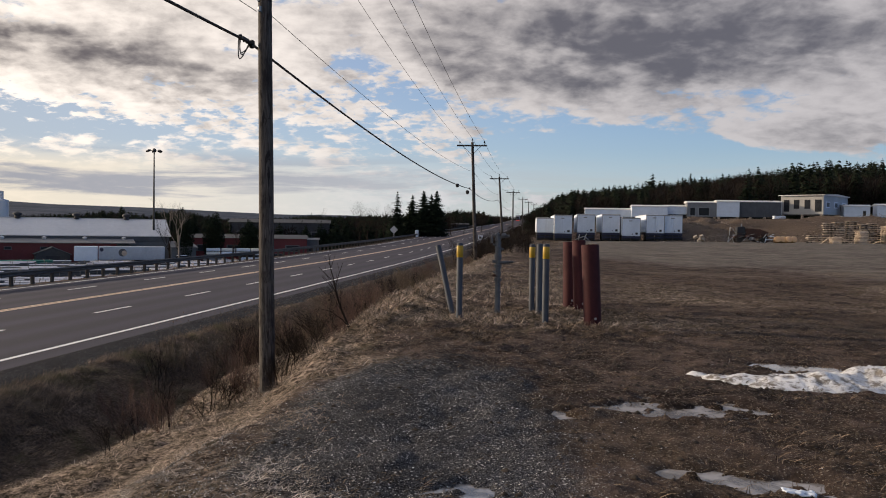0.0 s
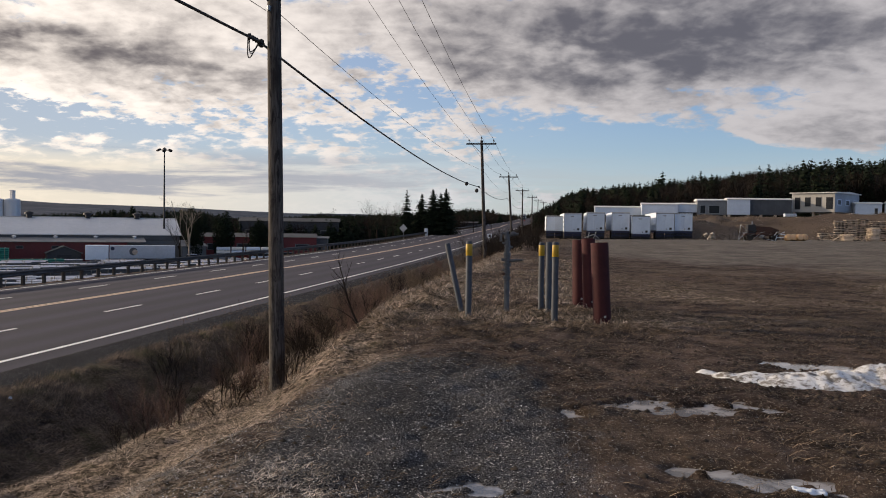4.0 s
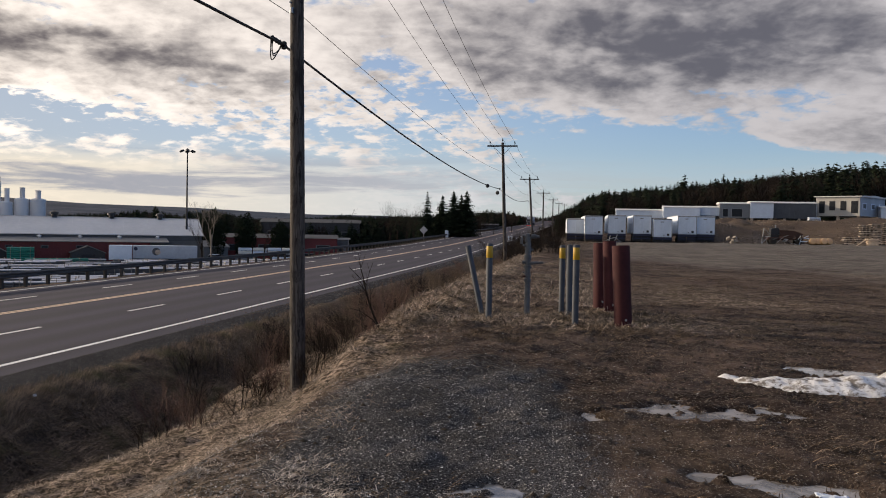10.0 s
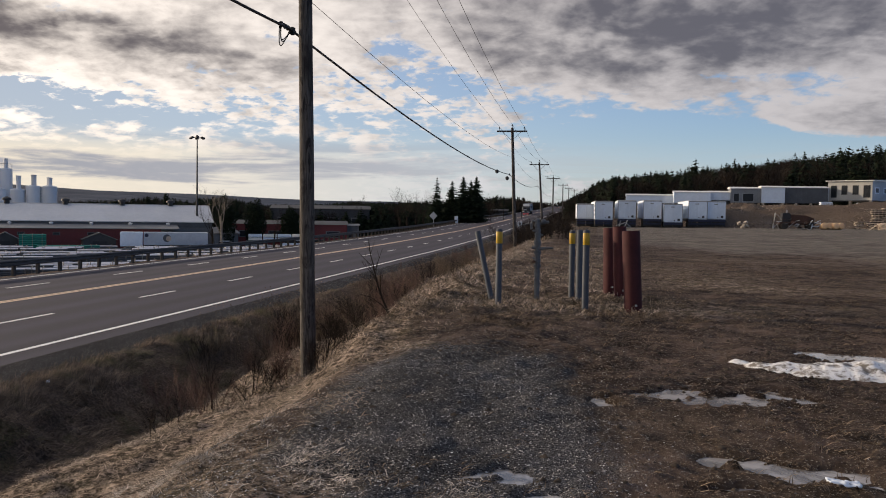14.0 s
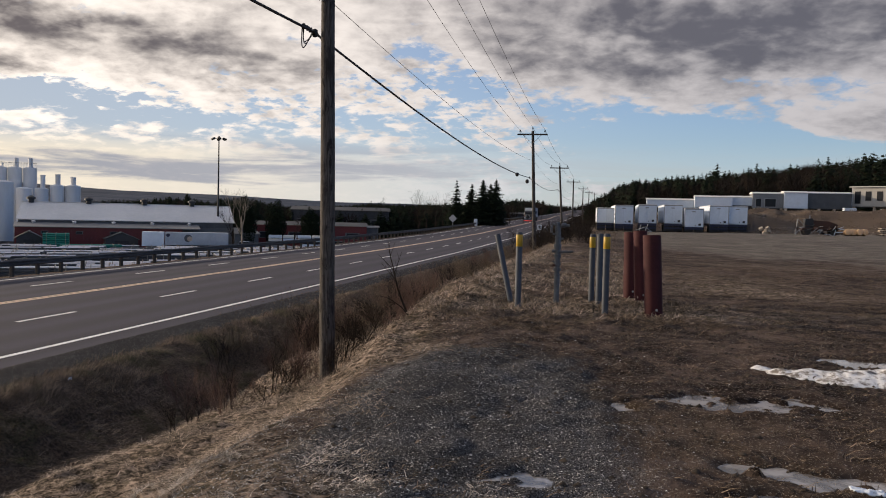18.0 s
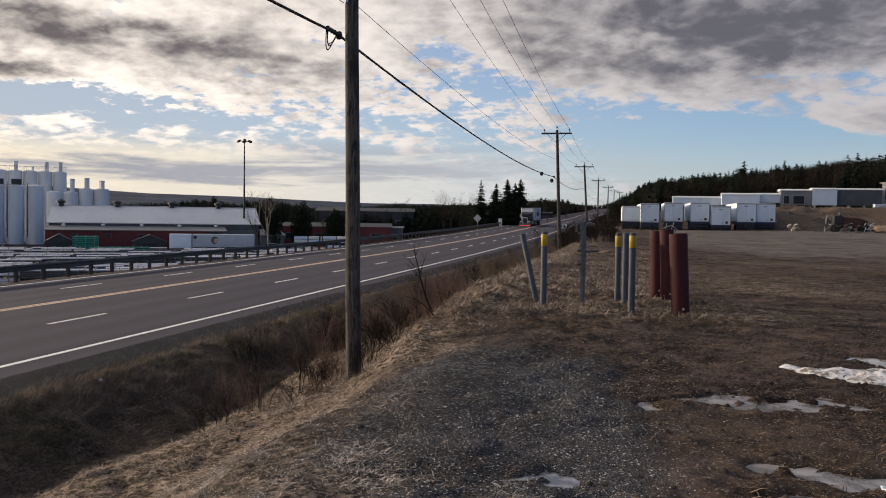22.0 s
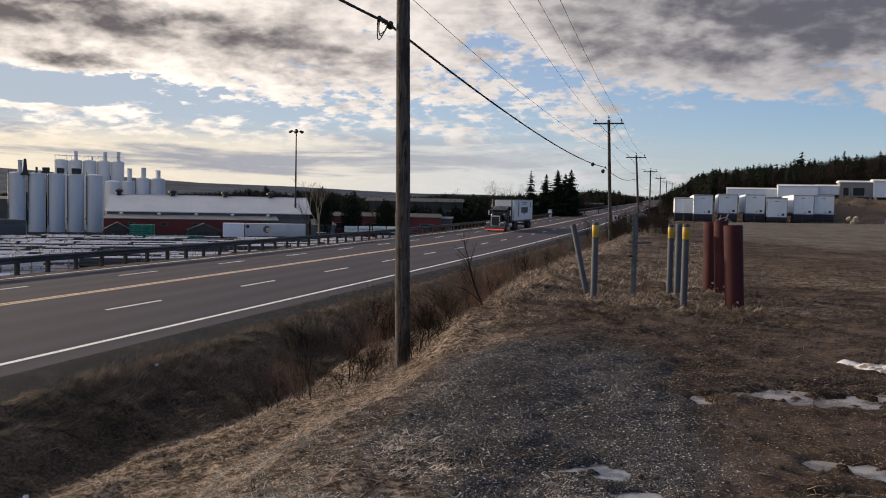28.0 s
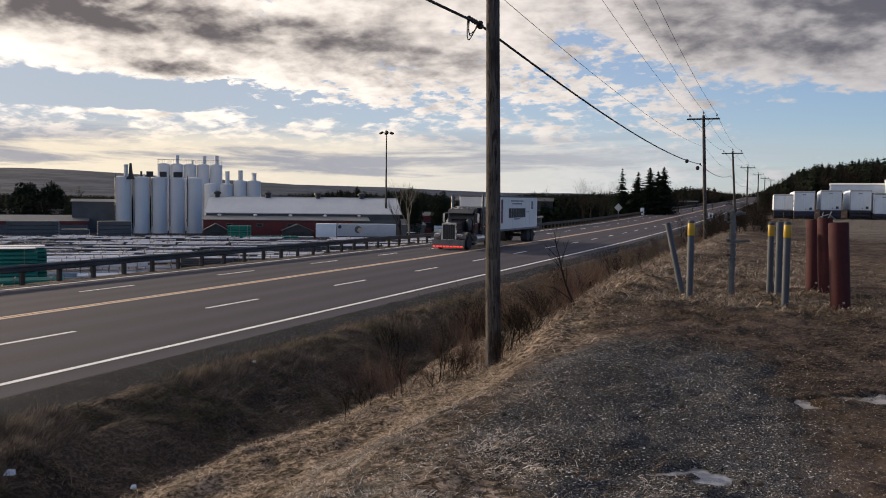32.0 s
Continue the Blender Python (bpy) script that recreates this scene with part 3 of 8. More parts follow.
def place(ob, m):
    ob.matrix_basis = m
    return ob


def raw(name, verts, faces, mat, smooth=False):
    """A large mesh from arrays, with no clean-up."""
    me = bpy.data.meshes.new(name)
    verts, faces = np.asarray(verts, np.float32), np.asarray(faces, np.int32)
    me.vertices.add(len(verts))
    me.vertices.foreach_set("co", verts.ravel())
    k = faces.shape[1]
    me.loops.add(faces.size)
    me.loops.foreach_set("vertex_index", faces.ravel())
    me.polygons.add(len(faces))
    me.polygons.foreach_set("loop_start", np.arange(0, faces.size, k, dtype=np.int32))
    if smooth:
        me.polygons.foreach_set("use_smooth", [True] * len(faces))
    me.update(calc_edges=True)
    me.materials.append(MAT[mat])
    return new(name, me)


def sstep(a, b, x):
    t = np.clip((np.asarray(x, float) - a) / (b - a), 0, 1)
    return t * t * (3 - 2 * t)


RNG = np.random.default_rng(7)
_G = np.random.default_rng(3).random((256, 256)) * 2 - 1


def wob(x, y):
    """Smooth noise of unit grid size between -1 and 1."""
    x, y = np.asarray(x, float), np.asarray(y, float)
    i, j = np.floor(x).astype(int), np.floor(y).astype(int)
    u, v = x - i, y - j
    u, v = u * u * (3 - 2 * u), v * v * (3 - 2 * v)
    g = lambda a, b: _G[a % 256, b % 256]
    return (g(i, j) * (1 - u) + g(i + 1, j) * u) * (1 - v) + (g(i, j + 1) * (1 - u) + g(i + 1, j + 1) * u) * v


# ---------------------------------------------------------------- ground
def road_z(y):
    return np.interp(y, [-4000, -60, 45, 76, 100, 134, 174, 203, 230, 270, 303, 336, 450, 650, 900, 1300, 4000],
                     [-1, -0.2, 0, 0.1, 0.28, 0.62, 1.25, 1.75, 2.25, 2.85, 3.4, 4.3, 6.5, 10.5, 12.5, 16, 22])


def road_x(y):
    return np.interp(y, [-4000, 340, 450, 650, 900, 1300, 4000], [0, 0, 2.5, 1.0, -24, -70, -70])


SECTION_X = [-31.5, -29.2, -28.2, -27.8, -12.9, -12.5, -11.2, -10.3, -9.5, -8.8, -8.0, -7.5, -5.6, -4.5, -3.5, -2.9, -2.2, -1.6]
SECTION_Z = [-1.1, -0.05, 0.0, -0.10, -0.10, 0.035, -0.10, -0.46, -0.98, -1.15, -0.66, -0.42, 0.12, 0.74, 1.38, 1.74, 1.88, 1.90]


# x, y, half widths, depth share
PUDDLES = [(0.62, 7.68, 0.24, 0.08, 0.9), (0.92, 7.62, 0.26, 0.15, 1.0), (1.14, 7.42, 0.26, 0.28, 1.0), (1.34, 7.68, 0.18, 0.14, 0.9), (1.62, 7.72, 0.26, 0.10, 0.7),
           (1.52, 7.98, 0.14, 0.07, 0.8), (1.66, 7.36, 0.22, 0.06, 0.7), (0.93, 8.12, 0.10, 0.05, 0.8), (1.15, 7.6, 0.62, 0.26, 0.55), (1.85, 7.6, 0.22, 0.10, 0.55), (0.09, 7.24, 0.09, 0.14, 1.0), (0.15, 7.03, 0.08, 0.11, 1.0), (0.24, 7.44, 0.09, 0.06, 0.7),
           (0.96, 5.56, 0.22, 0.12, 1.0), (1.25, 5.47, 0.28, 0.12, 1.0), (1.55, 5.34, 0.24, 0.10, 1.0), (0.9, 5.0, 0.22, 0.07, 0.6), (-0.43, 4.96, 0.12, 0.085, 1.1), (-0.33, 4.89, 0.09, 0.055, 1.0),
           (-0.16, 4.65, 0.10, 0.05, 0.9), (2.80, 10.2, 0.30, 0.26, 1.0), (3.15, 10.0, 0.34, 0.24, 1.0), (3.7, 9.95, 0.4, 0.2, 1.0)]


def ground_z(x, y):
    x, y = np.asarray(x, float), np.asarray(y, float)
    xr = x - road_x(y)
    d, az = np.hypot(x, y), np.degrees(np.arctan2(x, y))
    rz = road_z(y)
    bend = 0.2 * wob(y * 0.21, 3.7) * sstep(12, 16, y) + np.interp(y, [9.2, 12.6, 20, 60], [-0.40, 0.32, 0.75, 0.75]) - 0.8 * sstep(-2.9, -4.0, xr) * sstep(9.2, 12.6, y) * (1 - sstep(16, 21, y))
    sec = np.interp(np.where((xr < -2) & (xr > -8.2), xr + bend, xr), SECTION_X, SECTION_Z)
    share = 1 - sstep(-9, -2.5, xr) * (1 - sstep(200, 330, y))
    z = sec + rz * share
    z = z + np.clip(0.10 * (15.0 - y), -0.06, 0.30) * sstep(-3.6, -7.0, xr) * sstep(-8.7, -8.0, xr)
    # the works' lot beyond the highway
    lot = -3.2
    left = lot + sstep(150, 420, y) * (np.minimum(rz, 5.0) + 2.6) + sstep(-120, -400, xr) * 0.5
    z = np.where(xr < -29.2, left + (z - left) * (1 - sstep(-29.2, -35.0, xr)), z)
    # bank with the upper yard, then the wooded hill
    z = z + 0.011 * np.clip(x, 0, 60) * sstep(0, 115, y)
    bank = 3.45 * sstep(121, 141, y) * sstep(15, 22, x) + 3.0 * sstep(140, 152, y) * sstep(-2, 4, x) * (1 - sstep(15, 22, x))
    hill = sstep(165, 350, y) * np.interp(x, [-40, -8, 2, 25, 60, 120, 320, 900], [0, 1, 4, 6.8, 9, 10, 14, 20]) * (1 - sstep(430, 900, y))
    z = z + np.where(xr > -4, bank + hill * sstep(-4, 4, x), 0)
    # distant ridges
    ridge = np.interp(az, [-180, -90, -62, -52, -46, -40, -32, -25, -14, -6, 4, 30, 90, 180], [60, 90, 90, 92, 94, 76, 56, 46, 37, 22, 14, 40, 60, 60])
    ridge = ridge + 5 * wob(az * 0.35, d * 0.0015) * sstep(0, -14, az)
    z = z + sstep(1300, 3000, d) * ridge
    z = z + (0.7 * wob(x * 0.33, y * 0.33) + 0.3 * wob(x * 0.9, y * 0.9)) * sstep(121, 126, y) * (1 - sstep(140, 144, y)) * sstep(18, 24, x)
    # unevenness underfoot
    off_road = np.clip(np.maximum(sstep(-11.6, -10.4, xr), sstep(-29.4, -31, xr)), 0, 1)
    rough = np.where(xr > -2.5, 0.5, 1.0) * (0.05 * wob(x * 0.9, y * 0.9) + 0.03 * wob(x * 2.3 + 9, y * 2.3)) + 0.014 * wob(x * 6.1, y * 6.1 + 5)
    calm = np.interp(d, [0, 30, 80, 400], [1, 0.7, 0.35, 0.3])
    verge = 0.07 * wob(x * 1.7, y * 1.1 + 31) * sstep(-2.0, -3.5, xr) * sstep(-12.5, -10.5, xr)
    z = z + (rough * calm + verge) * off_road
    # matted tussocks on the bank, round the posts and on the ditch's far lip
    near_y = sstep(1.5, 3.0, y) * (1 - sstep(26, 34, y))
    tussock = 0.055 * np.maximum(wob(x * 2.3 + 3, y * 1.7), -0.25) + 0.038 * np.abs(wob(x * 4.9, y * 4.1 + 7)) + 0.016 * wob(x * 11, y * 11)
    z = z + tussock * near_y * sstep(-1.9, -2.9, xr) * sstep(-8.7, -7.8, xr)
    z = z + 0.9 * tussock * sstep(10.6, 12.4, y) * (1 - sstep(17.0, 19.5, y)) * sstep(-3.6, -2.6, xr) * (1 - sstep(1.0, 2.6, x))
    lip = 0.13 * wob(x * 0.9, y * 0.75 + 31) + 0.08 * np.abs(wob(x * 2.2, y * 1.6 + 3)) + 0.03 * wob(x * 6, y * 5)
    z = z + lip * near_y * sstep(-11.7, -10.7, xr) * sstep(-8.3, -9.0, xr)
    wet = np.zeros_like(z)
    for px, py, wx, wy, depth in PUDDLES:
        wet = np.maximum(wet, depth * np.exp(-((x - px + 0.10 * wob(y * 3, x * 3)) / wx) ** 2 - ((y - py + 0.08 * wob(x * 4, y * 4)) / wy) ** 2))
    near = sstep(2.0, 3.5, y) * (1 - sstep(11, 13, y)) * sstep(-2.5, -1.2, x)
    ragged = 0.45 + 1.7 * sstep(0.02, 0.4, wet)
    level = 1.905 + 0.25 * (z - 1.9) + ragged * (0.020 * wob(x * 5.3, y * 5.3) + 0.017 * wob(x * 12.1, y * 12.1) + 0.010 * wob(x * 25.0, y * 25.0))
    heave = (0.030 * wob(x * 2.7 + 4, y * 2.3) + 0.024 * np.abs(wob(x * 5.1, y * 4.7 + 2)) + 0.012 * wob(x * 9.3, y * 9.3)) * (1 - sstep(0.01, 0.2, wet)) * (1 - 0.6 * sstep(-0.2, 0.8, x))
    z = z + near * (np.where(np.abs(z - 1.9) < 0.3, level + heave, z) - z)
    return z - 0.085 * wet * near


def gz(x, y):
    return float(ground_z(x, y))


def zones(x, y):
    """Shares of dry grass, gravel and far woodland."""
    xr = x - road_x(y)
    d = np.hypot(x, y)
    grass = sstep(-1.9, -3.0, xr + 0.7 * wob(x * 0.6, y * 0.4)) * sstep(-11.7, -11.0, xr)
    grass = np.maximum(grass, 0.80 * sstep(3.7, 2.2, y + 0.9 * x + 0.5 * wob(x * 1.3, y * 1.3)) * sstep(0.2, -0.8, x) * sstep(-5.0, -3.5, x) * (y < 12))
    grass = np.maximum(grass, 0.85 * np.exp(-((x - 0.0) / 4.2) ** 2 - ((y - 14.8) / 2.6) ** 2))
    grass = np.maximum(grass, 0.62 * sstep(15, 19, y) * (1 - sstep(30, 52, y)) * sstep(-3, -1, x) * (0.75 + 0.25 * wob(x * 0.3, y * 0.2)))
    grass = np.maximum(grass, 0.9 * sstep(119, 123, y) * sstep(14, 18, x))
    grass = np.maximum(grass, 0.8 * sstep(-29.2, -31, xr) * sstep(-38, -33, xr))
    grass = np.maximum(grass, 0.5 * sstep(55, 75, y) * sstep(-4, -2, x) * sstep(6, 2, x))
    gravel = np.exp(-(((x + 1.15 + 0.10 * (y - 7)) / 1.25) ** 4 + ((y - 6.9) / 3.5) ** 4)) * 0.95
    gravel = np.maximum(gravel, sstep(-13, -12.3, xr) * sstep(-10.9, -11.4, xr))
    gravel = np.maximum(gravel, 0.80 * sstep(-22, 26, (y - 40) + (x - 3) * 1.5 + 5 * wob(x * 0.12, y * 0.09)) * sstep(-1, 3, x) * sstep(124, 118, y))
    gravel = np.maximum(gravel, 0.8 * sstep(-33, -36, xr) * sstep(-190, -150, xr) * sstep(260, 170, y))
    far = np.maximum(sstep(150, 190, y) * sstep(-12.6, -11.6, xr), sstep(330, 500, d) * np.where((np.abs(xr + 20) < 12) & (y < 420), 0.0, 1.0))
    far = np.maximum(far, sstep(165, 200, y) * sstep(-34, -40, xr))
    ditch = sstep(-7.95, -8.45, xr + 0.25 * wob(y * 0.8, 4.4)) * sstep(-11.7, -11.1, xr + 0.2 * wob(y * 1.1, 9.1))
    ditch = np.maximum(ditch, (0.72 + 0.4 * wob(x * 0.35, y * 0.3)) * sstep(119, 122, y) * sstep(150, 144, y) * sstep(15, 19, x))
    return np.stack([np.clip(grass, 0, 1), np.clip(gravel, 0, 1), np.clip(far, 0, 1), np.clip(ditch, 0, 1)], -1)


def spread(stops):
    """Grid lines: (start, step) pairs, each step holding up to the next start."""
    out = []
    for (a, s), (b, _) in zip(stops, stops[1:]):
        out += list(np.linspace(a, b, max(2, int(round((b - a) / s)) + 1))[:-1])
    return np.array(out + [stops[-1][0]])


def make_ground():
    xs = spread([(-4200, 300), (-600, 40), (-120, 6), (-36, 1.0), (-12.5, 0.12), (-8.6, 0.07), (-1.2, 0.05), (4.6, 0.3), (7, 0.8), (30, 4), (130, 20), (600, 200), (4200, 1)])
    ys = spread([(-1500, 300), (-60, 10), (-8, 1), (2, 0.12), (4.2, 0.05), (10.8, 0.09), (18, 0.16), (26, 0.6), (60, 2), (110, 1.5), (160, 6), (420, 40), (1300, 150), (4300, 1)])
    gx, gy = np.meshgrid(xs, ys)
    z = ground_z(gx, gy)
    nx, ny = len(xs), len(ys)
    idx = np.arange(nx * ny).reshape(ny, nx)
    faces = np.stack([idx[:-1, :-1], idx[:-1, 1:], idx[1:, 1:], idx[1:, :-1]], -1).reshape(-1, 4)
    o = raw("ground", np.stack([gx, gy, z], -1).reshape(-1, 3), faces, "ground", smooth=True)
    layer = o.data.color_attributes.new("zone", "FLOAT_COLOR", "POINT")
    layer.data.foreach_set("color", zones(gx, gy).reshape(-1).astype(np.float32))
    tagged(o, "muddy gravel yard with dry grass verge and ditch", "ground", kind="structure")


make_ground()

EDGE, NEAR_DASH, MIDDLE, FAR_DASH, FAR_EDGE = -13.5, -17.0, -20.45, -24.05, -27.2


def strip(name, x0, x1, y0, y1, lift, mat, step=4.0, ragged=0.0):
    """A thin ribbon on the carriageway that follows its rise and bend."""
    n = max(2, int((y1 - y0) / step) + 1)
    ys = np.linspace(y0, y1, n)
    if y1 - y0 > 1000:
        ys = np.r_[np.arange(y0, 120, 2.0), np.arange(120, 500, 8.0), np.arange(500, y1 + 1, 40.0)]
    side = lambda x, k: x + road_x(ys) + (ragged * wob(ys * 1.3, k) if ragged else 0)
    crown = lambda x: 0.03 - 0.012 * abs(x - MIDDLE)
    xa, xb = side(x0, 2.0), side(x1, 7.0)
    cols = [xa, (xa + xb) / 2, xb] if x1 - x0 > 5 else [xa, xb]
    mids = [x0, (x0 + x1) / 2, x1] if x1 - x0 > 5 else [x0, x1]
    top = [np.stack([c, ys, road_z(ys) + crown(m) + lift + 0.08], -1) for c, m in zip(cols, mids)]
    k, m = len(ys), len(top)
    verts = np.concatenate(top)
    faces = [(a * k + i, (a + 1) * k + i, (a + 1) * k + i + 1, a * k + i + 1) for a in range(m - 1) for i in range(k - 1)]
    return raw(name, verts, faces, mat, smooth=True)


def make_road():
    road = tagged(new("road"), "grey four-lane asphalt highway with painted lines", "road", kind="structure")
    o = strip("asphalt", -28.0, -12.36, -60, 720, 0.0, "asphalt", ragged=0.07)
    o.parent = road
    for name, x, mat in (("edge_line", EDGE, "white_line"), ("edge_line", FAR_EDGE, "white_line"),
                         ("centre_line", MIDDLE - 0.125, "yellow_line"), ("centre_line", MIDDLE + 0.125, "yellow_line")):
        strip(name, x - 0.085, x + 0.085, -60, 700 if mat == "white_line" else 440, 0.006, mat, 3.0).parent = road
    for x, y_end in ((NEAR_DASH, 16.6), (FAR_DASH, 26.6)):
        for k in range(-4, 34):
            y1 = y_end + 8.22 * k
            strip("lane_dash", x - 0.075, x + 0.075, y1 - 2.85, y1, 0.006, "white_line", 1.4).parent = road


make_road()

# ---------------------------------------------------------------- crash barrier beyond the far lanes
def make_barrier():
    rail = tagged(new("crash_barrier"), "long dull steel crash barrier on wooden posts", "guardrail", kind="structure")
    wave = [(0.0, -0.155), (0.05, -0.11), (0.05, -0.06), (0.0, -0.02), (0.0, 0.02), (0.05, 0.06), (0.05, 0.11), (0.0, 0.155)]
    x0 = -28.55
    for a in np.arange(-30, 330, 7.62):
        ys = np.linspace(a, a + 7.64, 3)
        s = Shape()
        verts = [(x0 + p + road_x(y) + 0.13, y, float(road_z(y)) + 0.66 + q) for y in ys for p, q in wave]
        verts += [(v[0] - 0.006, v[1], v[2]) for v in verts]
        k, w = len(ys) * 8, 8
        faces = [(i * w + j, i * w + j + 1, (i + 1) * w + j + 1, (i + 1) * w + j) for i in range(len(ys) - 1) for j in range(7)]
        faces += [tuple(k + q for q in reversed(f)) for f in faces]
        s.grow(verts, faces).ob("rail_panel", "rail", rail)
    post = Shape().box((0, 0, 0), (0.16, 0.2, 1.7), edge=0.02).data("post", "bark")
    block = Shape().box((0, 0, 0), (0.13, 0.15, 0.32), edge=0.01).data("block", "bark")
    for y in np.arange(-28, 330, 1.905):
        o = new("post", post)
        o.parent, o.matrix_basis = rail, pose(x0 - 0.13 + float(road_x(y)), y, float(road_z(y)) - 0.05)
        o = new("block", block)
        o.parent, o.matrix_basis = rail, pose(x0 + 0.02 + float(road_x(y)), y, float(road_z(y)) + 0.66)


make_barrier()


# ---------------------------------------------------------------- wooden utility poles and their wires
POLES = [(-5.80, -32.0, 12.3), (-5.76, 16.5, 12.4), (-5.92, 66.0, 10.2), (-5.95, 104.0, 9.9), (-6.0, 148.0, 10.15), (-5.84, 200.0, 10.85),
         (-5.7, 255.0, 11.8), (-5.0, 310.0, 13.0)]
POLE_LEAN = {1: 0.016, 2: 0.042, 3: 0.065}


def make_pole(k):
    x, y, top = POLES[k]
    base = gz(x, y) - 0.25
    o = thing("utility_pole", pose(x, y, base), "weathered brown wooden utility pole beside the ditch" if k == 1 else
              "dark wooden utility pole with crossarm and insulators", "utility pole", "poles along the highway")
    h = top - base
    lean = POLE_LEAN.get(k, 0.0)
    r0, r1 = (0.160, 0.122) if k == 1 else (0.155, 0.105)
    levels = 26 if k == 1 else 10
    pts = [(lean * (h - h * i / levels) + 0.004 * math.sin(i * 0.7 + k), 0.004 * math.cos(i * 0.9), h * i / levels) for i in range(levels + 1)]
    part("shaft", Shape().tube(pts, [r0 + (r1 - r0) * i / levels for i in range(levels + 1)], 14), "pole", o, smooth=True)
    arm = Shape().box((0, -0.16, h - 0.28), (2.35, 0.10, 0.12), edge=0.012)
    part("crossarm", arm, "pole", o)
    for sx in (-1, 1):
        part("brace", Shape().rod((sx * 0.72, -0.17, h - 0.30), (sx * 0.06, -0.15, h - 0.95), 0.017, n=5), "galv", o)
    for sx, base_z in ((-0.96, h - 0.22), (0.96, h - 0.22), (0.0, h)):
        prof = [(0.018, 0), (0.018, 0.14), (0.055, 0.15), (0.06, 0.19), (0.035, 0.21), (0.05, 0.24), (0.03, 0.29), (0.012, 0.30)]
        part("insulator", Shape().turn(prof, 8, (sx, -0.16 if sx else 0, base_z)), "cable", o)
    if k == 1:
        part("cable_clamp", Shape().box((-0.15, -0.12, 7.06 - base), (0.10, 0.10, 0.16), edge=0.02), "cable", o)
        part("wire_bracket", Shape().box((0.03, -0.17, 7.74 - base), (0.06, 0.10, 0.12), edge=0.01), "galv", o)
        part("bolt", Shape().rod((0.0, -0.15, 7.90 - base), (0.0, -0.22, 7.90 - base), 0.02, n=6), "galv", o)
        part("ground_wire", Shape().tube([(0.155, -0.06, z) for z in np.linspace(0.3, h - 1, 12)], 0.007, 4), "cable", o)
    if k == 2:
        part("cable_clamp", Shape().box((-0.14, -0.1, 6.59 - base), (0.10, 0.10, 0.16), edge=0.02), "cable", o)
        part("splice_ball", Shape().turn([(0.05, -0.16), (0.13, -0.08), (0.14, 0.06), (0.06, 0.15)], 8, (-0.32, -0.1, 6.30 - base)), "cable", o)


for k in range(len(POLES)):
    make_pole(k)


def span(a, b, sag, n=22):
    a, b = Vector(a), Vector(b)
    return [a.lerp(b, i / n) - Vector((0, 0, sag * 4 * (i / n) * (1 - i / n))) for i in range(n + 1)]


def make_wires():
    for k in range(len(POLES) - 1):
        (xa, ya, za), (xb, yb, zb) = POLES[k], POLES[k + 1]
        far = yb > 120
        for dx, lift in ((-0.96, 0.06), (0.0, 0.30), (0.96, 0.06)):
            s = Shape().tube(span((xa + dx, ya - 0.16 * bool(dx), za + lift), (xb + dx, yb - 0.16 * bool(dx), zb + lift), 0.55), 0.010 if k < 2 else 0.011, 4)
            tagged(s.ob("power_line", "cable"), "thin black overhead power line strung between poles", "power line", "overhead lines")
        lo = {0: 7.6, 1: 7.74, 2: 7.96, 3: 7.7}
        s = Shape().tube(span((xa + 0.10, ya, lo.get(k, za - 2.3)), (xb - 0.1, yb, lo.get(k + 1, zb - 2.3)), 0.42), 0.008 if k < 2 else 0.009, 4)
        tagged(s.ob("neutral_wire", "cable"), "thin grey neutral wire below the crossarms", "power line", "overhead lines")
        co = {0: 6.9, 1: 7.07, 2: 6.59, 3: 7.05}
        za2, zb2 = co.get(k, za - 3.3), co.get(k + 1, zb - 3.3)
        s = Shape().tube(span((xa - 0.17, ya, za2), (xb - 0.14, yb, zb2), 0.48), 0.026 if k < 2 else 0.022, 6)
        tagged(s.ob("telephone_cable", "cable"), "thick black telephone cable bundle sagging between poles", "cable", "overhead lines")
    x, y, _ = POLES[1]
    s = Shape()
    for j, (r, dz) in enumerate(((0.10, 0.34), (0.075, 0.26), (0.12, 0.22))):
        s.tube([(x - 0.20 - r * math.sin(math.pi * i / 10) * 0.8 + 0.02 * j, y - 0.6 + 0.55 * i / 10 - 0.12, 7.05 - dz * math.sin(math.pi * i / 10)) for i in range(11)], 0.011, 5)
    s.tube([(x - 0.17, y - 0.75 + 0.05 * i, 7.08 + 0.03 * math.sin(i * 2.2)) for i in range(12)], 0.034, 6)
    tagged(s.ob("cable_loop", "cable"), "coiled black slack loop hanging off the telephone cable", "cable")
    for yy, zz in ((56.4, 6.33),):
        s = Shape().turn([(0.03, 0.13), (0.10, 0.10), (0.125, 0.0), (0.10, -0.08), (0.03, -0.13)], 8, (-6.02, yy, zz))
        tagged(s.ob("splice_box", "cable"), "black splice ball hanging from the telephone cable", "cable box")


make_wires()


# ---------------------------------------------------------------- posts on the yard's edge
def bollard(x, y, h, r, lean_x=0.0, lean_y=0.0, band=True):
    o = thing("bollard", pose(x, y, gz(x, y), lean_y, lean_x, 0), "grey steel bollard with yellow band in dry grass" if band else
              "grey steel bollard standing in dry grass", "bollard", "grey guard posts")
    part("pipe", Shape().turn([(r, -0.5), (r, h - 0.02), (r - 0.012, h - 0.004), (r - 0.03, h)], 16), "grey_post", o, smooth=True)
    if band:
        part("yellow_band", Shape().turn([(r + 0.001, h - 0.25), (r + 0.004, h - 0.245), (r + 0.004, h - 0.055), (r + 0.001, h - 0.05)], 16), "yellow_band", o,
             "faded yellow reflective band", smooth=True)
    return o


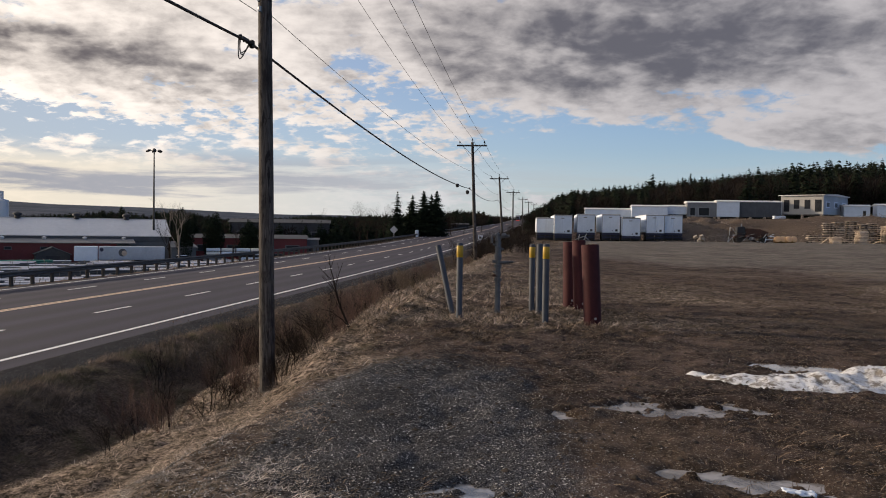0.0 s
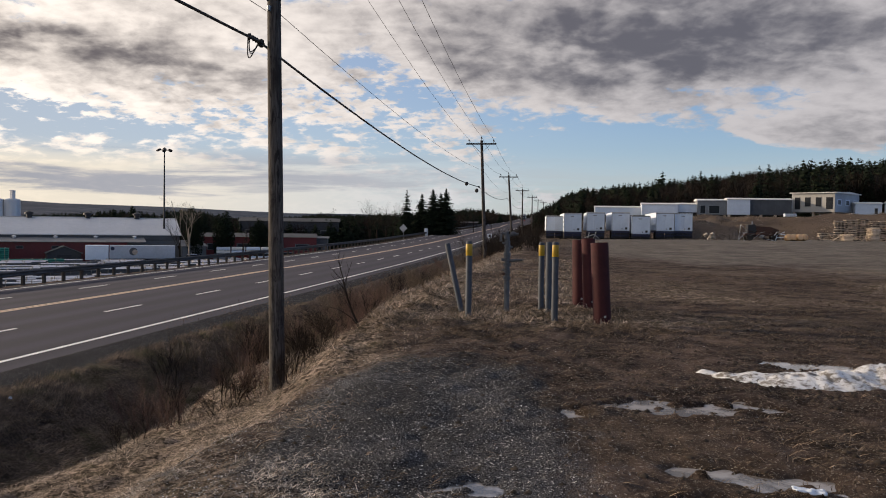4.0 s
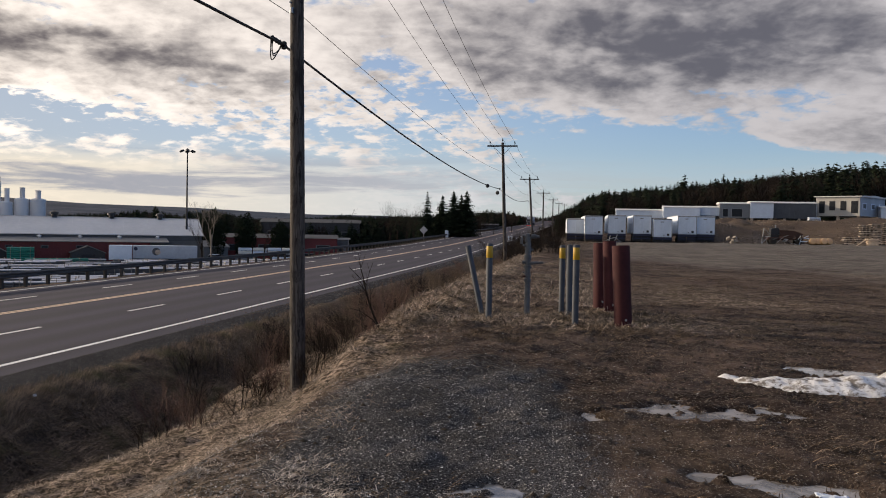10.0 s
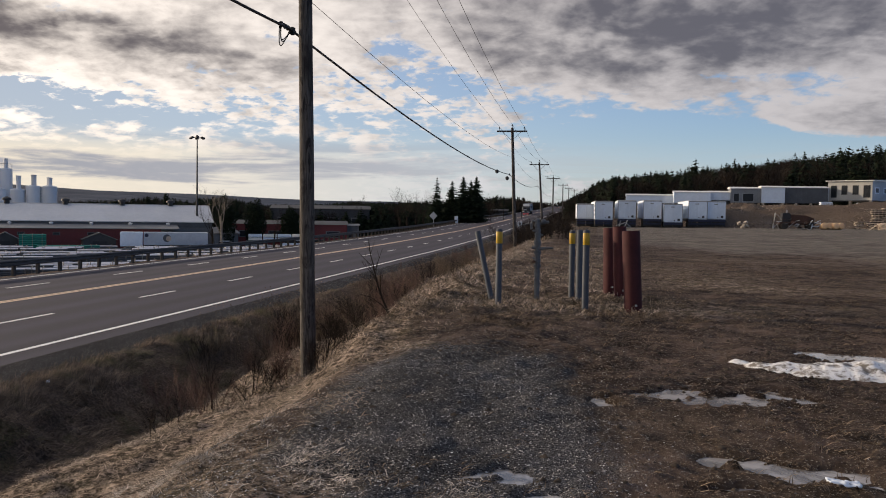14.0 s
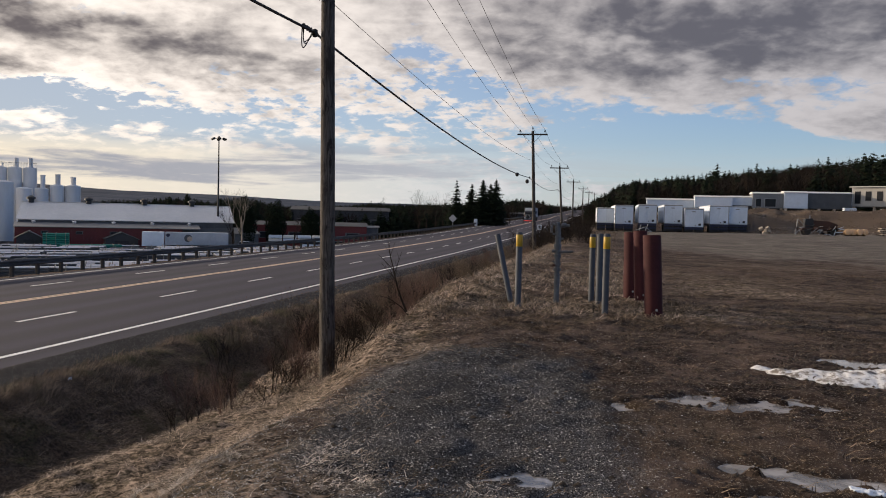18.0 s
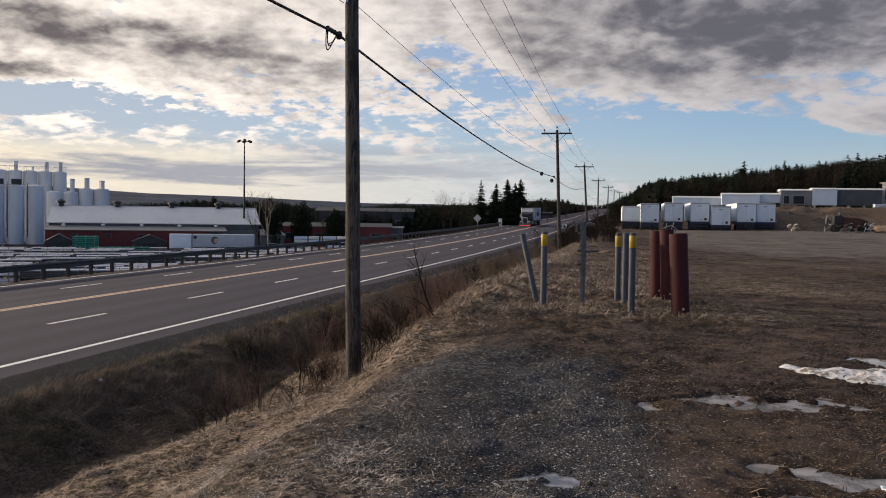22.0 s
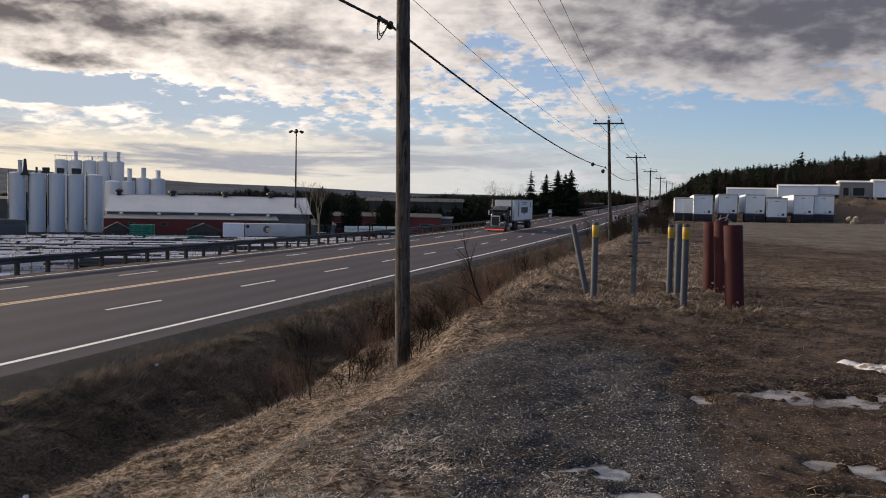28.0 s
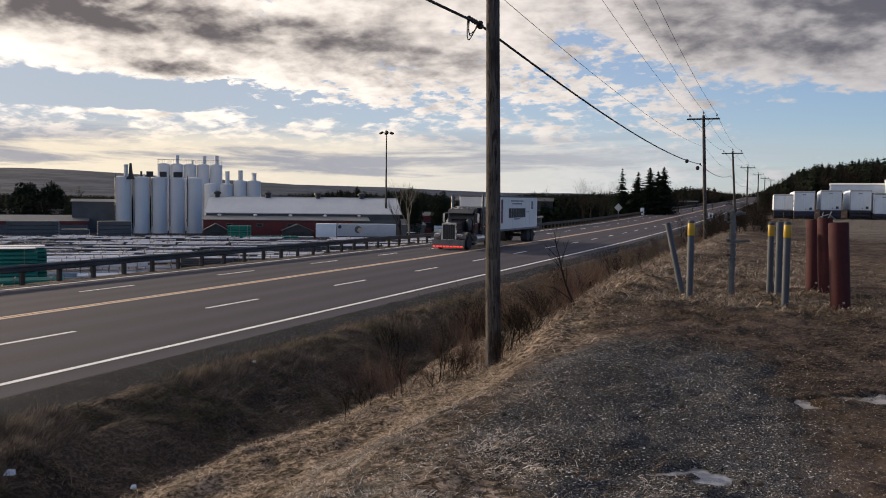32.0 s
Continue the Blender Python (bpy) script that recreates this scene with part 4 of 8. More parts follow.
bollard(-1.68, 15.2, 1.27, 0.050, -12.5, 1.0, band=False)
bollard(-1.47, 14.35, 1.31, 0.053)
bollard(-0.27, 16.0, 1.28, 0.053)
bollard(-0.13, 15.6, 1.30, 0.057, band=False)
bollard(-0.01, 14.2, 1.31, 0.054)


def red_post(x, y, h, r, lean_x):
    o = thing("steel_post", pose(x, y, gz(x, y), 0, lean_x, 0), "thick dark red painted steel pipe post", "post", "dark red guard posts")
    part("pipe", Shape().turn([(r, -0.5), (r, h - 0.015), (r - 0.01, h), (r - 0.014, h), (r - 0.016, h - 0.06)], 20), "red_post", o, smooth=True)
    part("bolt_plate", Shape().box((0.04, -r - 0.005, 0.14), (0.035, 0.015, 0.035), edge=0.006), "galv", o)


red_post(0.47, 16.9, 1.29, 0.138, -1.0)
red_post(0.64, 15.9, 1.31, 0.125, -2.5)
red_post(0.76, 13.9, 1.33, 0.143, -3.0)


def make_meter_pipe():
    x, y = -0.88, 15.4
    o = thing("gas_riser", pose(x, y, gz(x, y)), "grey gas riser pipe with valves and regulator", "gas pipe")
    part("riser", Shape().rod((0, 0, -0.4), (0, 0, 1.32), 0.043, n=12), "pipe_grey", o, smooth=True)
    part("sleeve", Shape().rod((0, 0, -0.3), (0, 0, 0.55), 0.050, n=12), "pipe_grey", o, smooth=True)
    for z in (0.62, 0.86, 1.05):
        part("flange", Shape().turn([(0.04, -0.03), (0.066, -0.03), (0.066, 0.03), (0.04, 0.03)], 12, (0, 0, z)), "pipe_grey", o)
    for z, r_, h_ in ((0.72, 0.056, 0.035), (0.79, 0.050, 0.02), (1.00, 0.058, 0.025), (1.13, 0.054, 0.03), (1.20, 0.060, 0.02), (1.27, 0.052, 0.025)):
        part("coupling", Shape().turn([(0.04, -h_), (r_, -h_), (r_, h_), (0.04, h_)], 6, (0, 0, z)), "pipe_grey", o)
    for z, a in ((0.74, 2.6), (1.16, 0.4), (1.24, 3.6)):
        part("valve_stem", Shape().rod((0, 0, z), (0.10 * math.cos(a), 0.10 * math.sin(a), z + 0.02), 0.018, n=6), "pipe_grey", o)
    part("valve_arm", Shape().rod((0, 0, 0.93), (0.28, -0.03, 0.95), 0.032, 0.02, 8), "pipe_grey", o)
    part("side_tee", Shape().rod((-0.02, 0, 0.95), (-0.10, -0.02, 0.95), 0.03, n=8), "pipe_grey", o)
    part("regulator", Shape().turn([(0.03, 0), (0.050, 0.02), (0.052, 0.06), (0.040, 0.10), (0.036, 0.16), (0.012, 0.18)], 12, (-0.01, 0, 1.30)), "pipe_grey", o, smooth=True)
    part("regulator_dome", Shape().turn([(0.02, -0.05), (0.042, -0.03), (0.045, 0.0), (0.035, 0.04), (0.015, 0.055)], 12, m=Matrix.Translation((0.10, -0.02, 1.42)) @ pose(0, 0, 0, 0, 80, 0)), "pipe_grey", o, smooth=True)
    part("vent_pipe", Shape().tube([(-0.04, 0, 1.42), (-0.10, 0, 1.44), (-0.12, 0, 1.38), (-0.12, 0, 1.28)], 0.022, 7), "pipe_grey", o)
    part("cross_pipe", Shape().rod((0, 0, 1.38), (0.2, 0.02, 1.42), 0.024, n=8), "pipe_grey", o)
    part("dial", Shape().turn([(0.035, -0.02), (0.04, 0.0), (0.02, 0.02)], 10, (-0.06, -0.05, 0.70)), "rust", o)


make_meter_pipe()


# ---------------------------------------------------------------- parked semi-trailers at the end of the yard
def wheel(parent, x, y, z, r, w, rim="galv", name="wheel"):
    o = part(name, Shape().turn([(r * 0.55, -w / 2), (r * 0.93, -w / 2), (r, -w * 0.32), (r, w * 0.32), (r * 0.93, w / 2), (r * 0.55, w / 2)], 18,
             m=pose(0, 0, 0, 0, 90, 0)), "tyre", parent, smooth=True)
    o.matrix_basis = pose(x, y, z)
    part("rim", Shape().turn([(0.08 * r, -w * 0.40), (r * 0.5, -w * 0.36), (r * 0.57, -w * 0.50), (r * 0.57, w * 0.5), (r * 0.5, w * 0.36), (0.08 * r, w * 0.40)], 14,
         m=pose(0, 0, 0, 0, 90, 0)), rim, o, smooth=True)
    return o


def semi_trailer(x, y, yaw, length, top, floor, skin, label, marks=True, legs=False):
    """Box trailer, its tail at the origin, running to +y."""
    o = thing("semi_trailer", pose(x, y, gz(x, y), 0, 0, yaw), label, "trailer", "parked box trailers")
    w, h = 2.55, top - floor
    part("box", Shape().box((0, length / 2, floor + h / 2), (w, length, h), edge=0.04), skin, o)
    part("roof_cap", Shape().box((0, length / 2, top + 0.02), (w - 0.04, length - 0.04, 0.06), edge=0.02), "roof_white", o)
    for sx in (-1, 1):
        part("rear_door", Shape().box((sx * 0.615, -0.03, floor + h / 2), (1.19, 0.05, h - 0.26), edge=0.015), skin, o)
        part("door_frame", Shape().box((sx * 1.235, -0.03, floor + h / 2), (0.07, 0.08, h), edge=0.01), "galv", o)
        part("lock_rod", Shape().rod((sx * 0.3, -0.075, floor + 0.2), (sx * 0.3, -0.075, top - 0.2), 0.016, n=6), skin, o)
        part("side_rail", Shape().box((sx * (w / 2 + 0.005), length / 2, floor + 0.06), (0.03, length, 0.14), edge=0.01), "galv", o)
        part("frame_beam", Shape().box((sx * 0.5, length / 2, floor - 0.16), (0.1, length - 0.6, 0.28), edge=0.01), "blue_frame", o)
        part("landing_leg", Shape().box((sx * 0.75, length - 2.6, (floor) / 2), (0.12, 0.12, floor), edge=0.01), "dark", o)
    part("header", Shape().box((0, -0.035, top - 0.07), (2.42, 0.07, 0.13), edge=0.01), "galv", o)
    part("rear_frame", Shape().box((0, 0.06, floor - 0.17), (2.5, 0.12, 0.34), edge=0.015), "blue_frame", o)
    part("bumper", Shape().box((0, 0.1, 0.52), (2.4, 0.12, 0.22), edge=0.015), "blue_frame", o)
    for sx in (-0.8, 0.8):
        part("bumper_strut", Shape().box((sx, 0.1, 0.85), (0.08, 0.08, 0.7)), "blue_frame", o)
    # flaps widened into dark sheets that imitate the shade under the trailer
    part("mud_flap", Shape().box((-0.64, 0.45, floor / 2 + 0.06), (1.22, 0.02, floor - 0.1)), "dark", o)
    part("mud_flap", Shape().box((0.64, 0.45, floor / 2 + 0.06), (1.22, 0.02, floor - 0.1)), "dark", o)
    for yy in (1.3, 2.6):
        for sx in (-1.0, 1.0):
            wheel(o, sx, yy, 0.5, 0.5, 0.5)
        part("axle", Shape().rod((-0.9, yy, 0.5), (0.9, yy, 0.5), 0.07, n=8), "dark", o)
    if marks:
        part("placard", Shape().box((0.75, -0.063, floor + 0.35), (0.32, 0.01, 0.30)), "letter", o, "small dark sticker")
        part("placard", Shape().box((0.18, -0.063, floor + 0.28), (0.12, 0.01, 0.12)), "letter", o, "small dark sticker")
        part("placard", Shape().box((-0.1, -0.078, top - 0.42), (0.5, 0.01, 0.12)), "stain", o, "faded sticker")
    if legs:
        for i, (dy, dz, hh) in enumerate(((1.2, 0.5, 0.5), (1.2, 1.15, 0.4), (1.2, 1.75, 0.55))):
            part("lettering_bar", Shape().box((-w / 2 - 0.004, dy, floor + 0.2 + dz), (0.01, 0.9, hh * 0.6)), "letter", o, "dark painted lettering bar")
    return o


WHITE = "white box semi-trailer parked with its rear doors shut"
semi_trailer(-0.30, 124.5, 1.5, 13.0, 3.30, 1.15, "white_panel", "white box semi-trailer with aged cream sides", marks=False)
semi_trailer(2.25, 122.0, 2.0, 14.5, 3.65, 1.05, "white_panel", "white box semi-trailer with dark lettering on its side", legs=True)
semi_trailer(5.45, 122.0, 0.0, 14.5, 3.76, 1.18, "white_panel", WHITE)
semi_trailer(8.95, 122.0, 0.0, 14.5, 3.76, 1.18, "white_panel", WHITE)
semi_trailer(11.65, 121.0, 0.0, 13.0, 3.28, 0.75, "white_panel", "low white box trailer on a dark blue frame")
semi_trailer(15.05, 122.0, 0.0, 14.5, 3.72, 1.16, "white_panel", WHITE)
semi_trailer(17.70, 123.0, -1.0, 14.5, 3.65, 1.14, "white_panel", WHITE)


def tarp_trailer(x, y, yaw, length, top, label, dark=False):
    """Long trailer seen over the others, with its flank and a slightly pitched roof."""
    z = gz(x, y)
    o = thing("site_trailer", pose(x, y, z, 0, 0, yaw), label, "trailer", "trailers on the upper yard")
    h = top - z
    prof = [(-1.5, 0.9), (1.5, 0.9), (1.5, h - 0.25), (0.0, h), (-1.5, h - 0.25)]
    part("body", Shape().slab(prof, "x", -length / 2, length / 2), "grey_panel" if dark else "white_panel", o)
    for sx in (-1, 1):
        part("roof_sheet", Shape().grow([(-length / 2 - 0.1, sx * 1.62, h - 0.24), (length / 2 + 0.1, sx * 1.62, h - 0.24), (length / 2 + 0.1, 0, h + 0.03), (-length / 2 - 0.1, 0, h + 0.03),
             (-length / 2 - 0.1, sx * 1.62, h - 0.18), (length / 2 + 0.1, sx * 1.62, h - 0.18), (length / 2 + 0.1, 0, h + 0.09), (-length / 2 - 0.1, 0, h + 0.09)],
             [(0, 1, 2, 3), (4, 5, 6, 7), (0, 1, 5, 4), (1, 2, 6, 5), (2, 3, 7, 6), (3, 0, 4, 7)]), "roof_white", o)
    for i in range(int(length / 1.2)):
        part("side_rib", Shape().box((-length / 2 + 0.6 + 1.2 * i, -1.515, (h + 0.6) / 2), (0.05, 0.03, h - 1.25)), "grey_panel" if dark else "white_panel", o)
    part("chassis", Shape().box((0, 0, 0.72), (length - 1, 1.1, 0.32), edge=0.02), "dark", o)
    for xx in (-length * 0.3, length * 0.3):
        for yy in (-1.1, 1.1):
            wheel(o, xx, yy, 0.42, 0.42, 0.3).rotation_euler = (0, 0, math.pi / 2)
    return o


tarp_trailer(10.7, 152.0, -1, 8.3, 7.40, "long white trailer with a pale roof on the upper yard")
tarp_trailer(17.4, 150.0, -2, 6.0, 7.95, "white trailer with a pale roof on the upper yard")
tarp_trailer(22.4, 152.0, -2, 3.9, 8.05, "short white trailer with a pale roof on the upper yard")


def mobile_home(x, y, yaw, length, width, h, skin, label, windows=(), end_skin=None, roof="roof_white", overhang=0.15, ribs=0, base=0.45, end_windows=0):
    """Long unit with its flank to the viewer (-y) and an end wall (-x or +x)."""
    z = gz(x, y)
    o = thing("mobile_home", pose(x, y, z, 0, 0, yaw), label, "mobile home", "units on the upper yard")
    part("wall", Shape().box((0, 0, base + (h - base) / 2), (length, width, h - base), edge=0.02), skin, o)
    if end_skin:
        for sx in (-1, 1):
            part("end_wall", Shape().box((sx * (length / 2 + 0.02), 0, base + (h - base) / 2), (0.05, width - 0.06, h - base - 0.05), edge=0.01), end_skin, o)
    prof = [(-width / 2 - overhang, h - 0.02), (width / 2 + overhang, h - 0.02), (width / 2 + overhang, h + 0.10), (0, h + 0.34), (-width / 2 - overhang, h + 0.10)]
    part("roof", Shape().slab(prof, "x", -length / 2 - overhang, length / 2 + overhang), roof, o)
    for i in range(int(length / 2.4) + 1):
        part("support_block", Shape().box((-length / 2 + 0.3 + i * (length - 0.6) / max(1, int(length / 2.4)), -width / 2 + 0.35, base / 2), (0.4, 0.4, base), edge=0.01), "timber", o)
    part("skirt_beam", Shape().box((0, -width / 2 + 0.3, base - 0.06), (length - 0.4, 0.15, 0.2)), "dark", o)
    for cx, cz, ww, hh in windows:
        win = part("window", Shape().box((cx, -width / 2 - 0.015, cz), (ww + 0.14, 0.05, hh + 0.14), edge=0.01), "dark" if skin == "wall_cream" else "galv", o)
        part("pane", Shape().box((cx, -width / 2 - 0.045, cz), (ww, 0.02, hh)), "glass", win)
    for i in range(ribs):
        part("siding_rib", Shape().box((-length / 2 + (i + 0.5) * length / ribs, -width / 2 - 0.012, base + (h - base) / 2), (0.04, 0.03, h - base - 0.1)), skin, o)
    for i in range(end_windows):
        win = part("end_window", Shape().box((length / 2 + 0.05, -width / 2 + (i + 0.5) * width / end_windows, h * 0.62), (0.05, width / end_windows * 0.5, h * 0.26), edge=0.01), "white_panel", o)
        part("pane", Shape().box((length / 2 + 0.08, -width / 2 + (i + 0.5) * width / end_windows, h * 0.62), (0.02, width / end_windows * 0.34, h * 0.18)), "slate_panel", win)
    return o


mobile_home(26.3, 151.5, 0, 4.9, 3.0, 2.85, "grey_panel", "grey boxy site unit with a big window", windows=((0.35, 1.35, 1.7, 1.3), (-1.55, 1.35, 0.8, 1.3)), ribs=6)
mobile_home(35.9, 153.0, 0, 7.7, 3.2, 3.0, "slate_panel", "slate-grey mobile home with a white end", end_skin="white_panel", ribs=10)
mobile_home(30.6, 151.0, 0, 3.7, 3.0, 3.02, "white_panel", "plain white mobile home end on", ribs=0)
mobile_home(46.6, 156.0, -36, 7.1, 12.0, 4.1, "wall_cream", "cream-sided house unit with four tall windows", end_skin="pale_blue_panel", base=0.85, end_windows=3,
            windows=((-2.6, 2.35, 0.8, 1.9), (-0.9, 2.6, 0.8, 1.4), (0.9, 2.6, 0.8, 1.4), (2.7, 2.35, 0.95, 1.9)), overhang=0.35)
mobile_home(53.0, 155.0, -6, 4.2, 3.0, 2.35, "white_panel", "low white shed unit", windows=((1.2, 1.1, 0.4, 0.9),))
mobile_home(58.5, 155.0, -6, 4.2, 3.0, 2.5, "white_panel", "low white shed unit")


def white_slab_stack(x, y, n, w):
    z = gz(x, y)
    o = thing("panel_stack", pose(x, y, z), "low stack of white panels lying on the bank", "panel stack", "white panel stacks")
    for i in range(n):
        part("panel", Shape().box((0.05 * (i % 2), 0, 0.12 + 0.17 * i), (w, 1.2, 0.15), edge=0.02), "white_panel", o)


white_slab_stack(38.0, 146.0, 3, 1.8)
white_slab_stack(44.5, 146.5, 2, 3.2)
white_slab_stack(49.5, 146.5, 3, 4.2)


# ---------------------------------------------------------------- heaps of timber and scrap in front of the bank
def timber_pile(x, y, w, d, h, n, seed, label):
    """Uneven columns of rough timbers laid in courses on bearers, with dark gaps between the courses."""
    o = thing("timber_pile", pose(x, y, gz(x, y)), label, "timber pile", "timber piles")
    r = random.Random(seed)
    datas = [Shape().box((0, 0, 0), (r.uniform(0.95, 1.35), r.uniform(0.6, 1.1), r.uniform(0.05, 0.11)), edge=0.01).data("board", "plank_grey" if k % 3 == 0 else "timber") for k in range(9)]
    # bearers take the dark bark colour so that the gaps look shaded
    block_ = Shape().box((0, 0, 0), (0.10, 0.7, 0.16), edge=0.01).data("bearer", "bark")
    cols = max(2, round(w / 1.25))
    for c in range(cols):
        cx = (c + 0.5) * w / cols - w / 2
        high = h * r.uniform(0.72, 1.08)
        z, lean = 0.05, r.uniform(-0.05, 0.05)
        while z < high:
            gap = r.uniform(0.11, 0.22)
            for bx in (-0.42, 0.02, 0.44):
                if r.random() < 0.8:
                    b = new("bearer", block_)
                    b.parent, b.matrix_basis = o, pose(cx + bx + lean * z, r.uniform(0.2, 0.35), z + 0.08, 0, 0, r.uniform(-6, 6))
            z += gap
            b = new("board", r.choice(datas))
            b.parent, b.matrix_basis = o, pose(cx + lean * z + r.uniform(-0.10, 0.10), r.uniform(-0.14, 0.14), z, r.uniform(-3, 3), r.uniform(-3, 3), r.uniform(-9, 9))
            z += r.uniform(0.06, 0.10)
    stray = Shape().box((0, 0, 0), (1.9, 0.10, 0.06), edge=0.01).data("stray_board", "timber")
    for k in range(n // 22):
        b = new("stray_board", stray)
        b.parent, b.matrix_basis = o, pose(r.uniform(-0.5, 0.5) * w, -0.7 - r.random() * 0.8, r.uniform(0.05, 0.5), r.uniform(-25, 25), r.uniform(-35, 35), r.uniform(-50, 50))
    return o


timber_pile(33.6, 111.0, 2.8, 2.6, 1.2, 70, 1, "heap of loose broken boards on the yard")
timber_pile(36.4, 111.5, 4.0, 3.0, 2.6, 170, 2, "tall heap of grey and tan boards")
timber_pile(40.0, 110.5, 3.6, 3.0, 2.7, 170, 3, "tall stack of tan boards and pallets")
timber_pile(43.4, 110.5, 3.4, 3.0, 2.6, 170, 4, "tall stack of tan boards and pallets")
timber_pile(46.8, 110.5, 3.4, 3.0, 2.8, 170, 5, "tall stack of tan boards and pallets")


def pallet_stack(x, y, n, yaw):
    o = thing("pallet_stack", pose(x, y, gz(x, y), 0, 0, yaw), "stack of weathered wooden pallets", "pallet stack", "pallet stacks")
    slat = Shape().box((0, 0, 0), (0.12, 1.2, 0.022)).data("slat", "timber")
    beam = Shape().box((0, 0, 0.06), (1.1, 0.09, 0.09)).data("stringer", "timber")
    for i in range(n):
        p = new("pallet", beam)
        for j in (-0.52, 0.52):
            b = new("stringer", beam)
            b.parent, b.matrix_basis = p, pose(0, j, 0)
        for k in range(5):
            b = new("slat", slat)
            b.parent, b.matrix_basis = p, pose(-0.5 + 0.25 * k, 0, 0.12)
        p.parent, p.matrix_basis = o, pose(random.uniform(-0.05, 0.05), random.uniform(-0.05, 0.05), 0.145 * i, 0, 0, random.uniform(-3, 3))


for k, (x, y, c) in enumerate(((35.0, 108.6, 6), (37.9, 108.4, 11), (40.9, 108.3, 15), (43.7, 108.4, 13))):
    pallet_stack(x, y, c, 10 * k)


def make_scrap():
    x, y = 25.6, 113.0
    o = thing("scrap_machine", pose(x, y, gz(x, y)), "rusty old machine frame beside the bank", "machine")
    part("bed", Shape().box((0.3, 0, 0.75), (4.2, 1.6, 0.35), edge=0.05), "rust", o)
    part("hood", Shape().slab([(-0.4, 0.9), (2.2, 0.9), (2.4, 1.35), (1.4, 1.75), (-0.4, 1.85)], "y", -0.7, 0.7), "rust", o)
    part("cab", Shape().slab([(-1.5, 0.5), (-0.45, 0.5), (-0.45, 1.9), (-0.6, 2.1), (-1.4, 2.0)], "y", -0.65, 0.65), "dark", o)
    part("boom", Shape().tube([(-1.1, -0.2, 0.8), (-2.2, -0.3, 2.0), (-2.5, -0.3, 0.1)], 0.07, 6), "galv", o)
    part("mast", Shape().rod((-2.3, 0.2, 0.0), (-2.2, 0.1, 2.0), 0.05, n=6), "galv", o)
    part("stack", Shape().rod((-0.7, 0.3, 1.9), (-0.72, 0.3, 2.45), 0.06, n=6), "galv", o)
    r = random.Random(31)
    for i in range(34):
        c = (r.uniform(-2.4, 3.0), r.uniform(-1.3, -0.4), r.uniform(0.1, 1.2) * (1.1 - 0.22 * abs(r.uniform(-1, 2))))
        m = Matrix.Translation(c) @ pose(0, 0, 0, r.uniform(-40, 40), r.uniform(-40, 40), r.uniform(0, 180))
        if i % 3:
            part("plate", Shape().box((0, 0, 0), (r.uniform(0.3, 1.1), r.uniform(0.2, 0.6), 0.04), m), r.choice(("rust", "dark", "dark", "rust", "galv")), o)
        else:
            part("bar", Shape().rod(m @ Vector((-0.7, 0, 0)), m @ Vector((0.7, 0, 0)), 0.04, n=5), r.choice(("galv", "rust", "white_panel")), o)
    for dx in (-1.2, 1.9):
        for dy in (-0.8, 0.8):
            wheel(o, dx, dy, 0.42, 0.42, 0.28).rotation_euler = (0, 0, math.pi / 2)
    o = thing("metal_frame", pose(28.1, 112.0, gz(28.1, 112)), "bent white metal frame lying on the yard", "scrap frame")
    for a, b in (((-0.6, 0, 0), (-0.4, 0, 0.8)), ((-0.4, 0, 0.8), (0.5, 0, 0.8)), ((0.5, 0, 0.8), (0.8, 0, 0)), ((-0.5, 0, 0.4), (0.65, 0, 0.4))):
        part("bar", Shape().rod(a, b, 0.05, n=6), "white_panel", o)
    for i in range(4):
        o = thing("barrel", pose(28.9 + 0.62 * i, 111.6 + 0.2 * (i % 2), gz(28.9, 111.6) + 0.42), "orange plastic barrel lying on its side", "barrel", "orange barrels")
        part("shell", Shape().turn([(0.30, -0.55), (0.40, -0.5), (0.42, -0.2), (0.40, 0), (0.42, 0.2), (0.40, 0.5), (0.30, 0.55)], 14, m=pose(0, 0, 0, 80, 0, 8 * i)), "orange", o, smooth=True)
    o = thing("rubble", pose(19.6, 113, gz(19.6, 113)), "small pile of pale blocks at the bank's foot", "rubble")
    for i in range(7):
        part("block", Shape().box((0.5 * math.sin(i * 2.1), 0.3 * math.cos(i), 0.2 + 0.12 * i), (0.5, 0.4, 0.3), pose(0, 0, 0, 8 * i, 5 * i, 30 * i), edge=0.03), "plank_grey", o)
    o = thing("trailer_tongue", pose(4.6, 112, gz(4.6, 112)), "pale small trailer hitch frame lying before the trailers", "hitch")
    for a, b in (((-1.0, 0, 0.3), (0.2, 0, 0.75)), ((0.2, 0, 0.75), (0.9, 0, 0.2)), ((-0.6, 0.3, 0.0), (-0.4, 0.2, 1.0)), ((0.1, 0, 0.1), (0.5, 0.2, 1.1)), ((-0.9, 0, 0.15), (1.0, 0.1, 0.15))):
        part("bar", Shape().rod(a, b, 0.055, n=6), "galv", o)


make_scrap()

# ---------------------------------------------------------------- works beyond the highway
ALONG = 31.5                                   # heading of the works' long buildings, degrees from +x
LOT = -3.2


def on_lot(x, y):
    return gz(x, y)


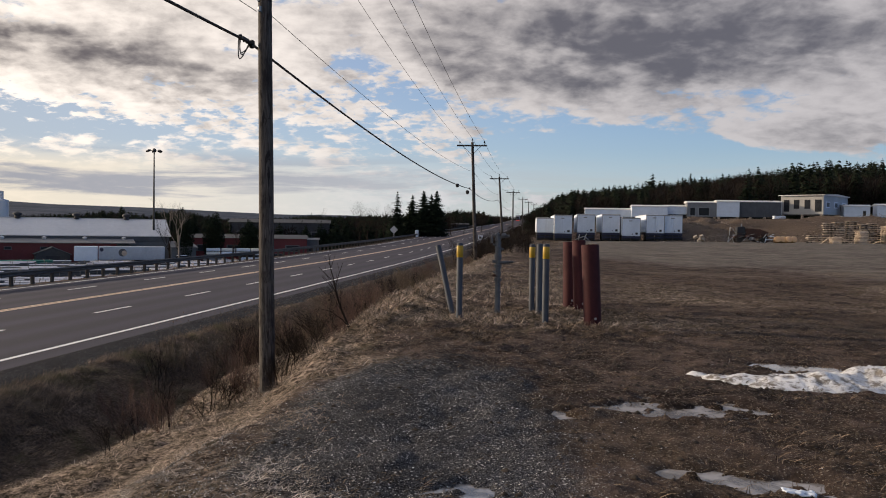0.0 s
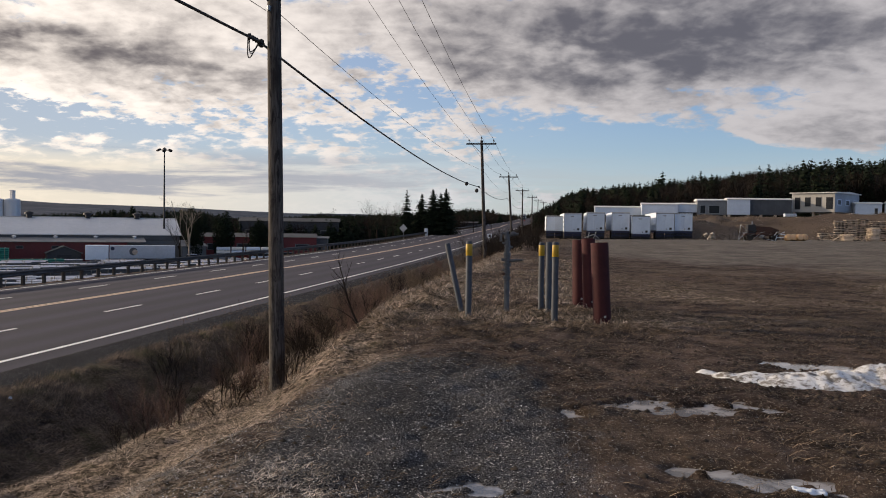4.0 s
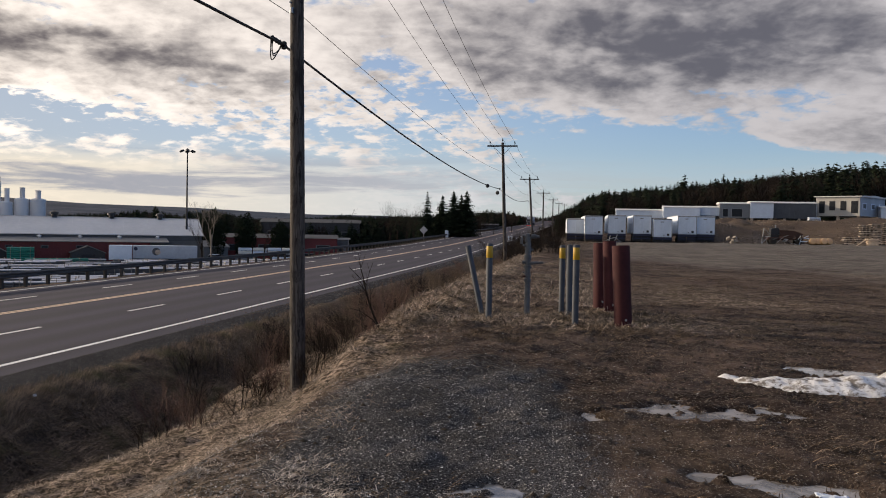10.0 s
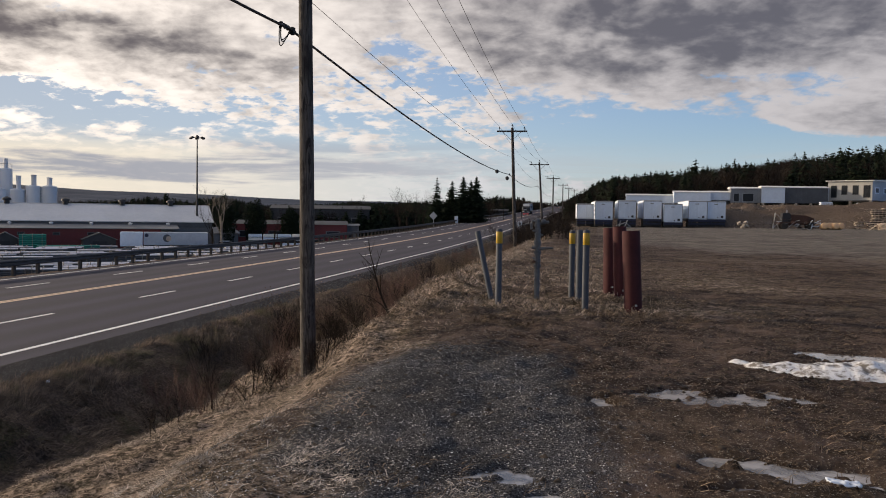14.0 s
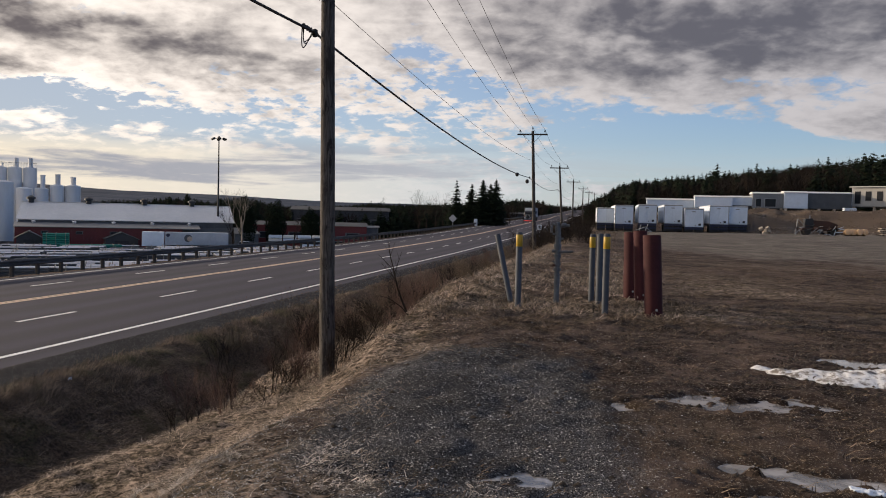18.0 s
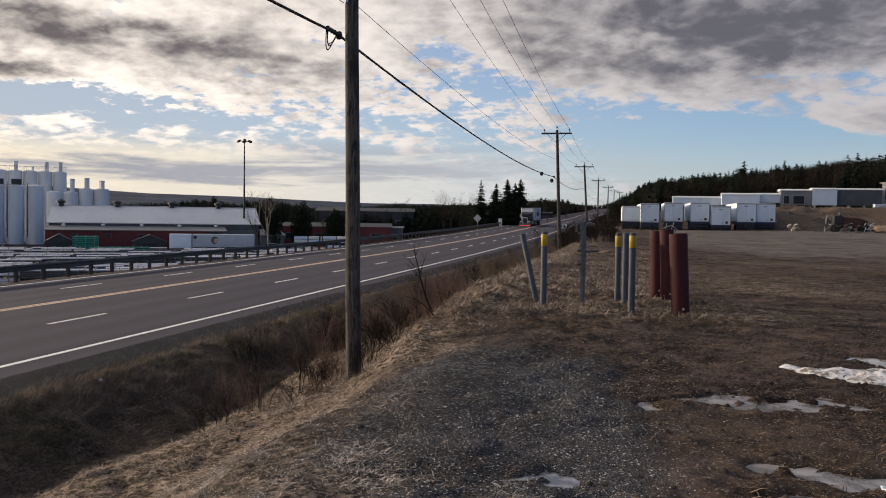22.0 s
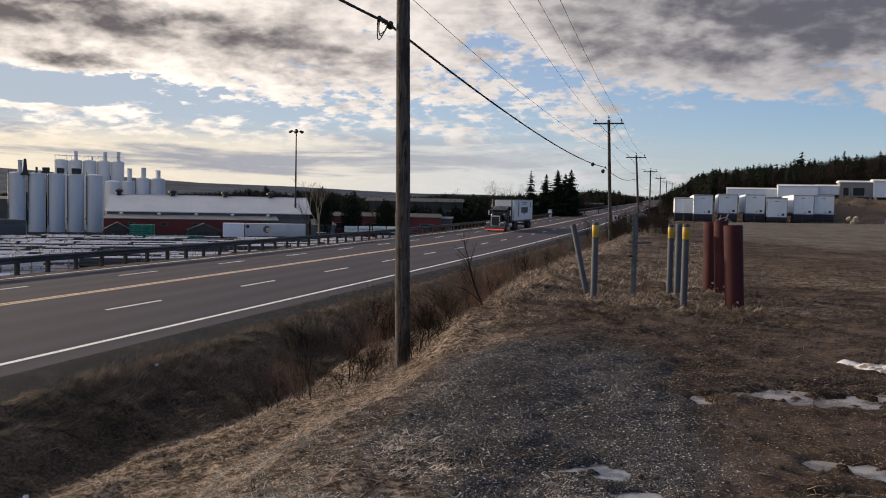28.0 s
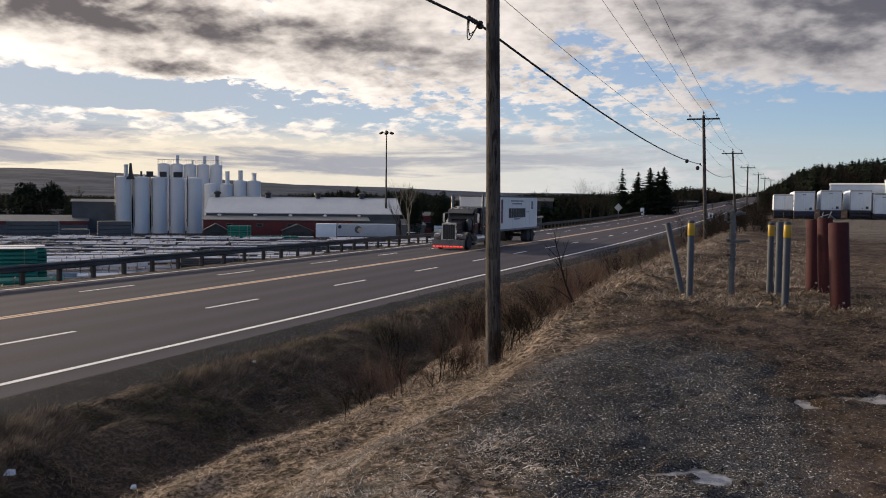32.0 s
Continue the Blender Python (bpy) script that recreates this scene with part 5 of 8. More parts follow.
def make_silo(x, y, r, top, n, label, pipes=(), ladder=True, deck=True):
    z0 = on_lot(x, y)
    o = thing("silo", pose(x, y, z0, 0, 0, -40), label, "silo", "white storage silos")
    h = top - z0
    prof = [(r, -0.2)]
    prof += [(r, h - 0.05), (r - 0.06, h), (r * 0.4, h + 0.22), (0.05, h + 0.25)]
    part("shell", Shape().turn(prof, n), "silo", o, smooth=True)
    for a, ph, pr in pipes:
        part("filter_tower", Shape().turn([(pr, h - 0.1), (pr, h + ph), (pr + 0.06, h + ph + 0.02), (pr + 0.06, h + ph + 0.16), (0.05, h + ph + 0.2)], 10,
             (r * 0.4 * math.cos(a), r * 0.4 * math.sin(a), 0)), "silo", o, smooth=True)
    if ladder:
        part("feed_pipe", Shape().rod((0.45 * r, -r * 0.97, 1.4), (0.45 * r, -r * 0.97, h + 0.5), 0.07, n=6), "slate_panel", o)
        part("hatch", Shape().box((-0.15, -r - 0.01, 2.6), (0.42, 0.06, 0.42), edge=0.03), "dark", o)
    if deck:
        for i in range(8):
            a = math.pi * 2 * i / 8
            part("railing_post", Shape().rod((r * 0.95 * math.cos(a), r * 0.95 * math.sin(a), h - 0.05), (r * 0.95 * math.cos(a), r * 0.95 * math.sin(a), h + 1.0), 0.03, n=4), "galv", o)
        part("railing_hoop", Shape().tube([(r * 0.95 * math.cos(a), r * 0.95 * math.sin(a), h + 1.0) for a in np.linspace(0, 2 * math.pi, 17)], 0.03, 4), "galv", o)
    return o


FRONT = [(-123.26 + 12.87 * f, 131.18 + 11.0 * f) for f in (0.1, 0.3, 0.5, 0.7, 0.9)]
for k, (x, y) in enumerate(FRONT):
    make_silo(x, y, 1.55, 7.95, 28, "tall white storage silo in a row on the lot", deck=False, pipes=((1.0, 2.3, 0.42),) if k == 0 else ((2.0, 0.5, 0.16),) if k % 2 else ())
for f, extra in ((0.1, ()), (0.3, ((0.0, 1.8, 0.40),)), (0.5, ((1.0, 0.7, 0.15),)), (0.7, ((0.3, 1.8, 0.42),)), (0.9, ((0.0, 1.9, 0.42),))):
    make_silo(-127.0 + 10.8 * f, 147.9 + 8.6 * f, 1.36, 11.3, 22, "taller white silo behind the front row", pipes=extra, ladder=False)
for x, y, r, top, extra in ((-115.2, 151.1, 1.45, 7.05, ()), (-112.6, 153.0, 1.35, 7.05, ((0.2, 2.6, 0.45),)), (-110.3, 154.7, 1.35, 7.8, ((0.0, 2.1, 0.48),)), (-107.9, 156.4, 1.5, 7.8, ((3.0, 1.7, 0.42), (0.0, 1.6, 0.40)))):
    make_silo(x, y, r, top, 20, "squat white silo with filter stacks", pipes=extra, ladder=False, deck=False)


def make_silo_sign():
    """Lettering over the silos, drawn as plain dark shapes."""
    (xa, ya), (xb, yb) = FRONT[0], FRONT[-1]
    yaw = math.degrees(math.atan2(yb - ya, xb - xa))
    o = thing("roof_sign", Matrix.Translation(((xa + xb) / 2, (ya + yb) / 2, 7.95)) @ pose(0, 0, 0, 0, 0, yaw) @ Matrix.Translation((0, -1.35, 0)),
              "row of large dark block shapes standing on the silos", "sign")
    sh = Shape().slab([(-6.3, -0.45), (-4.4, -0.45), (-4.9, 0.25), (-5.1, 2.7), (-5.55, 2.7), (-5.7, 0.3)], "y", -0.1, 0.1)
    part("emblem", sh, "letter", o)
    for x0, w in ((-3.55, 0.4), (-2.4, 1.3), (0.1, 1.35), (2.7, 1.75)):
        part("block", Shape().box((x0 + w / 2, 0, 0.66), (w, 0.2, 1.05), edge=0.04), "letter", o)
    part("sign_rail", Shape().box((-1.2, 0.12, 0.08), (11.0, 0.06, 0.08)), "galv", o)


make_silo_sign()


def make_hall():
    o = thing("factory_hall", pose(-85.4, 140.55, LOT, 0, 0, ALONG), "long low factory hall with white roof and red wall", "factory")
    L, h_e, h_r, w = 34.8, 4.55, 7.3, 8.0
    prof = [(-w, 0), (w, 0), (w, h_e), (0, h_r), (-w, h_e)]
    part("wall", Shape().slab([(p, q) for p, q in prof], "x", -L / 2, L / 2), "wall_grey", o)
    for sy in (-1, 1):
        y0, y1 = sy * (w + 0.35), 0.0
        z0, z1 = h_e - 0.1, h_r + 0.06
        part("roof_sheet", Shape().grow([(-L / 2 - 0.3, y0, z0), (L / 2 + 0.3, y0, z0), (L / 2 + 0.3, y1, z1), (-L / 2 - 0.3, y1, z1),
             (-L / 2 - 0.3, y0, z0 + 0.14), (L / 2 + 0.3, y0, z0 + 0.14), (L / 2 + 0.3, y1, z1 + 0.14), (-L / 2 - 0.3, y1, z1 + 0.14)],
             [(0, 1, 2, 3), (4, 5, 6, 7), (0, 1, 5, 4), (1, 2, 6, 5), (2, 3, 7, 6), (3, 0, 4, 7)]), "roof_white", o)
    part("ridge_cap", Shape().box((0, 0, h_r + 0.22), (L + 0.6, 0.5, 0.08), edge=0.02), "roof_white", o)
    for i in range(16):
        part("roof_seam", Shape().rod((-L / 2 + 1 + 2.08 * i, -w - 0.3, h_e + 0.02), (-L / 2 + 1 + 2.08 * i, -0.1, h_r + 0.18), 0.035, n=4), "roof_white", o)
    for x in (-16.2, -6.9, 2.5, 10.8):
        part("ridge_vent", Shape().turn([(0.45, h_r), (0.45, h_r + 0.6), (0.75, h_r + 0.7), (0.7, h_r + 0.95), (0.2, h_r + 1.25)], 12, (x, -0.3, 0)), "dark", o, smooth=True)
    # lean-to in front
    part("eave_band", Shape().box((0, -w - 0.06, h_e - 0.55), (L, 0.12, 0.85), edge=0.02), "slate_panel", o)
    part("lean_to_wall", Shape().slab([(-w - 5.0, 0), (-w + 0.02, 0), (-w + 0.02, 3.95), (-w - 5.0, 3.35)], "x", -L / 2, L / 2 - 9), "wall_red", o, "red corrugated sheet wall")
    part("lean_to_roof", Shape().slab([(-w - 5.4, 3.32), (-w - 0.05, 3.97), (-w - 0.05, 4.07), (-w - 5.4, 3.42)], "x", -L / 2 - 0.2, L / 2 - 6), "roof_grey", o)
    for i in range(5):
        part("roof_vent", Shape().turn([(0.25, 0), (0.3, 0.25), (0.42, 0.3), (0.1, 0.5)], 10, (-15 + 6.2 * i, -w - 1.0, 3.9)), "roof_white", o)
    for i in range(39):
        part("wall_rib", Shape().box((-L / 2 + 0.3 + 0.62 * i, -w - 5.02, 1.66), (0.08, 0.05, 3.3)), "wall_red", o)
    for i in range(4):
        win = part("window", Shape().box((-13 + 5.2 * i, -w - 5.05, 2.5), (1.1, 0.1, 0.5), edge=0.02), "wall_grey", o)
        part("pane", Shape().box((-13 + 5.2 * i, -w - 5.11, 2.5), (0.9, 0.02, 0.36)), "glass", win)
    # grey annexe before the east gable
    part("annexe", Shape().slab([(-w - 3.0, 0), (w - 4, 0), (w - 4, 2.6), (-3.0, 3.4), (-w - 3.0, 2.6)], "x", L / 2 + 0.05, L / 2 + 4.2), "wall_grey", o)
    part("annexe_roof", Shape().slab([(-w - 3.4, 2.55), (-3.0, 3.45), (w - 3.6, 2.55), (w - 3.6, 2.68), (-3.0, 3.6), (-w - 3.4, 2.68)], "x", L / 2 + 0.05, L / 2 + 4.5), "roof_grey", o)
    part("gable_door", Shape().box((L / 2 + 4.22, -4.5, 1.2), (0.1, 2.2, 2.4), edge=0.02), "wall_dark", o)


make_hall()


def make_mast():
    x, y = -69.8, 143.9
    o = thing("light_mast", pose(x, y, on_lot(x, y)), "tall slim steel light mast with a ring of floodlights", "light mast")
    h = 16.5 - on_lot(x, y)
    part("mast", Shape().turn([(0.24, -0.2), (0.24, 0.2), (0.17, h * 0.4), (0.10, h)], 12), "dark", o, smooth=True)
    part("head_ring", Shape().turn([(0.12, h - 0.3), (0.35, h - 0.1), (0.30, h + 0.3), (0.08, h + 0.5)], 10), "dark", o)
    for i in range(6):
        a = i * math.pi / 3
        part("arm", Shape().rod((0.2 * math.cos(a), 0.2 * math.sin(a), h), (1.1 * math.cos(a), 1.1 * math.sin(a), h + 0.05), 0.05, n=5), "dark", o)
        part("floodlight", Shape().box((0, 0, 0), (0.62, 0.55, 0.30), Matrix.Translation((1.15 * math.cos(a), 1.15 * math.sin(a), h)) @ pose(0, 0, 0, 0, 25, math.degrees(a)), edge=0.06), "dark", o)


make_mast()


def shed(x, y, yaw, w, d, he, hr, label):
    o = thing("shed", pose(x, y, on_lot(x, y), 0, 0, yaw), label, "shed", "dark lot sheds")
    part("wall", Shape().slab([(-w / 2, 0), (w / 2, 0), (w / 2, he), (0, hr - 0.06), (-w / 2, he)], "y", -d / 2, d / 2), "wall_dark", o)
    for sx in (-1, 1):
        a, b = (sx * (w / 2 + 0.2), he - 0.12), (0, hr)
        part("roof_sheet", Shape().slab([a, b, (b[0], b[1] + 0.1), (a[0], a[1] + 0.1)], "y", -d / 2 - 0.2, d / 2 + 0.2), "roof_grey" if sx > 0 else "wall_dark", o)
    part("door", Shape().box((0, -d / 2 - 0.02, he * 0.42), (w * 0.42, 0.06, he * 0.82), edge=0.01), "dark", o)


shed(-90.3, 119.7, 37, 3.6, 3.4, 1.75, 2.75, "dark gabled shed beside the silos")
shed(-79.0, 127.4, 37, 5.0, 4.0, 1.7, 2.75, "dark gabled shed before the red wall")


def lot_trailer():
    o = thing("semi_trailer", pose(-67.6, 128.2, on_lot(-67.6, 128.2), 0, 0, 27.7), "pale blue and white box trailer on the lot", "trailer")
    part("box", Shape().box((1.6, 0, 1.95), (9.9, 2.5, 2.1), edge=0.05), "pale_blue_panel", o)
    part("nose_box", Shape().box((-5.2, 0, 1.85), (3.4, 2.5, 2.3), edge=0.04), "white_panel", o)
    part("chassis", Shape().box((0, 0, 0.75), (12.6, 1.2, 0.3), edge=0.02), "dark", o)
    part("graphic_disc", Shape().rod((0.2, -1.255, 2.05), (0.2, -1.27, 2.05), 0.62, n=18), "slate_panel", o, "dark round graphic")
    part("graphic_patch", Shape().rod((0.45, -1.272, 1.95), (0.45, -1.28, 1.95), 0.42, n=16), "timber", o, "tan round graphic")
    part("graphic_disc", Shape().rod((-2.9, -1.255, 2.5), (-2.9, -1.27, 2.5), 0.3, n=14), "blue_frame", o, "blue round graphic")
    for x in (4.2, 5.4):
        for y in (-1.0, 1.0):
            wheel(o, x, y, 0.48, 0.48, 0.3).rotation_euler = (0, 0, math.pi / 2)
    for y in (-0.8, 0.8):
        part("landing_leg", Shape().box((-4.5, y, 0.4), (0.12, 0.12, 0.8)), "dark", o)


lot_trailer()


def block_building(name, x, y, yaw, w, d, h, wall, roof, label, category, windows=0, band=None):
    o = thing(name, pose(x, y, gz(x, y), 0, 0, yaw), label, category)
    part("wall", Shape().box((0, 0, h / 2 - 0.3), (w, d, h + 0.6), edge=0.03), wall, o)
    part("roof", Shape().slab([(-d / 2 - 0.3, h), (d / 2 + 0.3, h), (0, h + 0.09 * d)], "x", -w / 2 - 0.3, w / 2 + 0.3), roof, o)
    for i in range(windows):
        cx = -w / 2 + (i + 0.5) * w / windows
        win = part("window", Shape().box((cx, -d / 2 - 0.02, h * 0.55), (w / windows * 0.5, 0.1, h * 0.3), edge=0.02), "wall_grey", o)
        part("pane", Shape().box((cx, -d / 2 - 0.08, h * 0.55), (w / windows * 0.42, 0.03, h * 0.24)), "glass", win)
    if band:
        part("fascia", Shape().box((0, -d / 2 - 0.05, h - 0.35), (w, 0.12, 0.7), edge=0.02), band, o)
    return o


block_building("workshop", -129.5, 132.5, 40, 8.0, 6.0, 6.2, "slate_panel", "wall_grey", "tall grey sheet-clad workshop beside the silos", "workshop", 0)
block_building("warehouse", -142.5, 119.5, 45, 34.0, 12.0, 2.4, "slate_panel", "roof_grey", "long low grey warehouse with a dark red fascia", "warehouse", 0, "wall_red")
block_building("warehouse", -170.0, 140.0, 45, 40.0, 12.0, 3.2, "wall_red", "wall_dark", "long low red warehouse behind the lot", "warehouse", 0)
block_building("red_shed", -58.0, 160.0, 20, 22.0, 8.0, 4.2, "wall_red", "wall_dark", "low red sheet-metal shed beyond the barrier", "shed", 4)
block_building("flat_block", -66.0, 205.0, 14, 24.0, 10.0, 7.0, "wall_dark", "wall_dark", "dark flat-roofed block among bare trees", "building", 4)
block_building("house", -31.0, 300.0, 5, 6.0, 5.0, 3.0, "wall_dark", "wall_dark", "small dark house beside the far highway", "house", 3)
block_building("garage", -35.5, 280.0, 5, 5.0, 4.0, 2.0, "wall_cream", "roof_grey", "pale low garage beside the far highway", "garage", 2)
block_building("hut", -47.5, 165.0, 12, 4.0, 4.0, 4.0, "wall_grey", "roof_grey", "small grey utility hut behind the barrier", "hut", 1)


# crates of pipe across the lot
def pipe_bundle(mat, label, length=6.0, cols=6, layers=3, r=0.13, shade_sides=True):
    o = tagged(new("pipe_bundle"), label, "pipe bundle", "stacked pipe bundles")
    s, cap = Shape(), Shape()
    for j in range(layers):
        for i in range(cols):
            y, z = (i - (cols - 1) / 2) * 2 * r + (r if j % 2 else 0) * 0.5, 0.14 + r + j * 1.85 * r
            top = j == layers - 1 and mat == "pvc_white" and shade_sides
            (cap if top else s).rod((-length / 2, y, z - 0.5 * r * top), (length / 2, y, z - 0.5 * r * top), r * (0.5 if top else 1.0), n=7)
    # white bundles: lower layers coloured dark to stand for their shaded sides
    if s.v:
        tagged(part("pipe_load", s, "pvc_dark_or_shaded" if mat == "pvc_white" and shade_sides else mat, o, smooth=True), kind="stuff")
    if cap.v:
        tagged(part("top_layer", cap, mat, o, "white top layer", smooth=True), kind="stuff")
    for x in (-length * 0.36, 0, length * 0.36):
        s = Shape().box((x, 0, 0.06), (0.12, cols * 2 * r + 0.2, 0.12))
        hh = layers * 1.85 * r + 0.24
        for sy in (-1, 1):
            s.box((x, sy * (cols * r + 0.13), hh / 2), (0.07, 0.05, hh))
        s.box((x, 0, hh - 0.05), (0.07, cols * 2 * r + 0.3, 0.05))
        part("timber_frame", s, "plank_grey", o)
    return o


def fill_lot():
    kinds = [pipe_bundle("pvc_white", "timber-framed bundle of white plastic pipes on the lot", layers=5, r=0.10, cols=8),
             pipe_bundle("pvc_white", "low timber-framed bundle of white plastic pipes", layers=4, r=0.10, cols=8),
             pipe_bundle("pvc_dark_or_shaded", "timber-framed bundle of dark grey plastic pipes"),
             pipe_bundle("pvc_green", "timber-framed bundle of green plastic pipes", layers=4, r=0.16)]
    a = Vector((math.cos(radians(ALONG)), math.sin(radians(ALONG)), 0))
    nrm = Vector((a.y, -a.x, 0))
    origin = Vector((-86.6, 139.8, 0)) + nrm * 24
    used = set()
    rr = random.Random(11)
    spots = []
    for row in range(19):
        for col in range(-9, 8):
            if rr.random() < 0.06 or (row % 7 == 4):
                continue
            p = origin + nrm * (row * 3.1) + a * (col * 6.9 + rr.uniform(-0.5, 0.5) + 2 * math.sin(row))
            if p.x > -36.5 or p.x < -135 or p.length > 175 or math.hypot(p.x + 50, p.y - 46) < 12 or p.length < 78:
                continue
            spots.append((p, rr.choice((0, 0, 0, 0, 1, 1, 1, 1, 0, 2))))
    for p, k in spots:
        m = pose(p.x, p.y, gz(p.x, p.y), 0, 0, ALONG + rr.uniform(-2, 2))
        if k in used:
            copy_thing(kinds[k], m)
        else:
            kinds[k].matrix_basis = m
            used.add(k)
    # tall green and white stacks near the barrier
    for i, (x, y, lv) in enumerate(((-52.3, 43.6, 2), (-54.0, 46.0, 2), (-43.5, 37.0, 1), (-47.0, 41.0, 1))):
        for j in range(lv):
            m = pose(x, y, gz(x, y) + 1.52 * j, 0, 0, 47 + 1.5 * j)
            if i + j == 0:
                kinds[3].matrix_basis = m
            else:
                copy_thing(kinds[3], m)
    for x, y, top in ((-52.3, 43.6, 3.0), (-54.0, 46.0, 3.0)):
        o = thing("cover_sheet", pose(x, y, gz(x, y) + top + 0.08, 0, 0, 48), "pale sheet lying over a green pipe stack", "sheet", "covers on the pipe stacks")
        part("sheet", Shape().box((0, 0, 0), (5.8, 2.1, 0.05), edge=0.02), "pvc_white", o)
    white = pipe_bundle("pvc_white", "timber-framed stack of white plastic pipes behind the barrier", 6.0, 9, 3, 0.11, False)
    white.matrix_basis = pose(-56.5, 49.5, gz(-56.5, 49.5), 0, 0, 46)
    for x, y, lv in ((-54.4, 52.0, 2), (-52.0, 54.6, 2), (-57.5, 55.5, 2), (-49.0, 52.5, 1), (-55.5, 57.5, 2), (-53.0, 60.0, 2), (-41.0, 43.5, 1), (-39.5, 48.0, 1), (-38.5, 53.0, 1)):
        for j in range(lv):
            copy_thing(white, pose(x, y, gz(x, y) + 0.93 * j, 0, 0, 45 + j))
    tall = pipe_bundle("pvc_green", "tall block of green plastic pipes beside the shed", 3.8, 6, 8, 0.16)
    tall.matrix_basis = pose(-85.4, 119.6, gz(-85.4, 119.6), 0, 0, 33)
    low = pipe_bundle("pvc_green", "low spread of green pipes before the sheds", 8.5, 9, 4, 0.13)
    low.matrix_basis = pose(-76.5, 115.5, gz(-76.5, 115.5), 0, 0, 36)


fill_lot()


def crate_stack(x, y, yaw, w, h, label):
    o = thing("crate_stack", pose(x, y, gz(x, y), 0, 0, yaw), label, "crate stack", "dark crates on the lot")
    n = max(1, int(h / 0.7))
    for j in range(n):
        part("crate", Shape().box((0.04 * (j % 2), 0, 0.36 + 0.7 * j), (w, 2.4, 0.66), edge=0.03), "slate_panel", o)
    part("end_wrap", Shape().box((w / 2 + 0.06, 0, 0.35 * n), (0.05, 2.3, 0.66 * n), edge=0.01), "white_panel", o, "pale wrapped end")
    part("cover", Shape().box((0, 0, 0.7 * n + 0.05), (w * 0.9, 2.3, 0.06), edge=0.02), "plank_grey", o)


crate_stack(-118.6, 107.3, 47, 8.0, 2.8, "long dark crates stacked on the lot")
crate_stack(-109.6, 116.6, 45, 5.6, 2.8, "dark crates stacked before the silos")
crate_stack(-114.5, 112.5, 45, 4.5, 1.4, "low dark crates on the lot")
crate_stack(-124.5, 103.0, 47, 4.0, 1.4, "low dark crates on the lot")


def parked_car(x, y, yaw, mat, label):
    o = thing("parked_car", pose(x, y, gz(x, y), 0, 0, yaw), label, "car", "cars parked beyond the barrier")
    part("body", Shape().slab([(-2.1, 0.35), (2.1, 0.35), (2.15, 0.75), (1.3, 0.92), (-1.9, 0.95), (-2.15, 0.7)], "y", -0.85, 0.85), mat, o)
    part("cabin", Shape().slab([(-1.7, 0.93), (0.9, 0.92), (0.35, 1.45), (-1.2, 1.47)], "y", -0.72, 0.72), "glass", o)
    part("roof", Shape().box((-0.42, 0, 1.47), (1.5, 1.4, 0.05), edge=0.02), mat, o)
    for dx in (-1.35, 1.35):
        for dy in (-0.8, 0.8):
            wheel(o, dx, dy, 0.33, 0.33, 0.22).rotation_euler = (0, 0, math.pi / 2)


for x, y, yaw, mat, label in ((-60.5, 136.0, 30, "white_panel", "white car parked by the grey annexe"), (-56.5, 140.0, 25, "grey_panel", "grey car parked by the trees"),
                              (-52.5, 147.0, 20, "white_panel", "white car parked by the red shed"), (-49.0, 152.0, 20, "slate_panel", "dark car parked by the red shed")):
    parked_car(x, y, yaw, mat, label)


def flatbed(x, y, yaw):
    o = thing("flatbed_trailer", pose(x, y, gz(x, y), 0, 0, yaw), "flatbed trailer stacked with pale bundles", "trailer")
    part("bed", Shape().box((0, 0, 1.2), (11.0, 2.5, 0.25), edge=0.03), "dark", o)
    for i in range(4):
        for j in range(2):
            part("load", Shape().box((-3.9 + 2.6 * i, 0, 1.65 + 0.6 * j), (2.4, 2.2, 0.52), edge=0.06), "white_panel" if (i + j) % 2 else "cream_panel", o)
    for dx in (3.4, 4.6, -4.0):
        for dy in (-1.0, 1.0):
            wheel(o, dx, dy, 0.48, 0.48, 0.3).rotation_euler = (0, 0, math.pi / 2)


flatbed(-55.5, 146.5, 22)


def make_signs():
    x, y = -30.1, 165.0
    o = thing("warning_sign", pose(x, y, gz(x, y)), "pale diamond road sign on a post", "road sign")
    part("post", Shape().box((0, 0.06, 1.5), (0.1, 0.1, 3.4), edge=0.01), "galv", o)
    c = 3.05 - gz(x, y)
    part("plate", Shape().slab([(0, c - 0.8), (0.8, c), (0, c + 0.8), (-0.8, c)], "y", -0.02, 0.02), "sign_back", o)
    x, y = -11.0, 140.0
    o = thing("marker_sign", pose(x, y, gz(x, y)), "small white square marker sign with a dark bar", "road sign")
    part("post", Shape().box((0, 0.05, 0.7), (0.08, 0.06, 1.6)), "galv", o)
    part("plate", Shape().box((0, 0, 1.45), (0.75, 0.03, 0.75), edge=0.02), "white_panel", o)
    part("bar", Shape().box((0, -0.022, 1.45), (0.3, 0.01, 0.4)), "letter", o)
    o = thing("utility_box", pose(-28.6, 185, gz(-28.6, 185)), "small white utility box behind the barrier", "utility box")
    part("body", Shape().box((0, 0, 0.8), (0.7, 0.6, 1.6), edge=0.05), "white_panel", o)


make_signs()

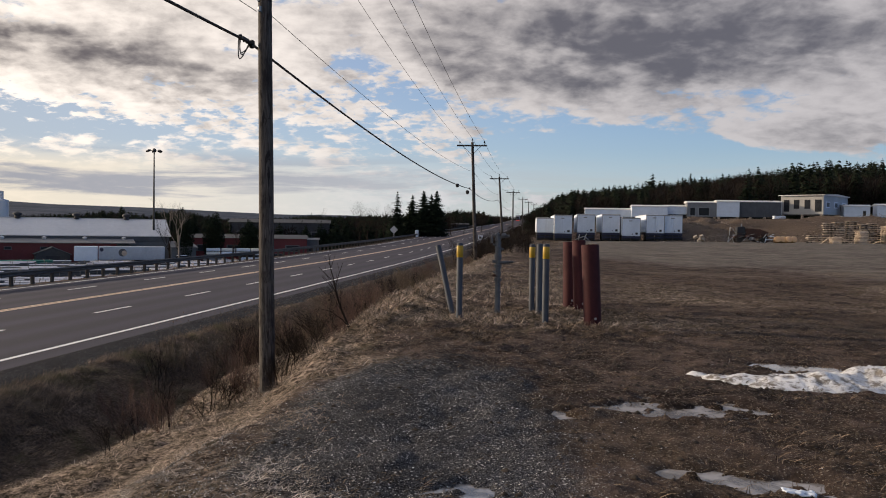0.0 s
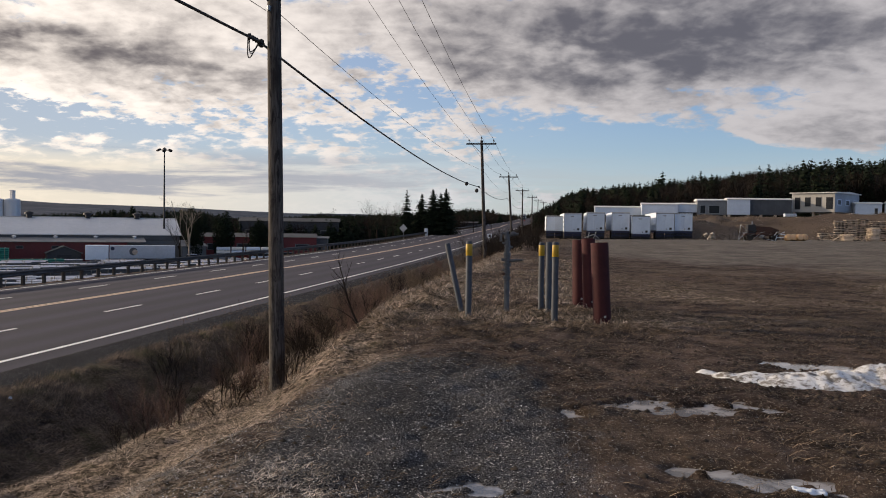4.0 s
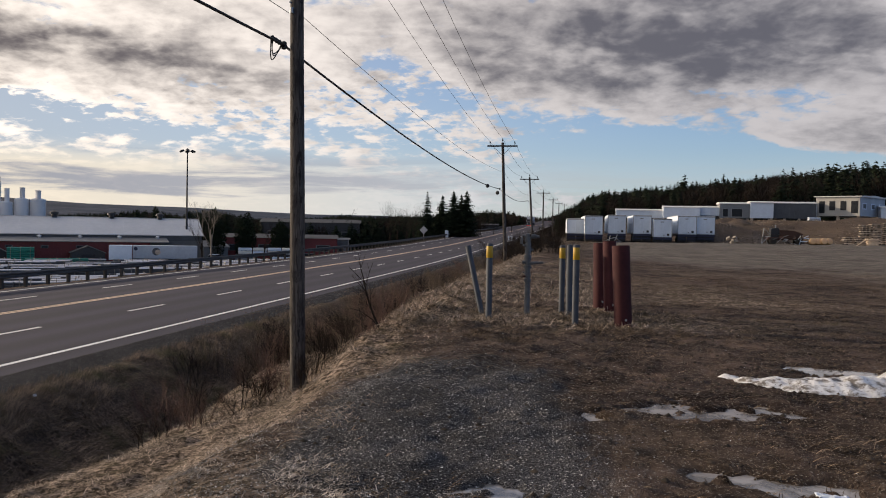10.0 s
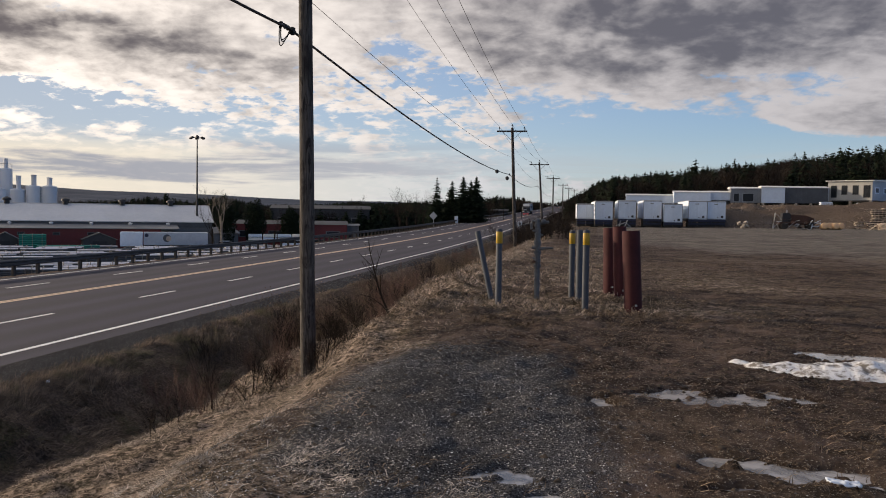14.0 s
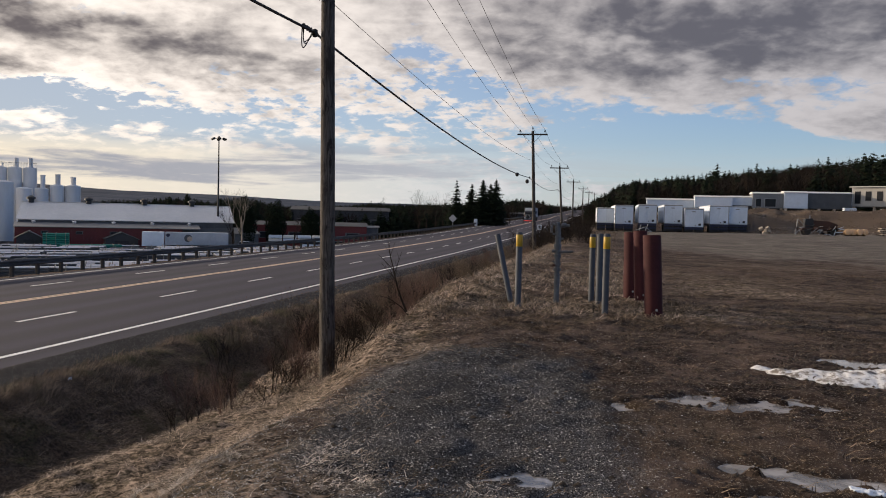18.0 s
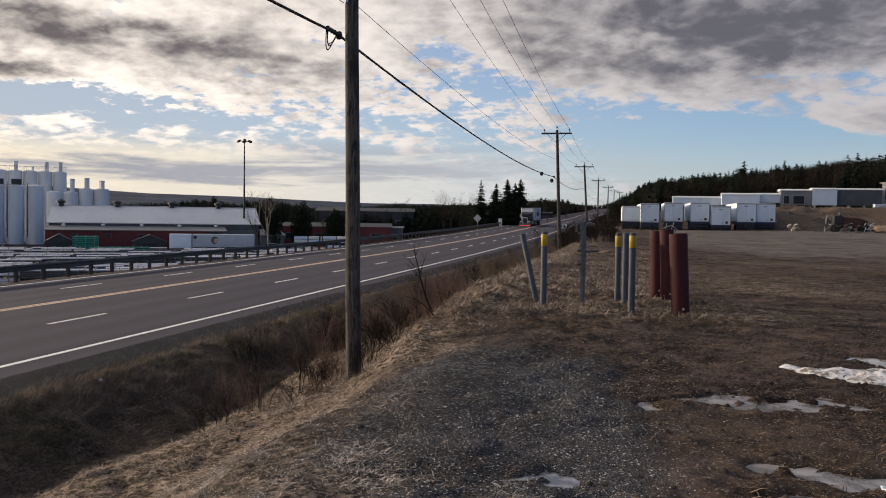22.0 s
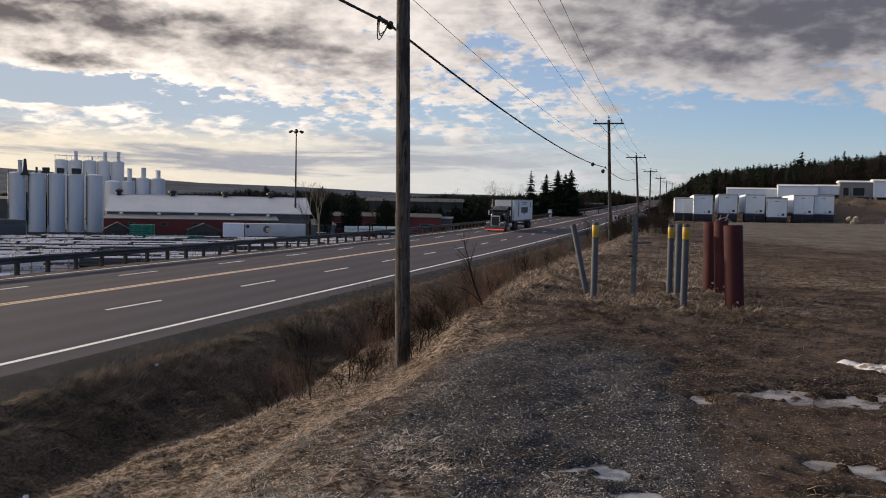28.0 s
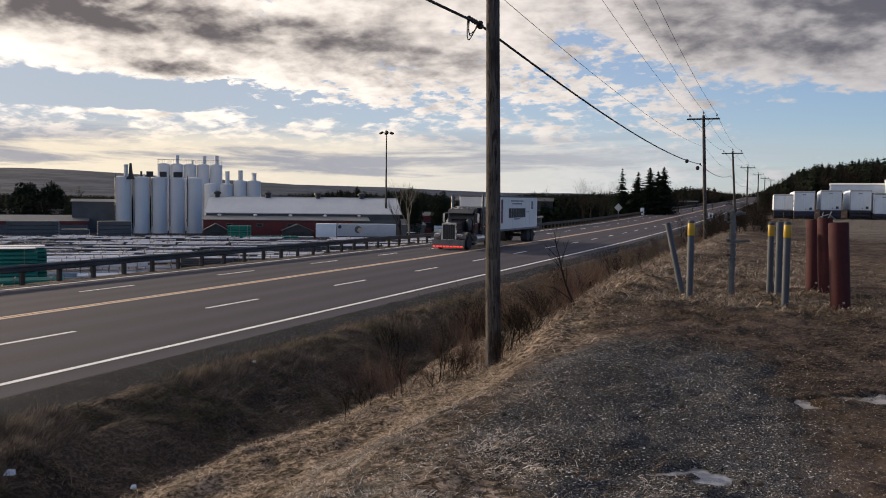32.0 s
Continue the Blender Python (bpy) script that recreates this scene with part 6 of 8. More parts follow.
# ---------------------------------------------------------------- trees
def conifer_mesh(h, w, tiers, per, rng, fronds=3):
    """Arrays of a spruce's crown: uneven whorls of boughs, each a row of small drooping needle sprays."""
    v, f = [], []
    lop = rng.uniform(0, 6.28)
    for t in range(tiers):
        u = (t + rng.uniform(-0.4, 0.4)) / tiers
        z = h * (0.06 + 0.93 * u)
        reach = w * min(1.0, 1.7 * (1 - u)) ** 0.8 * rng.uniform(0.72, 1.08) + 0.03 * w
        for k in range(max(3, int(per * (1.1 - 0.6 * u)))):
            a = rng.uniform(0, 2 * math.pi)
            L = reach * rng.uniform(0.5, 1.15) * (1 + 0.12 * math.sin(a + lop + 5 * u))
            dx, dy = math.cos(a), math.sin(a)
            sag = rng.uniform(0.05, 0.45)
            for i in range(fronds):
                q = (i + rng.uniform(0.35, 1.0)) / fronds
                r, zz = L * q, z - sag * L * q * (1.25 - q) + rng.uniform(-0.04, 0.04) * w
                half = (0.16 + 0.12 * rng.random()) * w * (1.15 - 0.6 * q) * (3.0 / fronds) ** 0.5 * (0.22 + 0.78 * min(1.0, 1.7 * (1 - u)))
                tw = rng.uniform(-0.9, 0.9)
                ex, ey = dx * math.cos(tw) - dy * math.sin(tw), dx * math.sin(tw) + dy * math.cos(tw)
                k0 = len(v)
                v += [(dx * r - ey * half, dy * r + ex * half, zz - 0.45 * half), (dx * r + ey * half, dy * r - ex * half, zz - 0.35 * half),
                      (dx * r + ex * 1.3 * half, dy * r + ey * 1.3 * half, zz + rng.uniform(-0.5, 0.5) * half), (dx * r - ex * half * 0.4, dy * r - ey * half * 0.4, zz + 0.7 * half)]
                f += [(k0, k0 + 2, k0 + 3), (k0 + 1, k0 + 3, k0 + 2)]
    k0 = len(v)
    v += [(0.03 * w, 0, h * 0.96), (-0.02 * w, 0.025 * w, h * 0.96), (-0.02 * w, -0.025 * w, h * 0.96), (0, 0, h)]
    f += [(k0, k0 + 1, k0 + 3), (k0 + 1, k0 + 2, k0 + 3), (k0 + 2, k0, k0 + 3)]
    return np.array(v), np.array(f)


def twig_mesh(h, rng, depth=4, spread_=0.55, kids=3, thick=0.02, trunk=True, first=None):
    """Arrays of a bare branching crown made of thin three-sided sticks."""
    v, f = [], []

    def stick(a, b, r0, r1):
        d = (b - a)
        u = d.orthogonal().normalized()
        w = d.normalized().cross(u)
        k0 = len(v)
        for p, r in ((a, r0), (b, r1)):
            for t in (0, 2.0944, 4.18879):
                v.append(tuple(p + (u * math.cos(t) + w * math.sin(t)) * r))
        for i in range(3):
            j = (i + 1) % 3
            f.append((k0 + i, k0 + j, k0 + 3 + j))
            f.append((k0 + i, k0 + 3 + j, k0 + 3 + i))

    def grow(a, d, L, r, left):
        b = a + d * L
        stick(a, b, r, r * 0.62)
        if left == 0:
            return
        for i in range(kids if left > 1 else kids + 1):
            t = rng.uniform(0.35, 1.0)
            out = Vector((rng.uniform(-1, 1), rng.uniform(-1, 1), rng.uniform(-0.25, 0.75)))
            nd = (d + out * spread_).normalized()
            grow(a + d * L * t, nd, L * rng.uniform(0.5, 0.75), r * 0.5, left - 1)

    grow(Vector((0, 0, 0)), Vector((rng.uniform(-0.06, 0.06), rng.uniform(-0.06, 0.06), 1)), h * 0.48, thick * h, depth)
    return np.array(v), np.array(f)


def spray_mesh(rng, n=150, wide=0.30):
    """Arrays of a bare tree far off: a trunk and a haze of long thin twigs."""
    v = [(0.012, 0, 0), (-0.012, 0.01, 0), (-0.006, -0.012, 0), (0, 0, 0.8)]
    f = [(0, 1, 3), (1, 2, 3), (2, 0, 3)]
    for _ in range(n):
        t = rng.uniform(0.12, 0.72)
        a, up = rng.uniform(0, 6.283), rng.uniform(0.35, 1.25)
        L = rng.uniform(0.16, 0.36) * (1.15 - 0.55 * t)
        dx, dy, dz = math.cos(a) * math.cos(up), math.sin(a) * math.cos(up), math.sin(up)
        r = rng.uniform(0, wide * (1.0 - abs(t - 0.4)))
        x, y, z = r * math.cos(a), r * math.sin(a), t + 0.3 * r
        w = rng.uniform(0.004, 0.010)
        k = len(v)
        v += [(x - dy * w - 0.3 * w, y + dx * w, z), (x + dy * w + 0.3 * w, y - dx * w, z), (x + dx * L, y + dy * L, z + dz * L)]
        f.append((k, k + 1, k + 2))
    return np.array(v), np.array(f)


def scatter(name, protos, spots, mat, label, category):
    """One joined mesh of many copies: spots are x, y, z, turn, size, kind."""
    vs, fs, k = [], [], 0
    for x, y, z, a, s, j in spots:
        v, f = protos[j]
        c, q = math.cos(a), math.sin(a)
        p = np.stack([(v[:, 0] * c - v[:, 1] * q) * s + x, (v[:, 0] * q + v[:, 1] * c) * s + y, v[:, 2] * s + z], -1)
        vs.append(p)
        fs.append(f + k)
        k += len(v)
    o = raw(name, np.concatenate(vs), np.concatenate(fs), mat)
    return tagged(o, label, category, kind="stuff")


def make_woods():
    rng = random.Random(21)
    con = [conifer_mesh(1.0, rng.uniform(0.22, 0.34), 22, 10, rng, 2) for _ in range(6)]
    bare = [spray_mesh(rng) for _ in range(6)]
    cs, bs = [], []

    def put(x, y, conifer, size, free=False):
        z = gz(x, y) - 0.2
        d, az = math.hypot(x, y), math.degrees(math.atan2(x, y))
        # the tree line as it stands against the sky, in degrees
        line = np.interp(az, [-60, -50, -46, -44, -34, -32, -30.5, -28.8, -28.1, -27.8, -27.3, -26.2, -25.6, -24.1, -23.2, -22, -19, -17.7, -16.2, -15.8, -15, -13, -12, -9, -6.8, -5.3, -3.6, -2.2, -1.2, 0.4, 1.3, 3.5, 4.1, 5.5, 8.7, 10.8, 12.8, 15, 17.3, 19.3, 32],
                         [0.5, 0.35, 0.3, 0.3, 0.45, 0.58, 0.68, 0.85, 0.95, 1.12, 0.8, 0.62, 0.85, 1.12, 0.82, 0.5, 0.55, 0.62, 0.76, 0.92, 0.78, 0.8, 0.88, 0.95, 1.15, 1.45, 1.05, 0.9, 1.25, 2.2, 2.6, 2.8, 2.95, 2.95, 3.45, 3.65, 4.0, 4.2, 4.35, 4.4, 4.8])
        top = 3.445 + d * math.tan(radians(line * (rng.uniform(0.62, 1.06) if conifer else rng.uniform(0.84, 1.02)))) - z
        if not free:
            size = min(size, top)
            if size < 2.2:
                return False
        (cs if conifer else bs).append((x, y, z, rng.uniform(0, 6.3), size, rng.randrange(6)))
        return True

    # hill behind the yard
    n = 0
    while n < 3400:
        y = rng.uniform(168, 400)
        x = rng.uniform(-6, 0.62 * y)
        if x < 4 and y < 230:
            continue
        clump = float(wob(x * 0.022, y * 0.022 + 8))
        con_p = -0.16 + 0.5 * clump + 0.10 * (x > 85) + 0.35 * (x > 0.235 * y) + 0.42 * (x < 0.12 * y) + (0.12 if x < 40 and y < 260 else 0)
        is_con = rng.random() < con_p
        n += put(x, y, is_con, rng.uniform(8, 14) if is_con else rng.uniform(8, 13))
    # conifers that stand out along the ridge: bearing and height of their tops, degrees
    ridge = [(6.8, 3.89), (6.4, 3.45), (7.3, 3.4), (5.9, 3.25), (8.7, 3.62), (9.2, 3.88), (10.4, 3.6), (12.77, 4.2), (13.3, 4.3), (14.5, 4.25), (14.1, 4.05)]
    ridge += [(15.0 + 0.36 * i + rng.uniform(-0.12, 0.12), 4.45 + 0.035 * i * (i < 9) + rng.uniform(-0.28, 0.14)) for i in range(26)]
    ridge += [(0.8 + 0.5 * i, 2.35 + 0.1 * i + rng.uniform(-0.15, 0.12)) for i in range(7)]
    for az, el in ridge:
        d = rng.uniform(235, 270)
        x, y = d * math.sin(radians(az)), d * math.cos(radians(az))
        put(x, y, True, 3.445 + d * math.tan(radians(el)) - gz(x, y), True)
    # belt beyond the works and along the far highway
    n = 0
    while n < 4200:
        az = rng.uniform(-58, -4.5)
        d = rng.uniform(205, 400)
        x, y = d * math.sin(radians(az)), d * math.cos(radians(az))
        if -36 < x - float(road_x(y)) < -3:
            continue
        is_con = rng.random() < 0.60 + 0.5 * float(wob(x * 0.04, y * 0.04))
        n += put(x, y, is_con, rng.uniform(6.0, 9.0) * (0.8 + d / 1000))
    # woods round the head of the highway
    n = 0
    while n < 900:
        y = rng.uniform(400, 1150)
        x = rng.uniform(-260, 160)
        if -33 < x - float(road_x(y)) < -7 and y < 730:
            continue
        n += 1
        put(x, y, rng.random() < 0.3, rng.uniform(6, 11))
    n = 0
    while n < 900:
        y = rng.uniform(215, 720)
        x = (rng.uniform(-50, -31.5) if rng.random() < 0.6 else rng.uniform(-7, 14)) + float(road_x(y))
        n += 1
        put(x, y, rng.random() < 0.22, rng.uniform(7, 13) if x < -20 else rng.uniform(3.5, 8))
    n = 0
    while n < 700:
        y = rng.uniform(600, 980)
        x = rng.uniform(-110, 60)
        if -33 < x - float(road_x(y)) < -7 and y < 730:
            continue
        n += 1
        put(x, y, rng.random() < 0.3, rng.uniform(5, 11))
    for _ in range(170):
        y = rng.uniform(52, 120)
        x = y * math.tan(radians(rng.uniform(-4.7, -1.1)))
        put(x, y, False, rng.uniform(0.9, 1.5) + 0.012 * y * rng.random(), True)
    # scrub beside the far highway
    for _ in range(260):
        y = rng.uniform(95, 420)
        x = rng.uniform(-10.5, -7.5) if rng.random() < 0.35 else rng.uniform(-5.0, 1.5 + 0.012 * y)
        if y < 140 and x > -4:
            continue
        put(x + float(road_x(y)) * (y > 340), y, False, rng.uniform(1.6, 4.0))
    # distant scrub and woods as low tufts on the ridges
    scatter("conifer_woods", con, cs, "needle", "dark conifer woods on the hill and behind the works", "woods")
    scatter("bare_woods", bare, bs, "twig", "bare brown deciduous woods in early spring", "woods")


make_woods()


def spruce(x, y, top, w, seed, label):
    rng = random.Random(seed)
    z = gz(x, y)
    h = top - z
    o = thing("spruce_tree", pose(x, y, z), label, "tree", "spruces by the highway")
    v, f = conifer_mesh(h, w, 40, 13, rng, 6)
    crown = raw("crown", v, f, "needle")
    crown.parent = o
    part("trunk", Shape().rod((0, 0, -0.3), (0, 0, h * 0.85), 0.16, 0.03, 7), "bark", o)


for k, (x, top, w) in enumerate(((-33.9, 11.9, 2.5), (-30.75, 11.2, 2.8), (-27.9, 12.1, 2.7), (-26.4, 11.3, 2.7), (-24.9, 12.2, 2.8))):
    spruce(x, 190.0 + (k % 2) * 2, top, w, 40 + k, "tall dark green spruce by the highway")
for k, (az, el, w) in enumerate(((-27.8, 1.14, 2.2), (-28.9, 0.9, 2.4), (-25.7, 0.9, 2.4), (-24.1, 1.18, 2.3), (-23.4, 0.85, 2.2), (-24.9, 0.95, 2.4))):
    spruce(184 * math.sin(radians(az)), 184 * math.cos(radians(az)), 3.445 + 184 * math.tan(radians(el)), w, 80 + k, "dark spruce behind the factory hall")


def bare_tree(x, y, top, seed, mat, label, depth=5, spread_=0.5, thick=0.012):
    rng = random.Random(seed)
    z = gz(x, y)
    o = thing("bare_tree", pose(x, y, z), label, "tree", "bare trees")
    v, f = twig_mesh(1.0, rng, depth, spread_, 3, thick)
    s = (top - z) / v[:, 2].max()
    crown = raw("crown", v * s, f, mat)
    crown.parent = o
    part("trunk", Shape().rod((0, 0, -0.3), (0, 0, 0.45 * (top - z)), 0.016 * (top - z), 0.010 * (top - z), 8), mat, o)


bare_tree(-54.0, 119.5, 8.0, 3, "birch", "pale bare tree behind the crash barrier", 6, 0.6, 0.011)
bare_tree(-58.0, 125.0, 5.0, 4, "twig", "slim bare tree behind the crash barrier")
bare_tree(-50.5, 132.0, 4.6, 5, "twig", "slim bare tree behind the crash barrier")
for k, (az, d, el) in enumerate(((-12.6, 196, 1.5), (-12.1, 193, 1.9), (-11.5, 198, 1.8), (-11.0, 195, 1.65), (-7.3, 206, 1.35), (-6.5, 212, 1.45), (-5.6, 216, 1.3), (-4.4, 240, 1.2))):
    bare_tree(d * math.sin(radians(az)), d * math.cos(radians(az)), 3.445 + d * math.tan(radians(el)), 6 + 7 * k, "twig", "bare tree beside the spruces", 6, 0.55, 0.009)
bare_tree(-62.0, 218.0, 8.6, 9, "twig", "lone bare tree above the woods", 6, 0.6, 0.010)
for k, (x, y, top) in enumerate(((-121.0, 108.0, 5.3), (-118.2, 111.0, 6.0), (-124.0, 105.0, 5.6), (-116.0, 114.0, 5.4))):
    bare_tree(x * 1.45, y * 1.45, 3.445 + (top - 3.445) * 1.45 + 0.8, 60 + k, "twig", "broad bare tree behind the warehouses", 5, 0.7, 0.02)


def round_tree(x, y, top, wide, seed, label):
    """A broad dark evergreen crown of many small sprays, uneven at its edge."""
    g = np.random.default_rng(seed)
    z = gz(x, y)
    h = top - z
    o = thing("evergreen_tree", pose(x, y, z), label, "tree")
    n = 7000
    d = g.normal(size=(n, 3))
    d /= np.linalg.norm(d, axis=1)[:, None]
    lump = 1 + 0.16 * np.sin(3.1 * d[:, 0] * 2 + seed) * np.cos(4.3 * d[:, 2] + d[:, 1] * 3)
    c = d * (g.random(n) ** 0.4 * lump)[:, None] * np.array([wide / 2, wide / 2, h * 0.5]) + np.array([0, 0, h * 0.5])
    v = (c[:, None, :] + g.normal(0, 0.030 * wide, (n, 3, 3))).reshape(-1, 3)
    crown = raw("crown", v, np.arange(3 * n).reshape(-1, 3), "needle")
    crown.parent = o
    part("trunk", Shape().rod((0, 0, -0.3), (0, 0, h * 0.6), 0.3, 0.1, 7), "bark", o)


for x, y, top, wide in ((-171.5, 153.5, 7.3, 7.0), (-167.5, 157.5, 7.3, 7.0)):
    round_tree(x, y, top, wide, int(-x), "broad dark evergreen tree behind the warehouses")
for x, y, top, wide in ((-63.2, 142.0, 5.0, 3.4), (-59.5, 146.0, 5.6, 3.8), (-55.0, 152.0, 4.2, 4.0)):
    round_tree(x, y, top, wide, int(-x), "dark rounded evergreen behind the lot")


# ---------------------------------------------------------------- truck and car
def make_truck():
    """Nose at the origin, looking to -y."""
    o = tagged(new("semi_truck"), "black long-nosed semi truck hauling a white box trailer", "truck")
    w = 2.45
    part("bumper", Shape().slab([(-0.12, 0.22), (0.02, 0.22), (0.10, 0.72), (0.0, 0.74)], "x", -w / 2, w / 2), "stack_steel", o, "deep dark steel bumper")
    for i in range(9):
        part("bumper_light", Shape().box((-1.04 + 0.26 * i, -0.13, 0.27), (0.19, 0.04, 0.09), edge=0.012), "red_led", o, "glowing red marker light")
    part("light_strip", Shape().box((0, -0.115, 0.20), (2.2, 0.03, 0.035)), "amber_led", o, "glowing amber strip under the bumper")
    part("grille_frame", Shape().slab([(-0.58, 0.70), (0.58, 0.70), (0.55, 1.86), (0.42, 1.95), (-0.42, 1.95), (-0.55, 1.86)], "y", 0.10, 0.24), "chrome", o, "chrome radiator surround")
    part("grille", Shape().box((0, 0.09, 1.29), (0.94, 0.04, 1.06), edge=0.01), "dark", o)
    for i in range(7):
        part("grille_bar", Shape().box((-0.42 + 0.14 * i, 0.065, 1.29), (0.022, 0.02, 1.04)), "stack_steel", o)
    part("hood", Shape().slab([(0.2, 1.0), (2.35, 1.0), (2.35, 2.12), (0.2, 1.90)], "x", -0.56, 0.56), "truck_paint", o)
    for sx in (-1, 1):
        fen = Shape().slab([(0.15, 0.70), (0.45, 1.12), (0.85, 1.28), (1.3, 1.26), (1.7, 1.05), (1.95, 0.62), (1.85, 0.58), (1.5, 0.95), (1.1, 1.08), (0.7, 1.0), (0.35, 0.66)], "x", sx * 0.56, sx * 1.2)
        part("fender", fen, "truck_paint", o)
        part("headlight_pod", Shape().box((sx * 0.86, 0.02, 1.06), (0.42, 0.22, 0.22), edge=0.04), "chrome", o)
        part("headlight", Shape().box((sx * 0.86, -0.10, 1.06), (0.34, 0.02, 0.13), edge=0.02), "galv", o)
        part("air_cleaner", Shape().turn([(0.17, 1.35), (0.2, 1.4), (0.2, 2.1), (0.12, 2.2)], 12, (sx * 0.78, 2.12, 0)), "stack_steel", o, smooth=True)
        part("mirror", Shape().box((sx * 1.36, 2.5, 2.25), (0.16, 0.06, 0.62), edge=0.02), "chrome", o)
        part("mirror_arm", Shape().tube([(sx * 1.1, 2.5, 2.62), (sx * 1.36, 2.5, 2.6), (sx * 1.36, 2.5, 1.9), (sx * 1.1, 2.5, 1.85)], 0.018, 5), "chrome", o)
        part("exhaust_pipe", Shape().turn([(0.10, 1.0), (0.10, 3.75), (0.085, 3.78), (0.085, 3.98)], 12, (sx * 1.22, 3.9, 0)), "stack_steel", o, smooth=True)
        part("fuel_tank", Shape().rod((sx * 0.95, 2.6, 0.72), (sx * 0.95, 4.3, 0.72), 0.33, n=16), "chrome", o, smooth=True)
        part("step", Shape().box((sx * 1.15, 2.3, 0.5), (0.25, 0.5, 0.06), edge=0.01), "chrome", o)
        part("door", Shape().box((sx * 1.03, 3.0, 1.85), (0.05, 0.95, 1.55), edge=0.03), "truck_paint", o)
        part("side_window", Shape().box((sx * 1.045, 2.95, 2.32), (0.04, 0.72, 0.55), edge=0.03), "glass", o)
        part("marker_light", Shape().box((sx * 1.32, 3.9, 1.62), (0.06, 0.06, 0.08)), "red_led", o, "glowing side marker")
        part("mud_flap", Shape().box((sx * 0.95, 8.2, 0.62), (0.6, 0.02, 0.62)), "dark", o)
    part("cab", Shape().slab([(2.3, 0.95), (3.6, 0.95), (3.6, 2.98), (2.72, 2.92), (2.3, 2.12)], "x", -1.02, 1.02), "truck_paint", o)
    part("windscreen", Shape().slab([(2.30, 2.16), (2.66, 2.80), (2.62, 2.82), (2.26, 2.18)], "x", -0.92, 0.92), "glass", o)
    part("visor", Shape().slab([(2.35, 2.62), (2.62, 2.88), (2.56, 2.90), (2.24, 2.60)], "x", -1.0, 1.0), "stack_steel", o, "dark steel sun visor")
    for i in range(5):
        part("roof_light", Shape().box((-0.7 + 0.35 * i, 2.75, 2.98), (0.12, 0.14, 0.07), edge=0.02), "galv", o)
    part("sleeper", Shape().slab([(3.6, 0.95), (5.1, 0.95), (5.1, 3.02), (4.7, 3.10), (3.6, 3.02)], "x", -1.08, 1.08), "truck_paint", o)
    for sx in (-0.45, 0.45):
        part("chassis_rail", Shape().box((sx, 4.9, 0.82), (0.12, 6.8, 0.28), edge=0.01), "dark", o)
    part("fifth_wheel", Shape().box((0, 6.7, 1.06), (0.9, 0.9, 0.14), edge=0.03), "dark", o)
    # trailer
    y0, y1, floor, top = 5.5, 18.6, 1.16, 3.92
    part("trailer_box", Shape().box((0, (y0 + y1) / 2, (floor + top) / 2), (2.55, y1 - y0, top - floor), edge=0.04), "trailer_white", o, "white trailer box")
    part("roof_rail", Shape().box((0, (y0 + y1) / 2, top - 0.03), (2.6, y1 - y0 + 0.04, 0.10), edge=0.02), "slate_panel", o)
    part("lower_rail", Shape().box((0, (y0 + y1) / 2, floor + 0.05), (2.59, y1 - y0 + 0.02, 0.14), edge=0.01), "grey_panel", o)
    for sx in (-1, 1):
        for i in range(10):
            part("side_seam", Shape().box((sx * 1.278, y0 + 0.65 + 1.25 * i, (floor + top) / 2 + 0.02), (0.012, 0.03, top - floor - 0.3)), "white_panel", o)
        # livery: word-like bars only
        for yy, zz, ll, hh in ((10.4, 2.55, 0.75, 0.78), (11.1, 2.55, 0.75, 0.78), (11.78, 2.55, 0.75, 0.78), (12.5, 2.55, 0.85, 0.78), (13.2, 2.55, 0.72, 0.78), (13.85, 2.55, 0.75, 0.78), (14.5, 2.55, 0.75, 0.78)):
            part("lettering_bar", Shape().box((sx * 1.285, yy, zz), (0.012, ll * 0.80, hh)), "letter", o, "dark lettering bar")
        for yy, zz, ll, hh in ((12.4, 3.55, 3.6, 0.10), (12.4, 3.32, 2.7, 0.12), (12.4, 2.05, 1.7, 0.10), (15.6, 2.62, 0.8, 0.06)):
            part("lettering_bar", Shape().box((sx * 1.285, yy, zz), (0.012, ll, hh)), "stain", o, "grey lettering bar")
        part("lettering_bar", Shape().box((sx * 1.285, 8.3, 2.7), (0.012, 0.42, 1.9)), "wall_red", o, "dark red upright lettering bar")
        part("drawing", Shape().box((sx * 1.285, 16.9, 3.2), (0.012, 0.5, 0.7)), "stain", o, "grey drawing")
        part("landing_leg", Shape().box((sx * 0.75, 9.2, 0.75), (0.12, 0.12, 0.9)), "dark", o)
        part("slider_rail", Shape().box((sx * 0.5, 16.4, 1.0), (0.12, 3.8, 0.26)), "dark", o)
    part("underride_bar", Shape().box((0, 18.5, 0.55), (2.3, 0.1, 0.12), edge=0.01), "dark", o)
    wheels = []
    for y in (1.15,):
        for sx in (-1.03, 1.03):
            wheels.append(wheel(o, sx, y, 0.52, 0.52, 0.30, "chrome", "front_wheel"))
    for y, r in ((6.15, 0.52), (7.5, 0.52), (15.9, 0.52), (17.2, 0.52)):
        for sx in (-0.98, 0.98):
            wheels.append(wheel(o, sx, y, r, r, 0.58, "chrome" if y < 8 else "galv", "drive_wheel" if y < 8 else "trailer_wheel"))
        part("axle", Shape().rod((-0.9, y, 0.52), (0.9, y, 0.52), 0.08, n=8), "dark", o)
    return o, wheels


TRUCK, TRUCK_WHEELS = make_truck()


